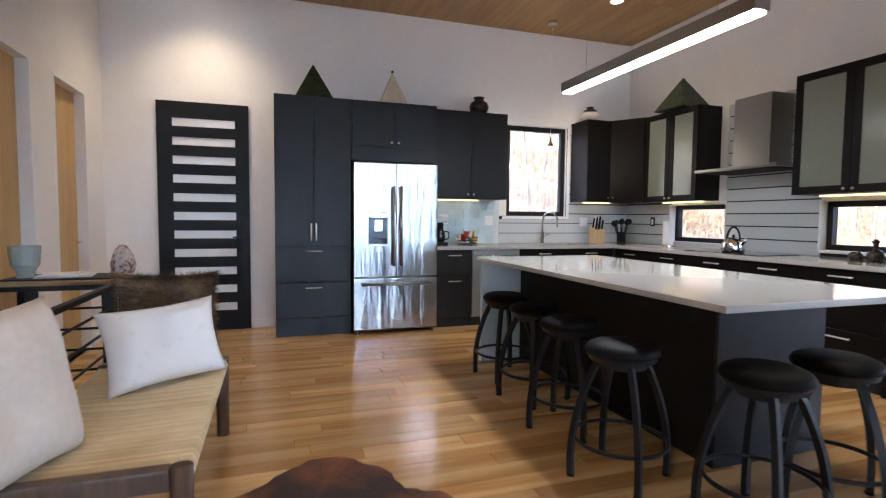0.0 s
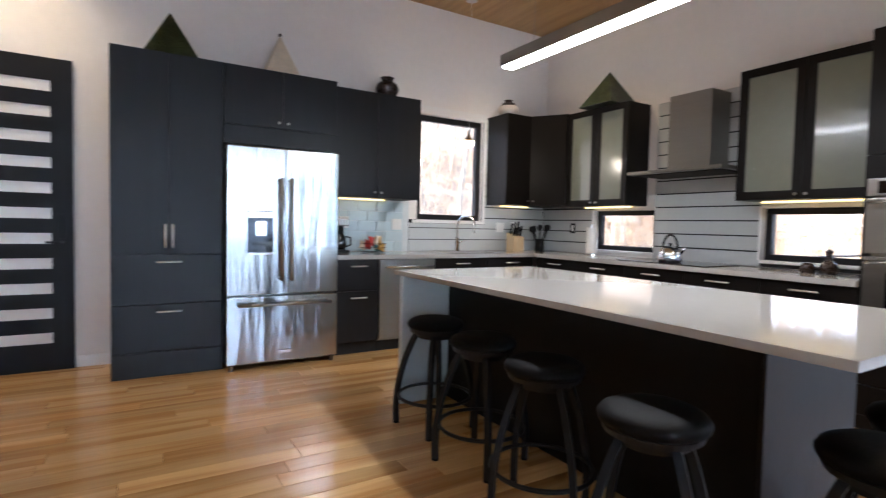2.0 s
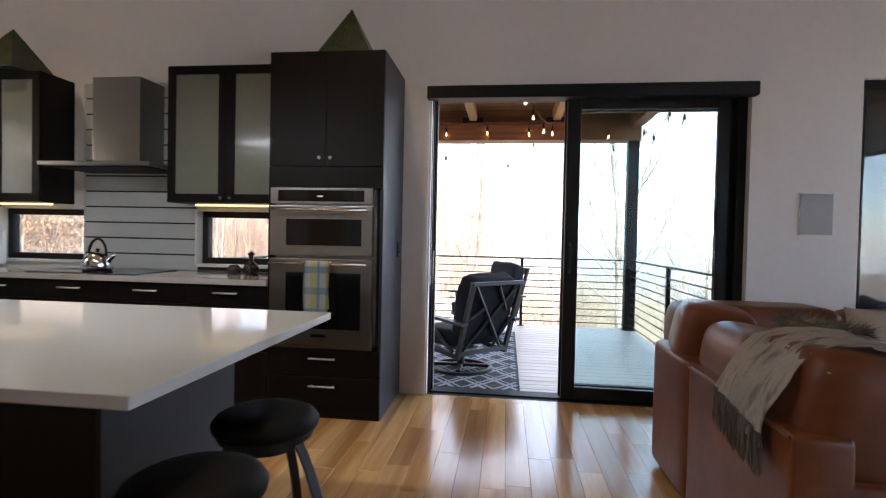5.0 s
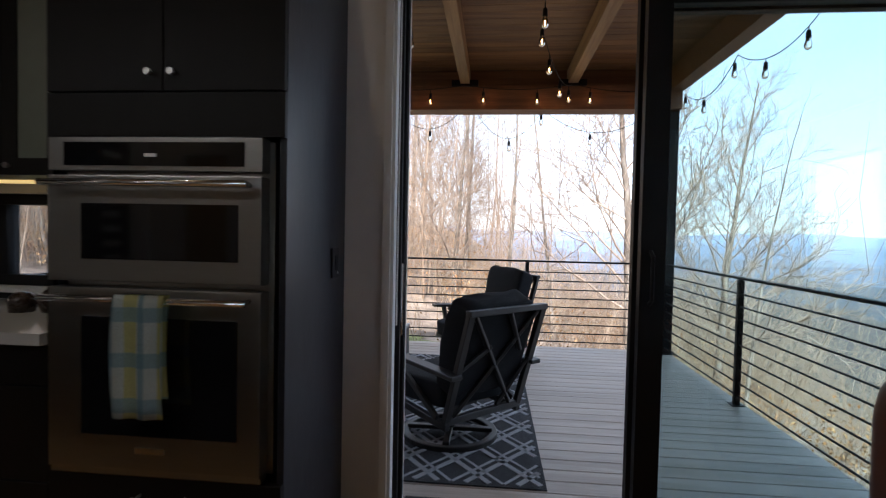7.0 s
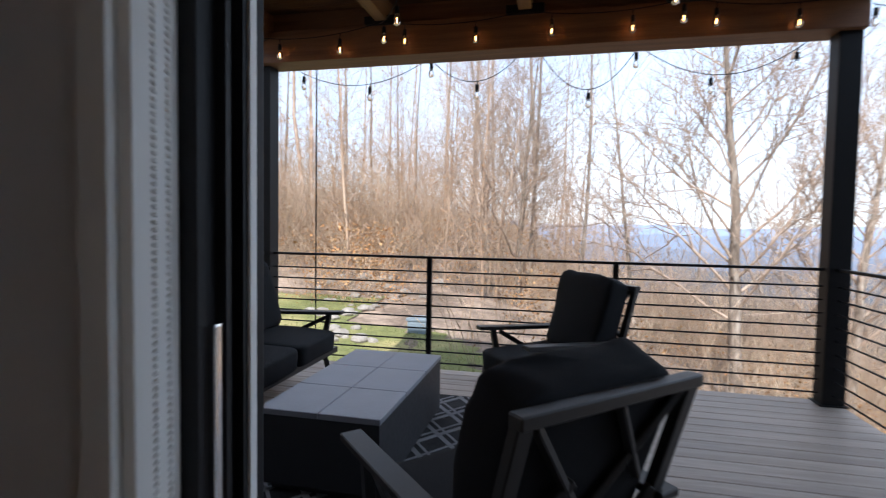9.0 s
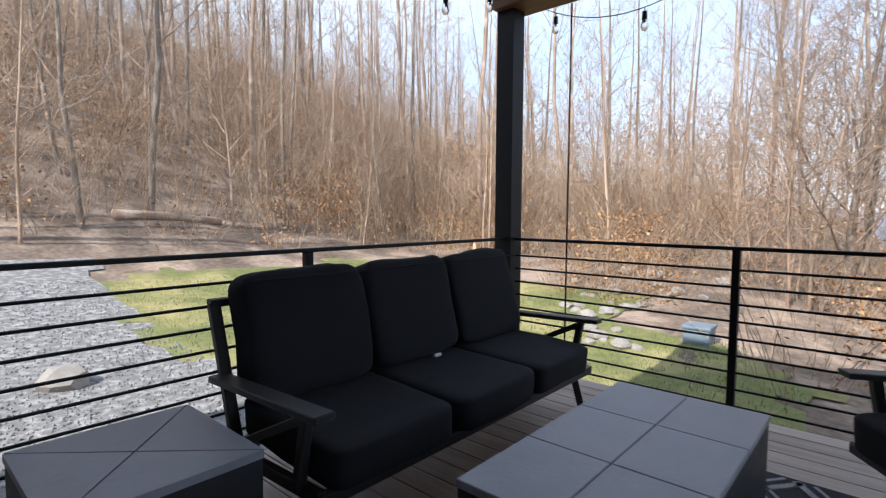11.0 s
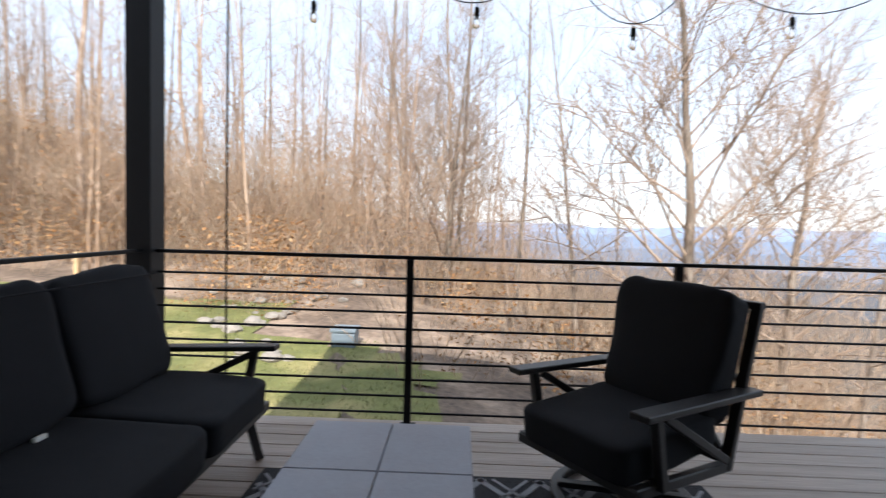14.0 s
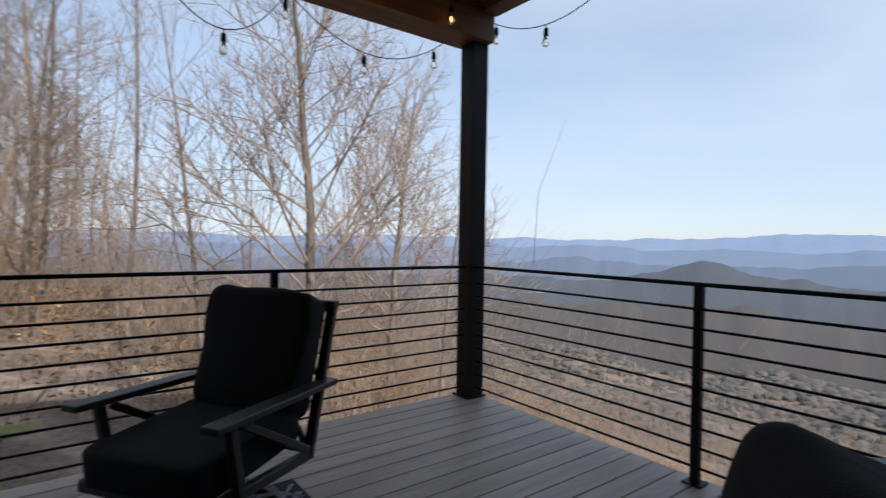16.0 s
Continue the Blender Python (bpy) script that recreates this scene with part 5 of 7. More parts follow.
line = [(0.602, 0.60), (0.598, 0.66), (0.585, 0.72), (0.560, 0.78), (0.525, 0.84), (0.470, 0.892), (0.39, 0.918), (0.29, 0.922), (0.18, 0.908), (0.08, 0.87), (0.0, 0.81), (-0.05, 0.72), (-0.07, 0.62)]
bm = bmesh.new()
grid = []
for k in range(37):
    q = k / 36 * (len(line) - 1)
    a = min(len(line) - 2, int(q))
    f = q - a
    y, z = (line[a][c] * (1 - f) + line[a + 1][c] * f for c in (0, 1))
    row = []
    for j in range(25):
        v = j / 24
        x = 2.36 + 0.34 * v + 0.015 * math.sin(k * 0.5) + 0.004 * k * (v - 0.3) * 0.3
        fold = 0.010 * math.sin(v * 19 + k * 0.22) + 0.006 * math.sin(v * 41 - k * 0.1)
        low = 0.05 * v if k < 6 else 0.0
        row.append(bm.verts.new((x, y + abs(fold) * (1.0 if y > 0.5 else 0.2), z + abs(fold) * (0.2 if y > 0.5 else 1.0) + low * (1 - k / 6))))
    grid.append(row)
for a, b in zip(grid, grid[1:]):
    for j in range(24):
        bm.faces.new((a[j], a[j + 1], b[j + 1], b[j]))
bmesh.ops.solidify(bm, geom=bm.faces[:], thickness=0.008)
part("cloth", bm, M_THROW, t, smooth=True)
bm = bmesh.new()
rnd = random.Random(17)
for k in range(150):
    v = rnd.random()
    x, z = 2.36 + 0.34 * v + 0.003, 0.605 + 0.05 * v
    y, dx = 0.606 + rnd.uniform(0, 0.012), rnd.gauss(0, 0.012)
    tube([(x, y, z + 0.04), (x + dx * 0.5, y + 0.004, z), (x + dx, y + 0.002, z - rnd.uniform(0.06, 0.10))], 0.0026, 4, bm=bm, r2=0.0014)
tagged(part("fringe", bm, M_FRINGE, t, "dark tangled wool fringe"), kind="stuff")


def furry(name, m, w, h, d, n, hair, label):
    """A pillow with long hair on its cover."""
    p = thing(name, tuple(m.translation), label, "pillow")
    part("cover", pillow(w, h, d, m, 20, 7), M_FUR, p, smooth=True)
    bm = bmesh.new()
    rnd = random.Random(8)
    for k in range(n):
        u, v, sd = rnd.uniform(-1, 1), rnd.uniform(-1, 1), rnd.choice((-1, 1))
        if rnd.random() < 0.3:
            if rnd.random() < 0.5:
                u = rnd.choice((-1, 1)) * 0.99
            else:
                v = 0.99
        z = sd * d * 0.53 * max(0, (1 - u ** 4) * (1 - v ** 4)) ** 0.55
        base = Vector((u * w / 2 * (1 - 0.09 * (1 - v * v) * u * u), v * h / 2 * (1 - 0.09 * (1 - u * u) * v * v), z))
        way = Vector((u * 0.5 + rnd.uniform(-.5, .5), v * 0.5 - 0.35 + rnd.uniform(-.4, .4), sd * 0.8)).normalized()
        tip = base + way * rnd.uniform(0.03, 0.07)
        e = way.orthogonal().normalized() * 0.0022
        bm.faces.new([bm.verts.new(m @ c) for c in (base - e, base + e, tip)])
    tagged(part("fur", bm, hair, p, "long fur hair"), kind="stuff")


furry("grey_fur_pillow", pose(3.02, 0.02, 0.71, 68, 0, 6), 0.46, 0.42, 0.15, 3200, M_GREYFUR, "grey-brown faux fur pillow on the leather sofa")
p = thing("linen_pillow", (3.78, -0.75, 0.45), "beige linen throw pillow leaning on the leather sofa", "pillow")
part("cover", pillow(0.46, 0.44, 0.17, pose(3.74, -0.70, 0.68, 72, 0, -82), 24, 3), M_LINEN, p, smooth=True)

# woven bench, pillows, guard rail, console
b = thing("woven_bench", (-0.58, 3.0, 0), "low walnut bench with a woven paper cord seat", "bench")
bx0, bx1, by0, by1 = -0.88, -0.26, 2.33, 3.70
for x, y in ((bx0 + 0.03, by1 - 0.03), (bx1 - 0.03, by1 - 0.03), (bx0 + 0.03, by0 + 0.03), (bx1 - 0.03, by0 + 0.03)):
    part("leg", tube([(x, y, 0), (x, y, 0.44)], 0.033, 14, r2=0.036), M_WALNUT, b, smooth=True)
part("end_rail", box(bx0, bx1 - 0.06, by1 - 0.05, by1 + 0.005, 0.375, 0.445, 0.008), M_WALNUT, b)
part("end_rail", box(bx0, bx1 - 0.06, by0 - 0.005, by0 + 0.05, 0.375, 0.445, 0.008), M_WALNUT, b)
bm = bmesh.new()
y = by0 + 0.06
rnd = random.Random(4)
while y < by1 - 0.06:
    sag = 0.012 * math.sin(math.pi * (y - by0) / (by1 - by0))
    pts = [(bx0, y, 0.40), (bx0 + 0.012, y, 0.428 - sag * 0.3), ((bx0 + bx1) / 2, y + rnd.uniform(-.002, .002), 0.428 - sag), (bx1 - 0.012, y, 0.43 - sag * 0.3), (bx1, y, 0.40), (bx1 - 0.012, y, 0.375)]
    tube(pts, 0.0046, 5, bm=bm, caps=False)
    y += 0.0088
tagged(part("woven_seat", bm, M_CORD, b, "pale woven paper cord seat", smooth=True), kind="stuff")
pm = pose(-0.50, 3.33, 0.64, 70, 4, 24)
p = thing("satin_pillow", (-0.53, 3.35, 0.43), "shiny pale satin rectangular throw pillow on the bench", "pillow")
part("cover", pillow(0.52, 0.385, 0.16, pm @ pose(-0.012, -0.025, 0, 0, 0, 8), 26, 2), M_SATIN, p, smooth=True)
p = thing("velvet_pillow", (-0.73, 2.35, 0.43), "large ivory velvet throw pillow on the bench", "pillow")
part("cover", pillow(0.56, 0.54, 0.20, pose(-0.79, 2.42, 0.68, 78, 0, 72), 26, 5), M_VELVET, p, smooth=True)
furry("fur_pillow", pose(-0.54, 3.60, 0.68, 80, 0, 8), 0.46, 0.48, 0.15, 9000, M_FURP, "brown faux fur pillow at the end of the bench")

g = thing("guard_rail", (-1.0, 3.6, 0), "black steel stair guard rail with horizontal bars", "railing")
GZ = 0.80
for k in range(6):
    z = GZ - 0.012 - k * 0.125
    w, hh = (0.045, 0.028) if k == 0 else (0.014, 0.014)
    part("bar", bar((-0.95, 1.9, z), (-0.95, 4.20, z), w, hh), M_BLACK, g)
    part("bar", bar((-2.6, 4.20 - 0.01, z), (-0.93, 4.20 - 0.01, z), w, hh), M_BLACK, g)
for x, y in ((-0.95, 2.0), (-0.95, 4.19), (-1.58, 4.19)):
    part("post", box(x - 0.018, x + 0.018, y - 0.018, y + 0.018, 0, GZ - 0.02), M_BLACK, g)
c = thing("console_table", (-1.25, 4.55, 0), "live-edge wood console table with black top inlay", "table")
bm = box(-1.60, -0.98, 4.30, 4.72, 0.765, 0.815, 0.012, seg=3)
for v in bm.verts:
    if v.co.y < 4.4:
        v.co.y += 0.018 * noise.noise(Vector((v.co.x * 9, v.co.z * 20, 0)))
part("slab", bm, M_LIVE, c)
part("inlay", box(-1.59, -1.0, 4.36, 4.70, 0.8152, 0.824), M_BLACK, c)
for x in (-1.5, -1.05):
    part("leg", box(x - 0.02, x + 0.02, 4.42, 4.62, 0, 0.765, 0.003), M_BLACK, c)
k = thing("crystal", (-0.99, 4.62, 0.824), "rough crystal geode standing on the console", "ornament")
bm = lathe([(0.0, 0), (0.065, 0.005), (0.08, 0.06), (0.068, 0.12), (0.045, 0.165), (0.018, 0.195), (0.0, 0.20)], (-0.99, 4.62, 0.824), 10)
for v in bm.verts:
    v.co += Vector((noise.noise(v.co * 22), noise.noise(v.co * 22 + Vector((5, 0, 0))), 0)) * 0.02
part("stone", bm, M_GEODE, k)
k = thing("glass_vase", (-1.50, 4.5, 0.824), "ribbed grey glass vase on the console", "vase")
bm = lathe([(0.0, 0), (0.05, 0.0), (0.045, 0.03), (0.075, 0.08), (0.085, 0.20), (0.075, 0.20), (0.065, 0.08), (0.0, 0.05)], (-1.50, 4.5, 0.824), 18)
part("glass", bm, M_GLASSV, k)
for z, w, rz in ((0.824, 0.30, 8), (0.832, 0.26, -6), (0.839, 0.24, 15)):
    k = thing("magazine", (-1.29, 4.52, z), "white printed magazine lying on the console", "magazine", "magazines", rz=rz)
    part("pages", box(-w / 2, w / 2, -0.10, 0.10, 0.0, 0.006, 0.001), M_WHITE, k, local=True)

# cowhide on the floor
h = thing("cowhide_rug", (0.1, 2.7, 0), "reddish brown cowhide rug on the hardwood floor", "rug")
bm = bmesh.new()
rim = []
for k in range(90):
    a = 2 * math.pi * k / 90
    r = 0.62 * (1 + 0.18 * math.cos(4 * a + 0.6) + 0.10 * math.sin(3 * a) + 0.10 * noise.noise(Vector((math.cos(a) * 3, math.sin(a) * 3, 0))) + 0.05 * noise.noise(Vector((math.cos(a) * 11, math.sin(a) * 11, 2))))
    rim.append((0.12 + r * math.cos(a) * 0.98, 2.45 + r * math.sin(a) * 1.12))
lo = [bm.verts.new((x, y, 0.0005)) for x, y in rim]
hi = [bm.verts.new((x, y, 0.006)) for x, y in rim]
mid = bm.verts.new((0.12, 2.45, 0.008))
for k in range(90):
    j = (k + 1) % 90
    bm.faces.new((hi[k], hi[j], mid))
    bm.faces.new((lo[k], lo[j], hi[j], hi[k]))
part("hide", bm, M_HIDE, h)


# ---- small things in the kitchen ----
def pyramid(x, y, z, w, h, mat, label, tip=False):
    p = thing("pyramid", (x, y, z), label, "ornament", "pyramids on the cabinets")
    bm = bmesh.new()
    v = [bm.verts.new((x + a * w / 2, y + b * w / 2, z)) for a, b in ((-1, -1), (1, -1), (1, 1), (-1, 1))]
    t = bm.verts.new((x, y, z + h))
    bm.faces.new(v[::-1])
    for k in range(4):
        bm.faces.new((v[k], v[(k + 1) % 4], t))
    bmesh.ops.bevel(bm, geom=bm.edges[:], offset=0.004, segments=1, affect="EDGES")
    part("body", bm, mat, p)
    if tip:
        part("finial", lathe([(0.0, 0), (0.014, 0.005), (0.016, 0.02), (0.0, 0.034)], (x, y, z + h - 0.012), 10), M_CLAY, p)


pyramid(0.40, 6.30, 2.44, 0.40, 0.40, M_PYRG, "dark green stone pyramid on top of the pantry cabinet")
pyramid(1.26, 6.32, 2.44, 0.32, 0.40, M_PYRW, "ivory shell pyramid with dark finial on the fridge cabinet", True)
pyramid(4.41, 5.38, 2.47, 0.43, 0.37, M_PYRG, "dark green stone pyramid on the glass door cabinet")
pyramid(4.27, 2.52, 2.44, 0.40, 0.40, M_PYRG, "dark green stone pyramid on top of the oven cabinet")
v = thing("clay_vase", (2.32, 6.36, 2.45), "round dark brown clay vase on the wall cabinet", "vase")
part("body", lathe([(0.0, 0), (0.06, 0.0), (0.105, 0.05), (0.118, 0.095), (0.10, 0.14), (0.06, 0.168), (0.052, 0.18), (0.07, 0.205), (0.062, 0.205), (0.045, 0.18), (0.0, 0.16)], (2.32, 6.36, 2.45), 30), M_CLAY, v, smooth=True)
v = thing("clay_pot", (3.87, 6.38, 2.47), "pale clay pot with dark rim on the corner cabinet", "pot")
part("body", lathe([(0.0, 0), (0.07, 0.0), (0.115, 0.05), (0.12, 0.09), (0.10, 0.12)], (3.87, 6.38, 2.47), 26), M_SALT, v, smooth=True)
part("rim", lathe([(0.10, 0.12), (0.075, 0.155), (0.035, 0.17), (0.05, 0.19), (0.04, 0.19), (0.0, 0.16)], (3.87, 6.38, 2.47), 26), M_CLAY, v, "dark glazed rim", smooth=True)

Z = 0.912
c = thing("coffee_maker", (1.83, 6.36, Z), "black drip coffee maker with glass carafe", "coffee maker")
part("base", box(1.75, 1.91, 6.25, 6.47, Z, Z + 0.03, 0.006), M_BLACK, c)
part("tower", box(1.76, 1.90, 6.39, 6.47, Z + 0.03, Z + 0.26, 0.008), M_BLACK, c)
part("head", box(1.755, 1.905, 6.26, 6.47, Z + 0.26, Z + 0.33, 0.012), M_STEELD, c)
part("carafe", lathe([(0.0, 0.032), (0.055, 0.034), (0.068, 0.08), (0.06, 0.15), (0.045, 0.175), (0.05, 0.185)], (1.83, 6.32, Z), 20), M_OVENGLASS, c, smooth=True)
part("carafe_handle", tube([(1.88, 6.29, Z + 0.16), (1.925, 6.27, Z + 0.15), (1.925, 6.27, Z + 0.08), (1.885, 6.29, Z + 0.06)], 0.008, 8), M_BLACK, c)
b = thing("wire_basket", (2.19, 6.34, Z), "small wire basket filled with snack packets", "basket")
for z in (0.008, 0.05, 0.09):
    part("wire", tube([(2.19 + 0.13 * math.cos(a), 6.34 + 0.08 * math.sin(a), Z + z) for a in [2 * math.pi * k / 20 for k in range(21)]], 0.003, 5), M_BLACK, b)
rnd = random.Random(3)
cols = [material("packet_red", (0.45, 0.04, 0.03), 0.35), material("packet_cream", (0.62, 0.52, 0.38), 0.4), material("packet_gold", (0.45, 0.25, 0.05), 0.35), material("packet_teal", (0.06, 0.15, 0.16), 0.4)]
for k in range(12):
    p = thing("snack_packet", (2.10 + 0.018 * k % 0.2, 6.34, Z + 0.02), "small coloured snack packet in the wire basket", "packet", "snack packets")
    x, y, z = 2.09 + rnd.uniform(0, 0.2), 6.30 + rnd.uniform(0, 0.09), Z + rnd.uniform(0.05, 0.13)
    part("wrapper", pillow(0.075, 0.10, 0.025, pose(x, y, z, rnd.uniform(50, 90), rnd.uniform(-25, 25), rnd.uniform(-40, 40)), 8, k), cols[k % 4], p, smooth=True)
k = thing("knife_block", (4.02, 6.38, Z), "pale wood knife block full of black knives", "knife block")
bm = box(3.945, 4.095, 6.30, 6.45, Z, Z + 0.17, 0.006)
for q in bm.verts:
    q.co.z += (0.05 if q.co.y > 6.37 else 0) if q.co.z > Z + 0.1 else 0
part("block", bm, M_BEECH, k)
for a in range(3):
    for bb in range(2):
        x, y = 3.975 + a * 0.045, 6.35 + bb * 0.06
        part("knife_handle", bar((x, y, Z + 0.16 + bb * 0.03), (x, y - 0.035, Z + 0.28 + bb * 0.05 + a * 0.012), 0.016, 0.024), M_BLACK, k)
u = thing("utensil_crock", (4.36, 6.33, Z), "black crock holding dark cooking utensils", "crock")
part("crock", lathe([(0.0, 0), (0.055, 0), (0.055, 0.15), (0.048, 0.15), (0.048, 0.02), (0.0, 0.02)], (4.36, 6.33, Z), 22), M_BLACK, u, smooth=True)
rnd = random.Random(6)
for j in range(8):
    a = j * 0.8
    tip = Vector((4.36 + 0.10 * math.cos(a), 6.33 + 0.10 * math.sin(a), Z + 0.25 + rnd.uniform(0, 0.05)))
    bm = tube([(4.36 + 0.02 * math.cos(a), 6.33 + 0.02 * math.sin(a), Z + 0.03), tip], 0.006, 6)
    bmesh.ops.create_icosphere(bm, subdivisions=2, radius=0.035, matrix=Matrix.Translation(tip) @ Matrix.Diagonal((1, 0.6, 1.1, 1)))
    part("utensil", bm, M_BLACK, u, smooth=True)
p = thing("paper_towel_roll", (4.47, 5.60, Z), "white paper towel roll on a chrome stand", "paper towel")
part("roll", lathe([(0.02, 0.02), (0.062, 0.02), (0.062, 0.30), (0.02, 0.30)], (4.47, 5.60, Z), 26), M_WHITE, p, smooth=False)
part("stand", lathe([(0.0, 0), (0.075, 0.0), (0.075, 0.012), (0.008, 0.015), (0.008, 0.33), (0.014, 0.34), (0.0, 0.35)], (4.47, 5.60, Z), 22), M_CHROME, p)
k = thing("kettle", (4.25, 4.48, 0.918), "polished steel whistling kettle on the cooktop", "kettle")
part("body", lathe([(0.0, 0), (0.095, 0.0), (0.105, 0.02), (0.098, 0.08), (0.07, 0.125), (0.03, 0.145), (0.0, 0.147)], (4.25, 4.48, 0.918), 30), M_CHROME, k, smooth=True)
part("spout", tube([(4.25, 4.40, 0.99), (4.25, 4.355, 1.03), (4.25, 4.335, 1.05)], 0.022, 10, r2=0.014), M_CHROME, k, smooth=True)
part("handle", tube([(4.25, 4.48 + 0.075 * math.cos(a), 1.03 + 0.13 * math.sin(a)) for a in [math.pi * j / 12 for j in range(13)]], 0.010, 8), M_BLACK, k, "black arched handle", smooth=True)
part("lid_knob", lathe([(0.0, 0.145), (0.012, 0.147), (0.016, 0.165), (0.0, 0.172)], (4.25, 4.48, 0.918), 12), M_BLACK, k)
o = thing("ornament_bottle", (4.36, 3.30, Z), "small dark decorative bottle on the counter", "ornament")
part("body", lathe([(0.0, 0), (0.05, 0), (0.062, 0.04), (0.045, 0.08), (0.02, 0.10), (0.018, 0.14), (0.03, 0.16), (0.0, 0.185)], (4.36, 3.30, Z), 18), M_CLAY, o, smooth=True)
part("jar", lathe([(0.0, 0), (0.045, 0), (0.05, 0.05), (0.03, 0.075), (0.0, 0.08)], (4.33, 3.42, Z), 18), M_CLAY, o, smooth=True)


def outlet(x, y, z, axis, mat=None):
    o = thing("wall_outlet", (x, y, z), "white double outlet plate on the backsplash" if mat is None else "dark steel outlet plate on the backsplash", "outlet", "outlets")
    if axis == "y":
        part("plate", box(x - 0.058, x + 0.058, y - 0.008, y - 0.002, z - 0.058, z + 0.058, 0.002), mat or M_WHITE, o)
        for dx in (-0.024, 0.024):
            part("socket", box(x + dx - 0.016, x + dx + 0.016, y - 0.011, y - 0.008, z - 0.035, z + 0.035, 0.002), M_TRIM, o)
    else:
        part("plate", box(x - 0.008, x - 0.002, y - 0.036, y + 0.036, z - 0.058, z + 0.058, 0.002), mat or M_WHITE, o)
        part("socket", box(x - 0.011, x - 0.008, y - 0.016, y + 0.016, z - 0.035, z + 0.035, 0.002), M_TRIM, o)


SPL = YB - 0.018
outlet(1.95, SPL, 1.21, "y"), outlet(2.55, SPL, 1.20, "y"), outlet(3.93, SPL, 1.19, "y"), outlet(4.15, SPL, 1.20, "y")
outlet(XR - 0.018, 6.03, 1.20, "x", M_CAB)
# checked towel on the lower oven handle
m = material("checked_towel", (0.62, 0.66, 0.62), 0.9, vary=0.1, scale=20, bump=0.4, bump_scale=150)
n, l = m.node_tree.nodes, m.node_tree.links
hs = next(x for x in n if x.bl_idname == "ShaderNodeHueSaturation")
src = hs.inputs["Color"].links[0].from_socket
co = n.new("ShaderNodeTexCoord")
sep = n.new("ShaderNodeSeparateXYZ")
l.new(co.outputs["Object"], sep.inputs[0])
for ax, freq, col, th, ph in ((1, 62, (0.60, 0.56, 0.10, 1), 0.2, 0.4), (2, 46, (0.20, 0.36, 0.44, 1), 0.45, 0.0), (1, 62, (0.16, 0.30, 0.40, 1), 0.75, 2.6)):
    w = n.new("ShaderNodeMath")
    w.operation = "MULTIPLY_ADD"
    w.inputs[1].default_value, w.inputs[2].default_value = freq, ph
    l.new(sep.outputs[ax], w.inputs[0])
    sn = n.new("ShaderNodeMath")
    sn.operation = "SINE"
    l.new(w.outputs[0], sn.inputs[0])
    gt = n.new("ShaderNodeMapRange")
    gt.inputs[1].default_value, gt.inputs[2].default_value, gt.inputs[4].default_value = th, th + 0.15, 0.7
    l.new(sn.outputs[0], gt.inputs[0])
    mx = n.new("ShaderNodeMix")
    mx.data_type = "RGBA"
    mx.inputs[7].default_value = col
    l.new(gt.outputs[0], mx.inputs[0])
    l.new(src, mx.inputs[6])
    src = mx.outputs[2]
l.new(src, hs.inputs["Color"])
t = thing("dish_towel", (3.90, 2.61, 0.69), "blue and yellow checked dish towel hanging on the oven handle", "towel")
bm = bmesh.new()
rows = []
for k in range(24):
    u = k / 23
    a = []
    for j in range(13):
        v = j / 12
        if u < 0.45:
            x, z = 3.915 + 0.004, 0.74 + (1.04 - 0.74) * u / 0.45
        elif u < 0.55:
            q = (u - 0.45) / 0.1 * math.pi
            x, z = 3.905 + 0.018 * math.cos(q), 1.045 + 0.014 * math.sin(q)
        else:
            x, z = 3.888, 1.04 - (1.04 - 0.685) * (u - 0.55) / 0.45
        y = 2.525 + 0.165 * v + 0.01 * math.sin(z * 9)
        x += 0.007 * math.sin(v * 13) * (1 if u > 0.5 else -0.3)
        a.append(bm.verts.new((x, y, z)))
    rows.append(a)
for a, b in zip(rows, rows[1:]):
    for j in range(12):
        bm.faces.new((a[j], a[j + 1], b[j + 1], b[j]))
bmesh.ops.solidify(bm, geom=bm.faces[:], thickness=0.004)
part("cloth", bm, m, t, smooth=True)


# ---- outdoors ----
def ss(a, b, v):
    v = min(1.0, max(0.0, (v - a) / (b - a)))
    return v * v * (3 - 2 * v)


def height(x, y):
    """The hillside: a bench with lawn and drive, a wooded slope above it, a steep fall into the valley."""
    s = y - 15.5 - 0.10 * (x - 8) - 0.24 * max(0.0, x - 12)
    up = 0.62 * (math.sqrt(s * s + 16) + s - 1.0) / 2 if s > -12 else 0.0
    up = min(up, 55.0 * (1 - math.exp(-up / 55.0)))
    east = 0.07 * max(0.0, x - 13) * ss(1.0, 6.0, y)
    f = 0.6 - y + 0.22 * max(0.0, 12 - x) * 0 + 0.10 * max(0.0, x - 12)
    down = 0.42 * (math.sqrt(f * f + 6) + f) / 2
    down = 190.0 * (1 - math.exp(-down / 190.0))
    far = 0.30 * max(0.0, x - 42) * ss(60.0, -20.0, y)
    far = 120.0 * (1 - math.exp(-far / 120.0))
    r = math.hypot(x, y)
    bump = noise.noise(Vector((x * 0.23, y * 0.23, 0))) * 0.22 * ss(9, 16, math.hypot(x - 8, y - 4))
    roll = noise.noise(Vector((x * 0.004, y * 0.004, 3))) * 45 * ss(120, 700, r) + noise.noise(Vector((x * 0.012, y * 0.012, 5))) * 14 * ss(80, 400, r)
    return -0.85 + up * ss(900, 200, r) + east * ss(120, 30, r) - down - far * 0.6 + bump + roll


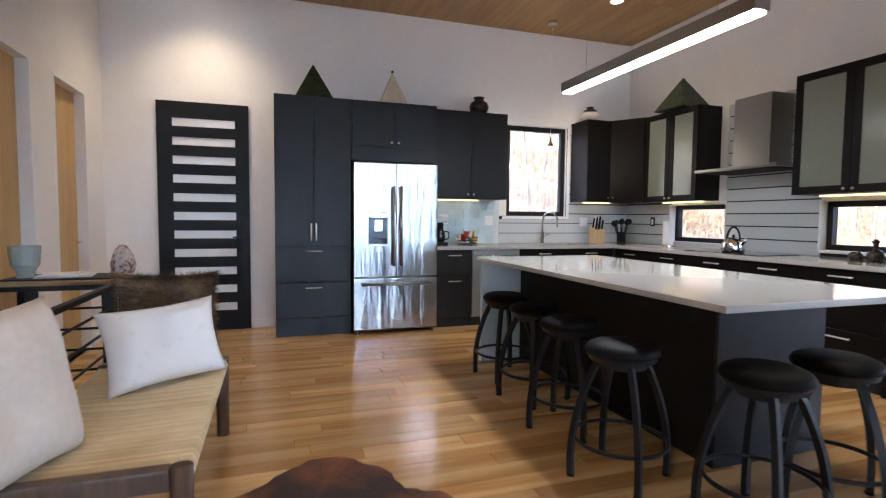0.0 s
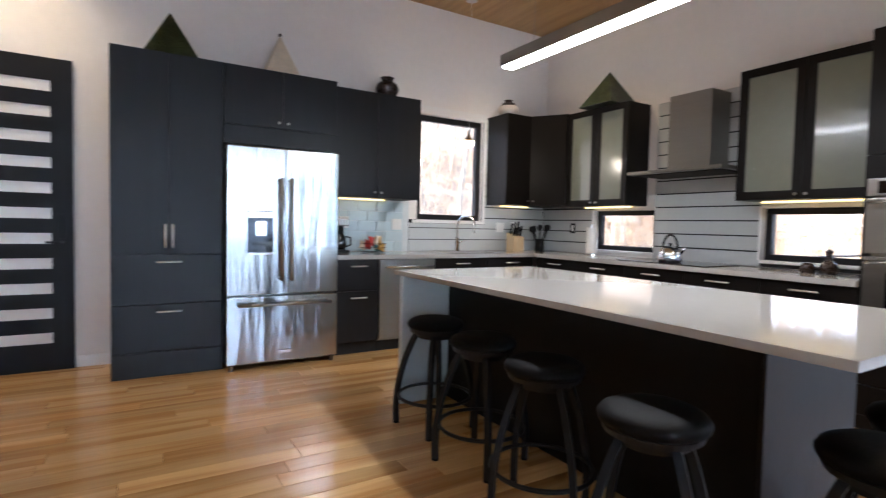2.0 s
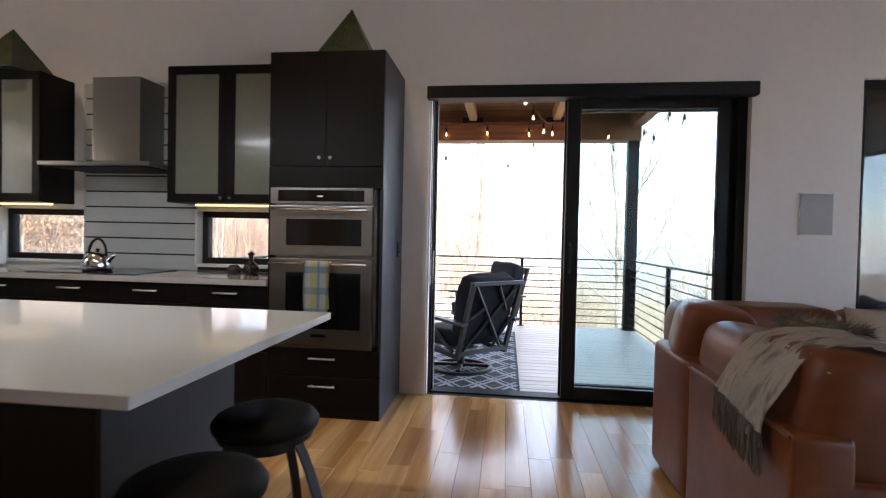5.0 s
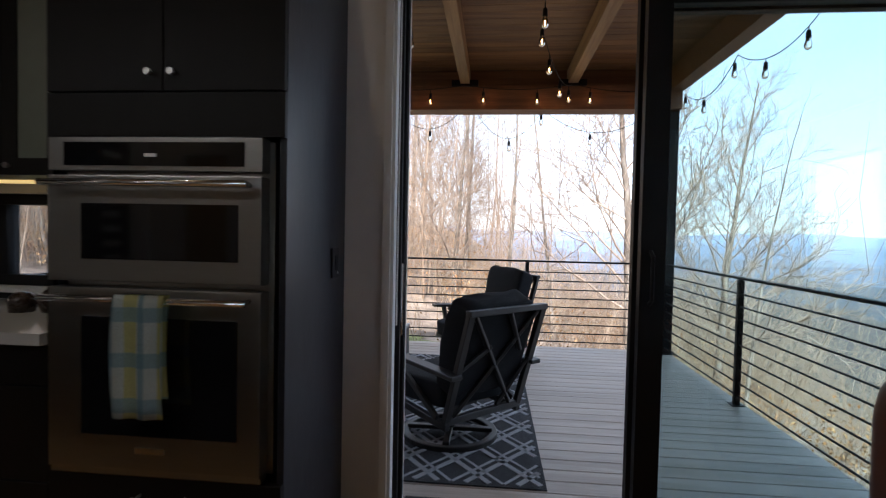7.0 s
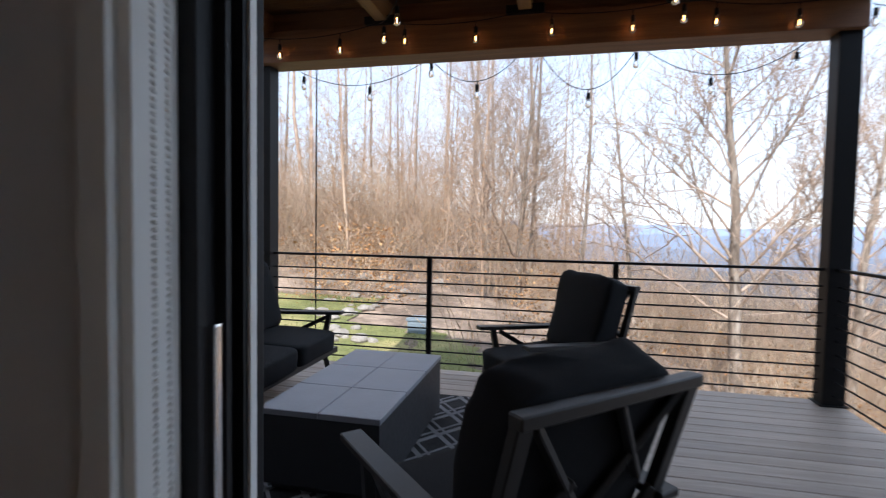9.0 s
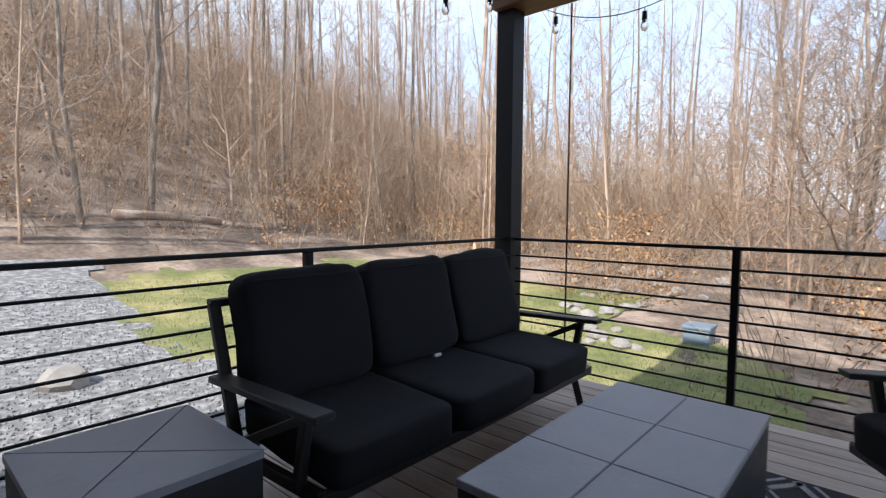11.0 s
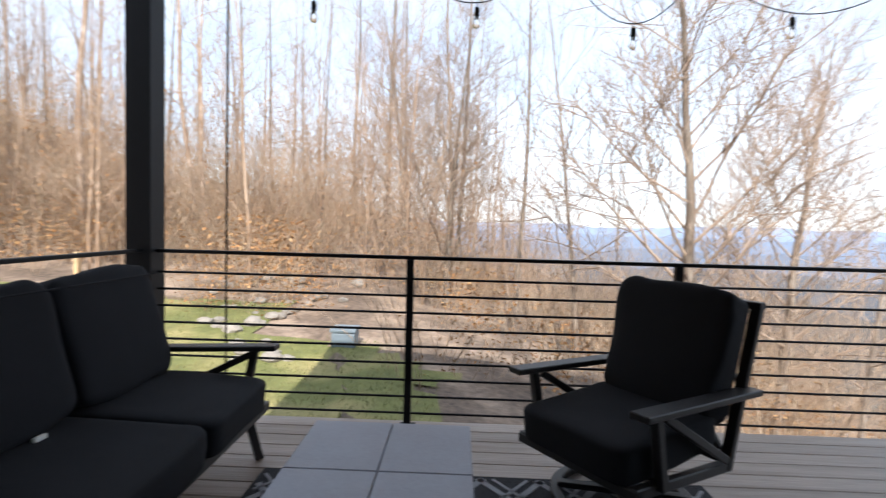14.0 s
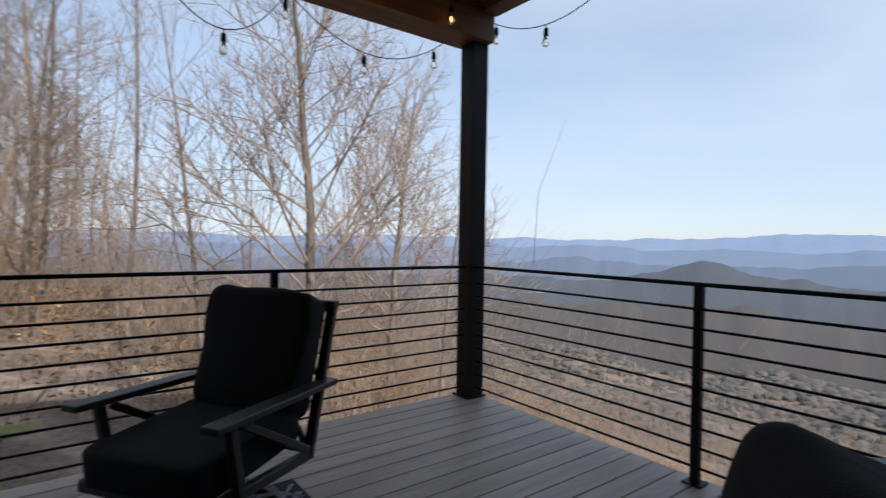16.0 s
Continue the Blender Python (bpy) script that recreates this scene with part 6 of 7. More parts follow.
def sheet(name, mat, label, category, inside, x0, x1, y0, y1, step, lift):
    """A patch of ground cover that follows the slope, with a ragged outline."""
    bm = bmesh.new()
    vs = {}
    nx, ny = int((x1 - x0) / step), int((y1 - y0) / step)
    for i in range(nx):
        for j in range(ny):
            cx, cy = x0 + (i + 0.5) * step, y0 + (j + 0.5) * step
            if inside(cx + noise.noise(Vector((cx, cy, 1)) * 0.7) * 0.7, cy + noise.noise(Vector((cx, cy, 7)) * 0.7) * 0.7):
                q = []
                for a, b in ((i, j), (i + 1, j), (i + 1, j + 1), (i, j + 1)):
                    if (a, b) not in vs:
                        X, Y = x0 + a * step, y0 + b * step
                        X += noise.noise(Vector((X, Y, 3)) * 2) * step * 0.4
                        Y += noise.noise(Vector((X, Y, 4)) * 2) * step * 0.4
                        vs[a, b] = bm.verts.new((X, Y, height(X, Y) + lift))
                    q.append(vs[a, b])
                bm.faces.new(q)
    return structure(name, bm, mat, label, category, smooth=True)


def lawn_in(x, y):
    edge = 2.6 + 0.24 * (x - 10)
    return (8.3 < x < 17.0 and edge < y < 15.5 + 0.1 * (x - 8) and y < 14.5 and not (x > 14.5 and y < 6.2)) or (8.3 < x < 13 and 2.7 < y < 8)


def drive_in(x, y):
    return x < 8.3 + 0.02 * (y - 8) and 4.8 < y < 15.8 - 0.1 * (8 - x) * 0 and x > -25


RINGS, SPOKES = 170, 260
bm = bmesh.new()
prev = None
centre = (8.0, 4.0)
for i in range(RINGS):
    r = 0.8 * (4700 / 0.8) ** (i / (RINGS - 1))
    row = []
    for j in range(SPOKES):
        a = 2 * math.pi * j / SPOKES
        x, y = centre[0] + r * math.cos(a), centre[1] + r * math.sin(a)
        row.append(bm.verts.new((x, y, height(x, y))))
    if prev:
        for j in range(SPOKES):
            bm.faces.new((prev[j], row[j], row[(j + 1) % SPOKES], prev[(j + 1) % SPOKES]))
    else:
        bm.faces.new(row)
    prev = row
structure("ground", bm, M_GROUND, "leaf-littered brown hillside falling into a wide valley", "ground", smooth=True)
sheet("lawn", M_LAWN, "short winter lawn beside the deck, green and straw", "lawn", lawn_in, 8, 18, 2, 16.5, 0.35, 0.03)
sheet("gravel_drive", M_GRAVEL, "grey gravel drive beside the deck", "drive", drive_in, -20, 9, 4.6, 16, 0.4, 0.035)
sheet("bare_soil", M_CLAYSOIL, "bare orange clay cut into the slope", "soil", lambda x, y: ((x - 4.5) / 3.4) ** 2 + ((y - 20.5) / 2.2) ** 2 < 1, 0, 10, 17, 24, 0.35, 0.04)


# distant ridges; haze is painted in as glow, bluer and brighter with distance
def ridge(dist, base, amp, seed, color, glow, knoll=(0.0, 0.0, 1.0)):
    m = bpy.data.materials.new("painted_haze_ridge")
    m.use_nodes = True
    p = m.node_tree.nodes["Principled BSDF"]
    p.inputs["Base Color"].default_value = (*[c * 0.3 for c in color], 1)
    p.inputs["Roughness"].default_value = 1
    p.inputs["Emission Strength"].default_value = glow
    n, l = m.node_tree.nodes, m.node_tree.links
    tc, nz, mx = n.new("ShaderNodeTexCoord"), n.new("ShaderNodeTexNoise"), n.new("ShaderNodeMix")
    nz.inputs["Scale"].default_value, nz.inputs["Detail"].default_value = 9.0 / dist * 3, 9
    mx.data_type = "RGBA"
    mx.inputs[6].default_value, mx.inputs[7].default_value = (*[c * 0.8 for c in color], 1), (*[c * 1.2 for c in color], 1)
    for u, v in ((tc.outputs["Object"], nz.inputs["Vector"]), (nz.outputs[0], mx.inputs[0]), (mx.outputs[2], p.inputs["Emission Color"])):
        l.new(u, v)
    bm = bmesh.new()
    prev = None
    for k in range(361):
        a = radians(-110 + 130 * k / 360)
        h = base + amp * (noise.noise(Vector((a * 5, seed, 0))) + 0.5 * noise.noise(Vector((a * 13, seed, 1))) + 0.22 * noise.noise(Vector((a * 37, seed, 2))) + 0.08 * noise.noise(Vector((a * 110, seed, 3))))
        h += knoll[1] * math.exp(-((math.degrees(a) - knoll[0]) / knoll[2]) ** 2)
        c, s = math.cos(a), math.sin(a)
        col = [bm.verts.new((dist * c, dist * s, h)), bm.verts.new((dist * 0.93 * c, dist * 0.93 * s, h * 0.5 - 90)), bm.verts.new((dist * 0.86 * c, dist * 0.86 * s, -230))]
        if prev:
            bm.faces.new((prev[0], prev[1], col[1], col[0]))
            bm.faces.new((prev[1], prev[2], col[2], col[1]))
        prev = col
    structure("backdrop_ridge", bm, m, "distant mountain ridge beyond the valley with blue haze painted in", "mountain", smooth=True)


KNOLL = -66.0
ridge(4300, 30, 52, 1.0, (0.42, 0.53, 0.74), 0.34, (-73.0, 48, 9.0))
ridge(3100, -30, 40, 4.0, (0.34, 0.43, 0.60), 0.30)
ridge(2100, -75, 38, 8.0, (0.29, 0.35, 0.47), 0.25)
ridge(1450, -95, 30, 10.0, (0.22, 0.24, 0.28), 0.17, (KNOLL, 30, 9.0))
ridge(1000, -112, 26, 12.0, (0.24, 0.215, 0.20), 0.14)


# ---- bare trees ----
def grow(seed, H, r0, first, prim, sec, ter, spread, sides=(6, 4, 3, 3)):
    """Tapered tubes for a trunk and its limbs: returns (trunk, crown) as (points, faces) arrays."""
    rnd = random.Random(seed)
    groups = {0: ([], []), 1: ([], [])}

    def add(g, pts, ra, rb, seg):
        V, Fc = groups[g]
        start = len(V)
        a = None
        for i, p in enumerate(pts):
            d = (pts[min(i + 1, len(pts) - 1)] - pts[max(i - 1, 0)]).normalized()
            a = d.orthogonal().normalized() if a is None else (a - d * a.dot(d)).normalized()
            b = d.cross(a)
            r = ra + (rb - ra) * i / (len(pts) - 1)
            for k in range(seg):
                t = 2 * math.pi * k / seg
                V.append(tuple(p + (a * math.cos(t) + b * math.sin(t)) * r))
        for i in range(len(pts) - 1):
            for k in range(seg):
                u, w = start + i * seg + k, start + i * seg + (k + 1) % seg
                Fc.append((u, w, w + seg, u + seg))

    def limb(p, d, L, r, level, n):
        pts = [p.copy()]
        step = L / n
        for _ in range(n):
            d = (d + Vector((rnd.gauss(0, 0.13), rnd.gauss(0, 0.13), rnd.gauss(0.05, 0.10)))).normalized()
            p = p + d * step
            pts.append(p.copy())
        add(1, pts, r, r * 0.3, sides[level])
        if level < 3:
            count = (sec, ter)[level - 1]
            for k in range(count):
                u = 0.25 + 0.75 * (k + rnd.random()) / count
                i = min(n - 1, int(u * n))
                base = pts[i].lerp(pts[i + 1], u * n - i)
                ax = (pts[i + 1] - pts[i]).normalized()
                side = Vector((rnd.gauss(0, 1), rnd.gauss(0, 1), rnd.gauss(0.25, 0.8)))
                nd = (ax * 0.75 + (side - ax * side.dot(ax)).normalized() * 0.7).normalized()
                limb(base, nd, L * rnd.uniform(0.40, 0.70) * (1.1 - 0.5 * u), r * 0.5, level + 1, 4 if level == 1 else 2)
    pts, p, d = [], Vector((0, 0, -0.4)), Vector((rnd.gauss(0, 0.04), rnd.gauss(0, 0.04), 1)).normalized()
    n = 12
    for i in range(n + 1):
        pts.append(p.copy())
        d = (d + Vector((rnd.gauss(0, 0.035), rnd.gauss(0, 0.035), 0.06))).normalized()
        p = p + d * H / n
    add(0, pts, r0, r0 * 0.10, sides[0])
    for k in range(prim):
        u = first + (0.97 - first) * (k + rnd.random()) / prim
        i = min(n - 1, int(u * n))
        base = pts[i].lerp(pts[i + 1], u * n - i)
        az = k * 2.4 + rnd.uniform(-0.5, 0.5)
        el = radians(rnd.uniform(18, 45) + 25 * u)
        d = Vector((math.cos(az) * math.cos(el), math.sin(az) * math.cos(el), math.sin(el)))
        L = H * spread * (1.15 - 0.85 * u) * rnd.uniform(0.7, 1.15)
        limb(base, d, L, max(0.010, r0 * (1 - u) * 0.26 + 0.006), 1, 6)
    return groups


def mesh_of(name, VF, mat):
    me = bpy.data.meshes.new(name)
    me.from_pydata(VF[0], [], VF[1])
    me.polygons.foreach_set("use_smooth", [True] * len(me.polygons))
    me.materials.append(mat)
    return me


def tree_thing(name, data, loc, rz, sc, label):
    t = thing(name, (0, 0, 0), label, "tree", "bare trees")
    for nm, me in data:
        ob = new(nm, me)
        ob.parent = t
    t.matrix_world = pose(*loc, 0, 0, rz) @ Matrix.Scale(sc, 4)
    return t


kinds = []
for k, (H, r0, fst, prim, sec, ter, spr) in enumerate(((14, 0.105, 0.22, 17, 6, 4, 0.32), (17, 0.12, 0.35, 15, 6, 4, 0.26), (11, 0.08, 0.18, 16, 6, 4, 0.34), (19, 0.11, 0.45, 13, 6, 4, 0.20))):
    g = grow(20 + k, H, r0, fst, prim, sec, ter, spr)
    kinds.append((g, (("trunk", mesh_of("trunk", g[0], M_BARK)), ("crown", mesh_of("crown", g[1], M_TWIG)))))
wide = grow(77, 9.8, 0.135, 0.20, 38, 11, 9, 0.37)
wide_data = (("trunk", mesh_of("trunk", wide[0], M_BARK)), ("crown", mesh_of("crown", wide[1], M_TWIG)))


def put_tree(x, y, data, rz, sc, label="bare grey hardwood tree on the leaf-littered slope"):
    return tree_thing("tree", data, (x, y, height(x, y)), rz, sc, label)


put_tree(14.9, -1.75, wide_data, 40, 1.0, "spreading bare tree with many fine branches beyond the railing")
put_tree(17.5, 1.2, kinds[0][1], 10, 0.72), put_tree(16.8, -0.2, kinds[2][1], 120, 0.8), put_tree(20.5, 2.6, kinds[1][1], 200, 0.75), put_tree(13.4, -3.6, kinds[2][1], 300, 0.62)
for x, y, rz, sc in ((19.2, 2.8, 150, 0.8), (16.6, -4.4, 205, 0.92), (25.0, 4.5, 20, 1.0)):
    put_tree(x, y, wide_data, rz, sc, "spreading bare tree with many fine branches below the deck")
rnd = random.Random(12)
placed = []


def free(x, y, gap):
    return all((x - a) ** 2 + (y - b) ** 2 > gap * gap for a, b in placed)


def wooded(x, y):
    if lawn_in(x, y) or drive_in(x, y) or (-8 < x < 10.5 and -8 < y < 16.2):
        return False
    if 8 < x < 18.5 and 2 < y < 16:
        return False
    return True


tries = 0
while len(placed) < 72 and tries < 6000:
    tries += 1
    a, r = radians(rnd.uniform(-62, 118)), rnd.uniform(9, 40)
    x, y = 7 + r * math.cos(a), 3 + r * math.sin(a)
    if wooded(x, y) and free(x, y, 2.0) and a > radians(-20) and not (a < radians(36) and rnd.random() < 0.6) and not (12 < x < 22 and -6 < y < 1):
        placed.append((x, y))
        k = rnd.randrange(4)
        low = 0.62 if y < 2 else 0.95
        put_tree(x, y, kinds[k][1], rnd.uniform(0, 360), low * rnd.uniform(0.75, 1.15))


def bake(name, sources, spots, mat, label, category):
    """Many copies of a few shapes joined into one mesh."""
    Vs, Fs, base = [], [], 0
    arr = [(np.array(v, dtype=np.float32), np.array(f, dtype=np.int64)) for v, f in sources]
    for x, y, rz, sc, k in spots:
        v, f = arr[k % len(arr)]
        c, s = math.cos(rz), math.sin(rz)
        w = np.empty_like(v)
        w[:, 0] = (v[:, 0] * c - v[:, 1] * s) * sc + x
        w[:, 1] = (v[:, 0] * s + v[:, 1] * c) * sc + y
        w[:, 2] = v[:, 2] * sc + height(x, y)
        Vs.append(w)
        Fs.append(f + base)
        base += len(v)
    V, Fa = np.concatenate(Vs), np.concatenate(Fs)
    me = bpy.data.meshes.new(name)
    me.vertices.add(len(V))
    me.vertices.foreach_set("co", V.ravel())
    n = Fa.shape[1]
    me.loops.add(Fa.size)
    me.loops.foreach_set("vertex_index", Fa.ravel().astype(np.int32))
    me.polygons.add(len(Fa))
    me.polygons.foreach_set("loop_start", np.arange(0, Fa.size, n, dtype=np.int32))
    me.update(calc_edges=True)
    me.validate()
    me.materials.append(mat)
    return tagged(new(name, me), label, category, kind="stuff")


# far woods: lighter trees
far_src = []
for k in range(5):
    g = grow(50 + k, 14 + 2 * k, 0.12, 0.22 + 0.06 * k, 16, 4, 0, 0.30, sides=(5, 3, 3, 3))
    v = g[0][0] + g[1][0]
    f = g[0][1] + [tuple(i + len(g[0][0]) for i in q) for q in g[1][1]]
    far_src.append((v, f))
spots = []
tries = 0
while len(spots) < 230 and tries < 9000:
    tries += 1
    a, r = radians(rnd.uniform(-35, 125)), 20 + 62 * rnd.random() ** 1.1
    x, y = 7 + r * math.cos(a), 3 + r * math.sin(a)
    if wooded(x, y) and not (a < radians(-16) and rnd.random() < 0.85) and not (a < radians(32) and rnd.random() < 0.62):
        spots.append((x, y, rnd.uniform(0, 6.3), rnd.uniform(0.7, 1.2) * (0.65 if y < 0 else 1.0), rnd.randrange(5)))
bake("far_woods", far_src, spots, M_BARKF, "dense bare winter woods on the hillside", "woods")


low_src = []
for k in range(4):
    g = grow(90 + k, 8 + 1.5 * k, 0.055, 0.25, 9, 2, 0, 0.22, sides=(4, 3, 3, 3))
    low_src.append((g[0][0] + g[1][0], g[0][1] + [tuple(i + len(g[0][0]) for i in q) for q in g[1][1]]))
spots = []
while len(spots) < 300:
    a, r = radians(rnd.uniform(-100, 6)), 13 + 130 * rnd.random() ** 1.5
    spots.append((8 + r * math.cos(a), r * math.sin(a) - 1.5, rnd.uniform(0, 6.3), rnd.uniform(0.45, 0.85) * (0.40 if r < 32 else 0.85), rnd.randrange(4)))
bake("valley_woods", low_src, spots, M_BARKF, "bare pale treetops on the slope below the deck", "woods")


V, Fc = [], []
for k in range(15000):
    a, r = radians(rnd.uniform(-110, -8)), 110 + 900 * rnd.random() ** 1.6
    x, y = 8 + r * math.cos(a), r * math.sin(a)
    z = height(x, y) - 0.8
    w, h, b = rnd.uniform(1.5, 3.2) * (1 + r / 300), rnd.uniform(1.6, 3.4) * (1 + r / 900), rnd.uniform(0, 6.3)
    s = len(V)
    for f, g in ((1.0, 0.0), (0.85, 0.55)):
        for q in range(5):
            u = w * f * rnd.uniform(0.75, 1.2)
            V.append((x + math.cos(b + 1.257 * q) * u, y + math.sin(b + 1.257 * q) * u, z + h * g * rnd.uniform(0.8, 1.2)))
    V.append((x + rnd.gauss(0, 0.3), y + rnd.gauss(0, 0.3), z + h))
    for q in range(5):
        e = (q + 1) % 5
        Fc += [(s + q, s + e, s + 5 + e, s + 5 + q), (s + 5 + q, s + 5 + e, s + 10)]
me = mesh_of("valley_canopy", (V, Fc), M_CANOPY)
tagged(new("valley_canopy", me), "far bare forest canopy covering the valley sides", "woods", kind="stuff")


# twiggy young trees that fill the wood's edge
thick_src = []
for k in range(4):
    g = grow(130 + k, 6.0 + 1.3 * k, 0.05, 0.12, 20, 5, 3, 0.36, sides=(4, 3, 3, 3))
    thick_src.append((g[0][0] + g[1][0], g[0][1] + [tuple(i + len(g[0][0]) for i in q) for q in g[1][1]]))
spots = []
rnt = random.Random(71)
while len(spots) < 112:
    a, r = radians(rnt.uniform(-14, 66) if len(spots) < 88 else rnt.uniform(60, 112)), 11 + 24 * rnt.random()
    x, y = 7 + r * math.cos(a), 3 + r * math.sin(a)
    if wooded(x, y) and not (12 < x < 17 and -5 < y < 1.0) and not (y < -1.5 and rnt.random() < 0.7):
        spots.append((x, y, rnt.uniform(0, 6.3), rnt.uniform(0.65, 1.1) * (0.8 if y < 1 else 1.0), rnt.randrange(4)))
bake("thicket", thick_src, spots, M_THICK, "thicket of twiggy young bare trees at the edge of the wood", "thicket")
haze_spots = list(spots)


# undergrowth: arching dry stems
def shrub(seed, n, H, thick=0.008):
    rnd = random.Random(seed)
    V, Fc = [], []

    def stem(p, d, L, r, n):
        start = len(V)
        for i in range(n + 1):
            for k in range(3):
                t = 2.094 * k
                V.append((p.x + math.cos(t) * r * (1 - 0.8 * i / n), p.y + math.sin(t) * r * (1 - 0.8 * i / n), p.z))
            if i < n:
                d = (d + Vector((rnd.gauss(0, 0.14), rnd.gauss(0, 0.14), -0.10))).normalized()
                p = p + d * L / n
                if n > 2 and rnd.random() < 0.75:
                    kids.append((p.copy(), (d + Vector((rnd.gauss(0, 0.6), rnd.gauss(0, 0.6), 0.2))).normalized(), L * 0.45))
        for i in range(n):
            for k in range(3):
                u, w = start + i * 3 + k, start + i * 3 + (k + 1) % 3
                Fc.append((u, w, w + 3, u + 3))
    for _ in range(n):
        kids = []
        a, q = rnd.uniform(0, 6.28), rnd.random() ** 0.5
        d = Vector((math.cos(a) * 0.6 * q, math.sin(a) * 0.6 * q, 1)).normalized()
        stem(Vector((math.cos(a) * q * 0.7, math.sin(a) * q * 0.7, -0.1)), d, H * rnd.uniform(0.5, 1.1), thick, 4)
        for p, d, L in list(kids):
            stem(p, d, L, thick * 0.5, 2)
    return V, Fc


shrubs = [shrub(200 + k, 11, 1.6 + 0.7 * k) for k in range(5)]
spots = []
tries = 0
while len(spots) < 950 and tries < 16000:
    tries += 1
    a, r = radians(rnd.uniform(-95, 118) if rnd.random() < 0.35 else rnd.uniform(15, 112)), 6 + 42 * rnd.random()
    x, y = 7 + r * math.cos(a), 3 + r * math.sin(a)
    if (wooded(x, y) or (x > 12.5 and 1.8 < y < 3.4) or (x > 16 and y < 9)) and not (x < 10 and y > -2 and y < 16.5) and not (x < 12.5 and -8 < y < 3):
        spots.append((x, y, rnd.uniform(0, 6.3), rnd.uniform(0.6, 1.25), rnd.randrange(5)))
bake("undergrowth", shrubs, spots, M_BRUSH, "tangled dry brush and saplings under the trees", "brush")
hill_src = [shrub(240 + k, 8, 3.0 + 0.8 * k, 0.013) for k in range(4)]
hill_spots = []
while len(hill_spots) < 950:
    a, r = radians(rnd.uniform(8, 116)), 15 + 72 * rnd.random()
    x, y = 7 + r * math.cos(a), 3 + r * math.sin(a)
    if wooded(x, y):
        hill_spots.append((x, y, rnd.uniform(0, 6.3), rnd.uniform(0.6, 1.15) * (0.8 + r / 60), rnd.randrange(4)))
while len(hill_spots) < 1200:
    a, r = radians(rnd.uniform(12, 62)), 17 + 22 * rnd.random()
    x, y = 7 + r * math.cos(a), 3 + r * math.sin(a)
    if wooded(x, y):
        hill_spots.append((x, y, rnd.uniform(0, 6.3), rnd.uniform(0.8, 1.35), rnd.randrange(4)))
while len(hill_spots) < 1380:
    x, y = rnd.uniform(11, 26), rnd.uniform(-9, 5.5)
    if wooded(x, y) and not (x < 12.5 and y > -3) and not (x < 14.5 and y < -2.0) and not (x < 16.5 and y > 1.5):
        hill_spots.append((x, y, rnd.uniform(0, 6.3), rnd.uniform(0.35, 0.75), rnd.randrange(4)))
while len(hill_spots) < 1540:
    x, y = rnd.uniform(14, 30), rnd.uniform(-14, 4)
    if wooded(x, y) and y > 3.2 - 0.8 * (x - 5.6) and not (x < 17.5 and y > 0):
        hill_spots.append((x, y, rnd.uniform(0, 6.3), max(0.5, min(1.15, (0.4 - height(x, y)) / 4.2)) * rnd.uniform(0.8, 1.15), rnd.randrange(4)))
while len(hill_spots) < 1860:
    a, r = radians(rnd.uniform(-100, -5)), 26 + 110 * rnd.random() ** 1.3
    hill_spots.append((8 + r * math.cos(a), r * math.sin(a) - 2, rnd.uniform(0, 6.3), rnd.uniform(0.8, 1.4) * (0.7 + r / 70), rnd.randrange(4)))
bake("hill_brush", hill_src, hill_spots, M_BRUSH, "tall tangled saplings and brush covering the hillside", "brush")
# dead leaves still hanging in the brush
leafs = []
for k in range(3):
    rn = random.Random(300 + k)
    V, Fc = [], []
    for j in range(160):
        p = Vector((rn.gauss(0, 0.55), rn.gauss(0, 0.55), rn.uniform(0.1, 1.6)))
        a = Vector((rn.gauss(0, 1), rn.gauss(0, 1), rn.gauss(0, 1))).normalized() * 0.05
        b = a.orthogonal().normalized() * 0.03
        s = len(V)
        V += [tuple(p - a), tuple(p + b), tuple(p + a), tuple(p - b)]
        Fc.append((s, s + 1, s + 2, s + 3))
    leafs.append((V, Fc))
bake("dead_leaves", leafs, [s for s in spots + hill_spots[950:1380] if rnd.random() < 0.4], M_LEAF, "orange-brown dead leaves clinging to the brush", "leaves")
high = []
for k in range(3):
    rn = random.Random(330 + k)
    V, Fc = [], []
    for j in range(260):
        p = Vector((rn.gauss(0, 1.0), rn.gauss(0, 1.0), rn.uniform(0.4, 5.2)))
        a = Vector((rn.gauss(0, 1), rn.gauss(0, 1), rn.gauss(0, 1))).normalized() * 0.034
        b = a.orthogonal().normalized() * 0.022
        s = len(V)
        V += [tuple(p - a), tuple(p + b), tuple(p + a), tuple(p - b)]
        Fc.append((s, s + 1, s + 2, s + 3))
    high.append((V, Fc))
bake("hanging_leaves", high, haze_spots + [q for q in hill_spots[950:1200] if rnd.random() < 0.3], M_LEAF, "brown leaves and buds hanging in the young trees", "leaves")
# grass blades over the lawn, loose stones on the drive
V, Fc = [], []
for k in range(26000):
    x, y = rnd.uniform(8.4, 17), rnd.uniform(2.4, 14)
    if lawn_in(x, y):
        z = height(x, y) + 0.02
        a, hh = rnd.uniform(0, 6.3), rnd.uniform(0.03, 0.08)
        dx, dy = math.cos(a) * 0.006, math.sin(a) * 0.006
        s = len(V)
        V += [(x - dx, y - dy, z), (x + dx, y + dy, z), (x + rnd.gauss(0, 0.02), y + rnd.gauss(0, 0.02), z + hh)]
        Fc.append((s, s + 1, s + 2))
tagged(new("grass", mesh_of("grass", (V, Fc), M_GRASS)), "short winter grass blades on the lawn", "grass", kind="stuff")
V, Fc = [], []
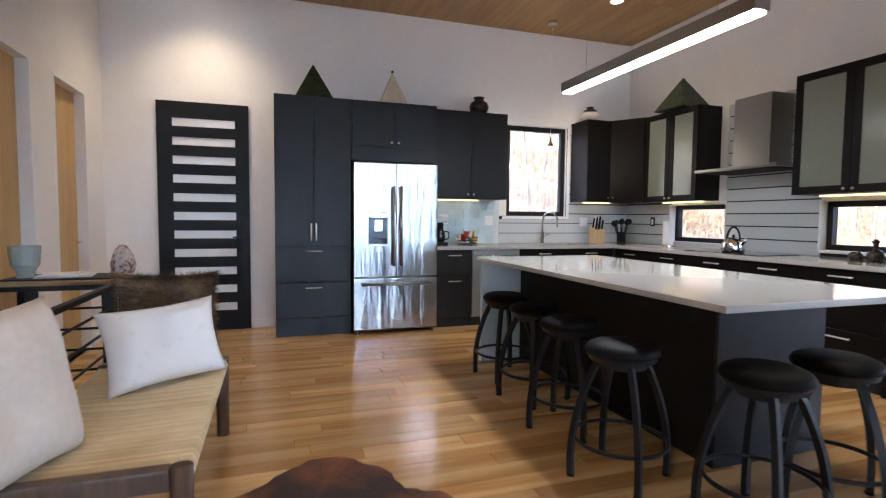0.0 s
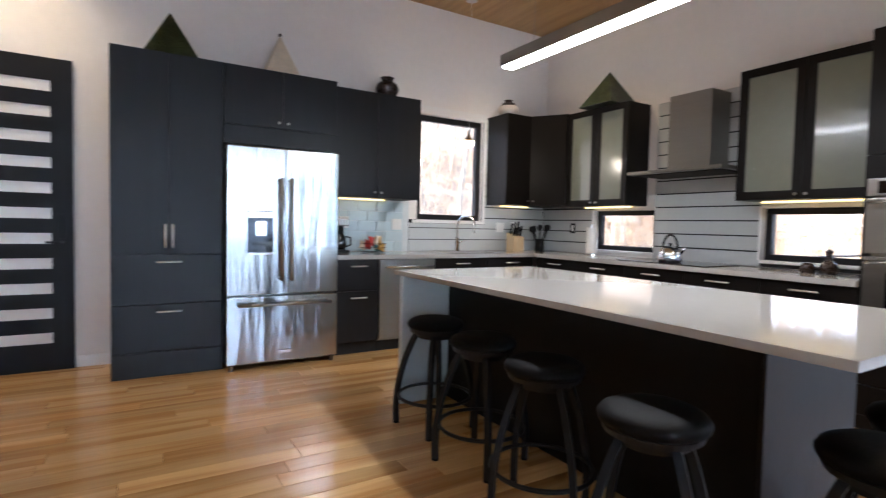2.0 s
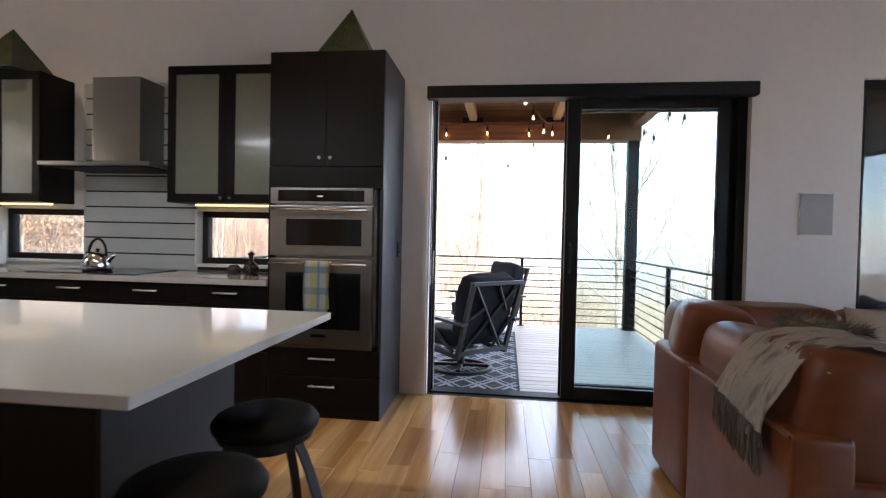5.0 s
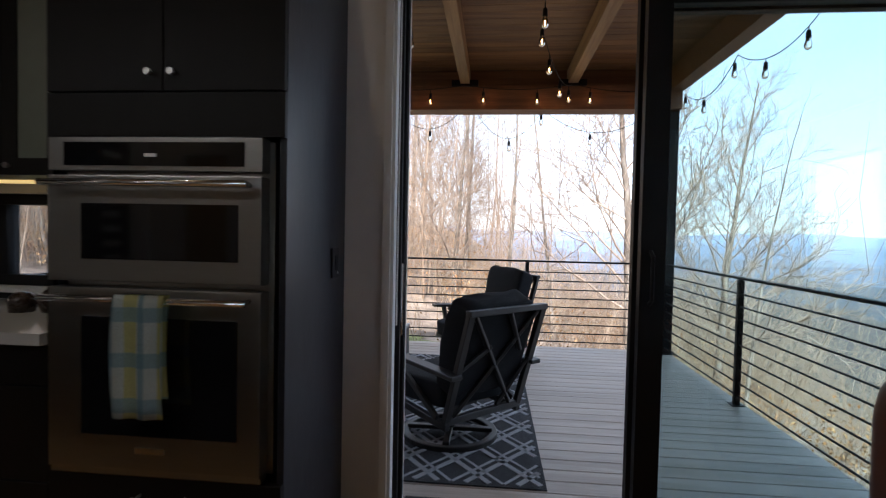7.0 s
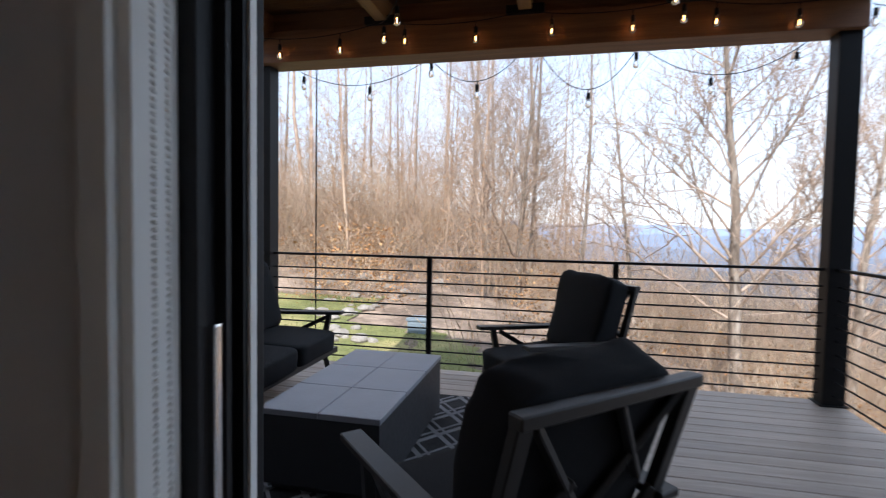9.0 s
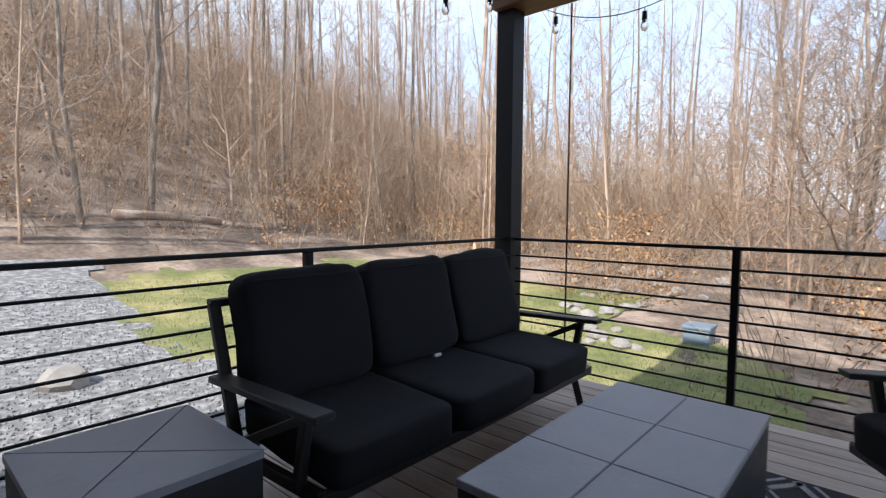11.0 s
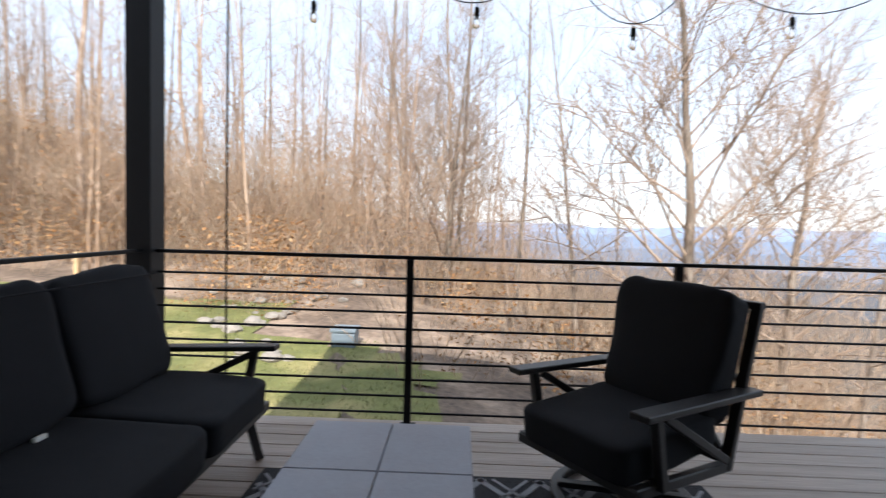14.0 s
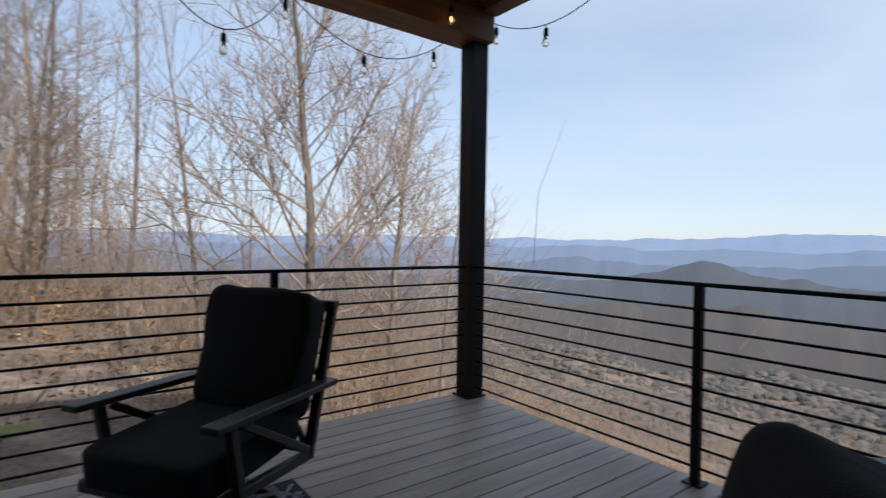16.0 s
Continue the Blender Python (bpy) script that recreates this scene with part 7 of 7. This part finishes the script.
for k in range(15000):
    x, y = rnd.uniform(1.5, 8.3), 4.9 + 9.5 * rnd.random() ** 1.5
    z = height(x, y) + 0.036
    r = rnd.uniform(0.010, 0.024)
    s = len(V)
    for dx, dy, dz in ((1, 0, 0.1), (-0.5, 0.9, 0), (-0.5, -0.9, 0), (rnd.uniform(-.3, .3), rnd.uniform(-.3, .3), 0.9)):
        V.append((x + dx * r * rnd.uniform(.7, 1.3), y + dy * r * rnd.uniform(.7, 1.3), z + dz * r))
    Fc += [(s, s + 1, s + 3), (s + 1, s + 2, s + 3), (s + 2, s, s + 3)]
me = mesh_of("gravel", (V, Fc), M_GRAVEL)
me.polygons.foreach_set("use_smooth", [False] * len(me.polygons))
tagged(new("gravel", me), "loose grey gravel stones on the drive", "gravel", kind="stuff")


def rock(x, y, s, seed, label, sink=0.25, mat=None):
    r = thing("rock", (x, y, height(x, y)), label, "rock", "rocks")
    bm = bmesh.new()
    bmesh.ops.create_icosphere(bm, subdivisions=2, radius=s)
    for v in bm.verts:
        v.co *= 1 + 0.35 * noise.noise(v.co / s * 1.1 + Vector((seed * 3.7, 0, 0)))
        v.co.z *= 0.6
        v.co.z += s * (0.6 - sink)
    part("stone", bm, mat or M_STONE, r, local=True)


rock(6.73, 9.1, 0.27, 1, "flat tan boulder lying on the gravel drive")
for k in range(34):
    u = k / 33
    x, y = 13.0 + 4.6 * u + rnd.gauss(0, 0.35), 5.0 + 1.6 * math.sin(u * 3) + rnd.gauss(0, 0.4)
    rock(x, y, rnd.uniform(0.07, 0.19), k + 4, "pale stone in the low border of the lawn")
for k in range(9):
    rock(18.4 + rnd.uniform(-1.5, 1.5), 6.6 + rnd.uniform(-1.6, 2.0), rnd.uniform(0.13, 0.25), k + 60, "pale boulder at the edge of the woods")
BX, BY = 14.2, 4.36
z = height(BX, BY)
b = thing("utility_box", (BX, BY, z), "blue-grey plastic utility box by the stone border", "utility box")
part("body", box(BX - 0.20, BX + 0.20, BY - 0.20, BY + 0.20, z - 0.1, z + 0.26, 0.04), M_BOX, b)
part("lid", box(BX - 0.22, BX + 0.22, BY - 0.22, BY + 0.22, z + 0.26, z + 0.32, 0.025), M_BOX, b)
for x, y in ((18.5, 12.3),):
    p = thing("marker_post", (x, y, height(x, y)), "short pale wooden marker post at the foot of the slope", "post", "marker posts")
    z = height(x, y)
    part("stake", box(x - 0.06, x + 0.06, y - 0.06, y + 0.06, z - 0.1, z + 0.62, 0.01), M_BEECH, p)
lg = thing("fallen_log", (11.3, 18.2, height(11.3, 18.2)), "weathered fallen log on the lower slope", "log")
part("trunk", tube([(9.8, 18.0, height(9.8, 18.0) + 0.12), (11.3, 18.2, height(11.3, 18.2) + 0.10), (12.9, 18.3, height(12.9, 18.3) + 0.08)], 0.15, 10, r2=0.10), M_BARKF, lg, smooth=True)


# ---- pieces of walls, floors and deck ----
def shared_box(sx, sy, sz, bev=0.0, mat=None, name="piece"):
    """One mesh, centred on x and y, base at 0, for many alike pieces."""
    bm = box(-sx / 2, sx / 2, -sy / 2, sy / 2, 0, sz, bev, seg=1)
    me = bpy.data.meshes.new(name)
    bm.to_mesh(me)
    bm.free()
    me.materials.append(mat)
    return me


def piece(name, me, loc, parent):
    ob = new(name, me)
    ob.parent = parent
    ob.location = Vector(loc) - OFF[parent]
    return ob


# hardwood planks: the stretch in front of the cabinets as pieces, the rest joined
fl = thing("floor", (1.5, 3.0, -0.02), "warm hickory hardwood plank floor with mixed tones", "floor", kind="structure")
rnd = random.Random(31)
WID = 0.127
lengths = [0.55, 0.8, 1.05, 1.3, 1.6]
shapes = {L: shared_box(L - 0.0016, WID - 0.0014, 0.02, 0.001, M_FLOOR, "plank") for L in lengths}
rest = bmesh.new()
count = 0
y = YS
while y < YB - 0.02:
    x = XW - rnd.uniform(0, 0.8)
    while x < XR:
        L = rnd.choice(lengths)
        cx, cy = x + L / 2, y + WID / 2
        if x > XW and x + L < XR and y + WID < YB and count < 300 and 0.9 < cy and cx > -1.9 and not (cy > 4.25 and cx < -1.8) and x > XL - 0.3:
            piece("plank", shapes[L], (cx, cy, -0.02), fl)
            count += 1
        else:
            a, b, c, d = max(x + 0.0008, XW), min(x + L - 0.0008, XR), y + 0.0007, min(y + WID - 0.0007, YB)
            if b - a > 0.01 and d - c > 0.005:
                box(a, b, c, d, -0.02, 0.0, bm=rest)
        x += L
    y += WID
me = bpy.data.meshes.new("plank_rest")
rest.to_mesh(me)
rest.free()
me.materials.append(M_FLOOR2)
ob = new("planks", me)
ob.parent = fl
ob.location = -OFF[fl]
tagged(ob, "hickory planks of the outer floor", kind="stuff")

# deck boards
dk = thing("deck", (6.8, 2.0, DECK - 0.03), "weathered brown-grey composite deck boards", "deck", kind="structure")
pitch = 0.1412
me = shared_box(0.1355, DY1 - DY0, 0.028, 0.003, M_BOARD, "deck_board")
nb = int((DX1 - DX0) / pitch)
for k in range(nb):
    piece("deck_board", me, (DX0 + 0.07 + k * pitch, (DY0 + DY1) / 2, DECK - 0.028), dk)

# slat boards with dark gaps on the right wall and beside the sink window
sh = thing("slat_wall", (XR - 0.01, 4.0, 0.912), "pale slat boards with dark joints behind the counter", "wall cladding", kind="structure")
for q in ((2.99, 3.098, 0.914, 1.45), (3.098, 3.902, 0.914, 0.942), (3.92, 4.92, 0.914, 2.45)):
    part("backing", box(XR - 0.006, XR - 0.001, *q), M_GAP, sh)
part("backing_corner", box(XR - 0.006, XR - 0.001, 5.73, YB - 0.004, 0.914, 1.44), M_GAP, sh)
H = 0.1285
for k in range(12):
    z0 = 0.916 + k * H
    for a, b in ((2.99, 3.098), (3.902, 4.928), (5.722, YB - 0.02)):
        if a > 5 and z0 > 1.4:
            continue
        if a < 3.5 and z0 > 1.4:
            continue
        part("slat", box(XR - 0.016, XR - 0.006, a, b, z0, z0 + H - 0.012, 0.001, seg=1), M_SHIP, sh)
sb = thing("slat_wall_back", (3.6, YB - 0.01, 0.912), "pale slat boards with dark joints around the sink window", "wall cladding", kind="structure")
part("backing", box(2.70, 2.799, YB - 0.006, YB - 0.001, 0.914, 1.26), M_GAP, sb)
part("backing", box(2.80, 3.66, YB - 0.006, YB - 0.001, 0.914, 1.255), M_GAP, sb)
part("backing", box(3.661, XR - 0.02, YB - 0.006, YB - 0.001, 0.914, 2.44), M_GAP, sb)
for k in range(12):
    z0 = 0.916 + k * H
    if z0 + H < 1.28:
        part("slat", box(2.70, XR - 0.02, YB - 0.016, YB - 0.006, z0, z0 + H - 0.008, 0.001, seg=1), M_SHIP, sb)
    else:
        if k == 2:
            part("slat", box(2.70, 3.698, YB - 0.016, YB - 0.006, z0, 1.219, 0.001, seg=1), M_SHIP, sb)
        part("slat", box(3.70, XR - 0.02, YB - 0.016, YB - 0.006, z0, z0 + H - 0.012, 0.001, seg=1), M_SHIP, sb)
tr = thing("window_trim", (3.23, YB - 0.01, 1.25), "white painted trim around the sink window", "window trim", kind="structure")
for b in ((2.74, 3.70, 2.415, 2.50), (3.665, 3.70, 1.235, 2.415), (2.74, 3.70, 1.222, 1.256)):
    part("board", box(b[0], b[1], YB - 0.019, YB - 0.0065, b[2], b[3], 0.002), M_TRIM, tr)
for a, b in ((4.93, 5.72), (3.10, 3.90)):
    w = thing("window_sill", (XR - 0.01, (a + b) / 2, 0.94), "white painted sill and side jamb of the low window", "window trim", kind="structure")
    part("sill", box(XR - 0.03, XR + 0.05, a, b, 0.945, 0.969, 0.003), M_TRIM, w)
    part("side", box(XR - 0.03, XR + 0.05, b - 0.004, b + 0.014, 0.969, 1.41, 0.002), M_TRIM, w)

# glass tiles between the fridge and the window
tl = thing("tile_backsplash", (2.2, YB - 0.01, 0.912), "pale blue glossy glass tile backsplash", "wall cladding", kind="structure")
part("grout", box(1.70, 2.698, YB - 0.007, YB - 0.001, 0.914, 1.452), M_GROUT, tl)
TW, TH = 0.205, 0.104
full = shared_box(TW - 0.004, 0.009, TH - 0.004, 0.0015, M_TILE, "tile")
half = shared_box(TW / 2 - 0.004, 0.009, TH - 0.004, 0.0015, M_TILE, "tile_half")
for r in range(5):
    x = 1.70
    if r % 2:
        piece("tile", half, (x + TW / 4, YB - 0.0115, 0.916 + r * TH), tl)
        x += TW / 2
    while x + TW < 2.70:
        piece("tile", full, (x + TW / 2, YB - 0.0115, 0.916 + r * TH), tl)
        x += TW
    if x + TW / 2 < 2.71:
        piece("tile", half, (x + TW / 4, YB - 0.0115, 0.916 + r * TH), tl)
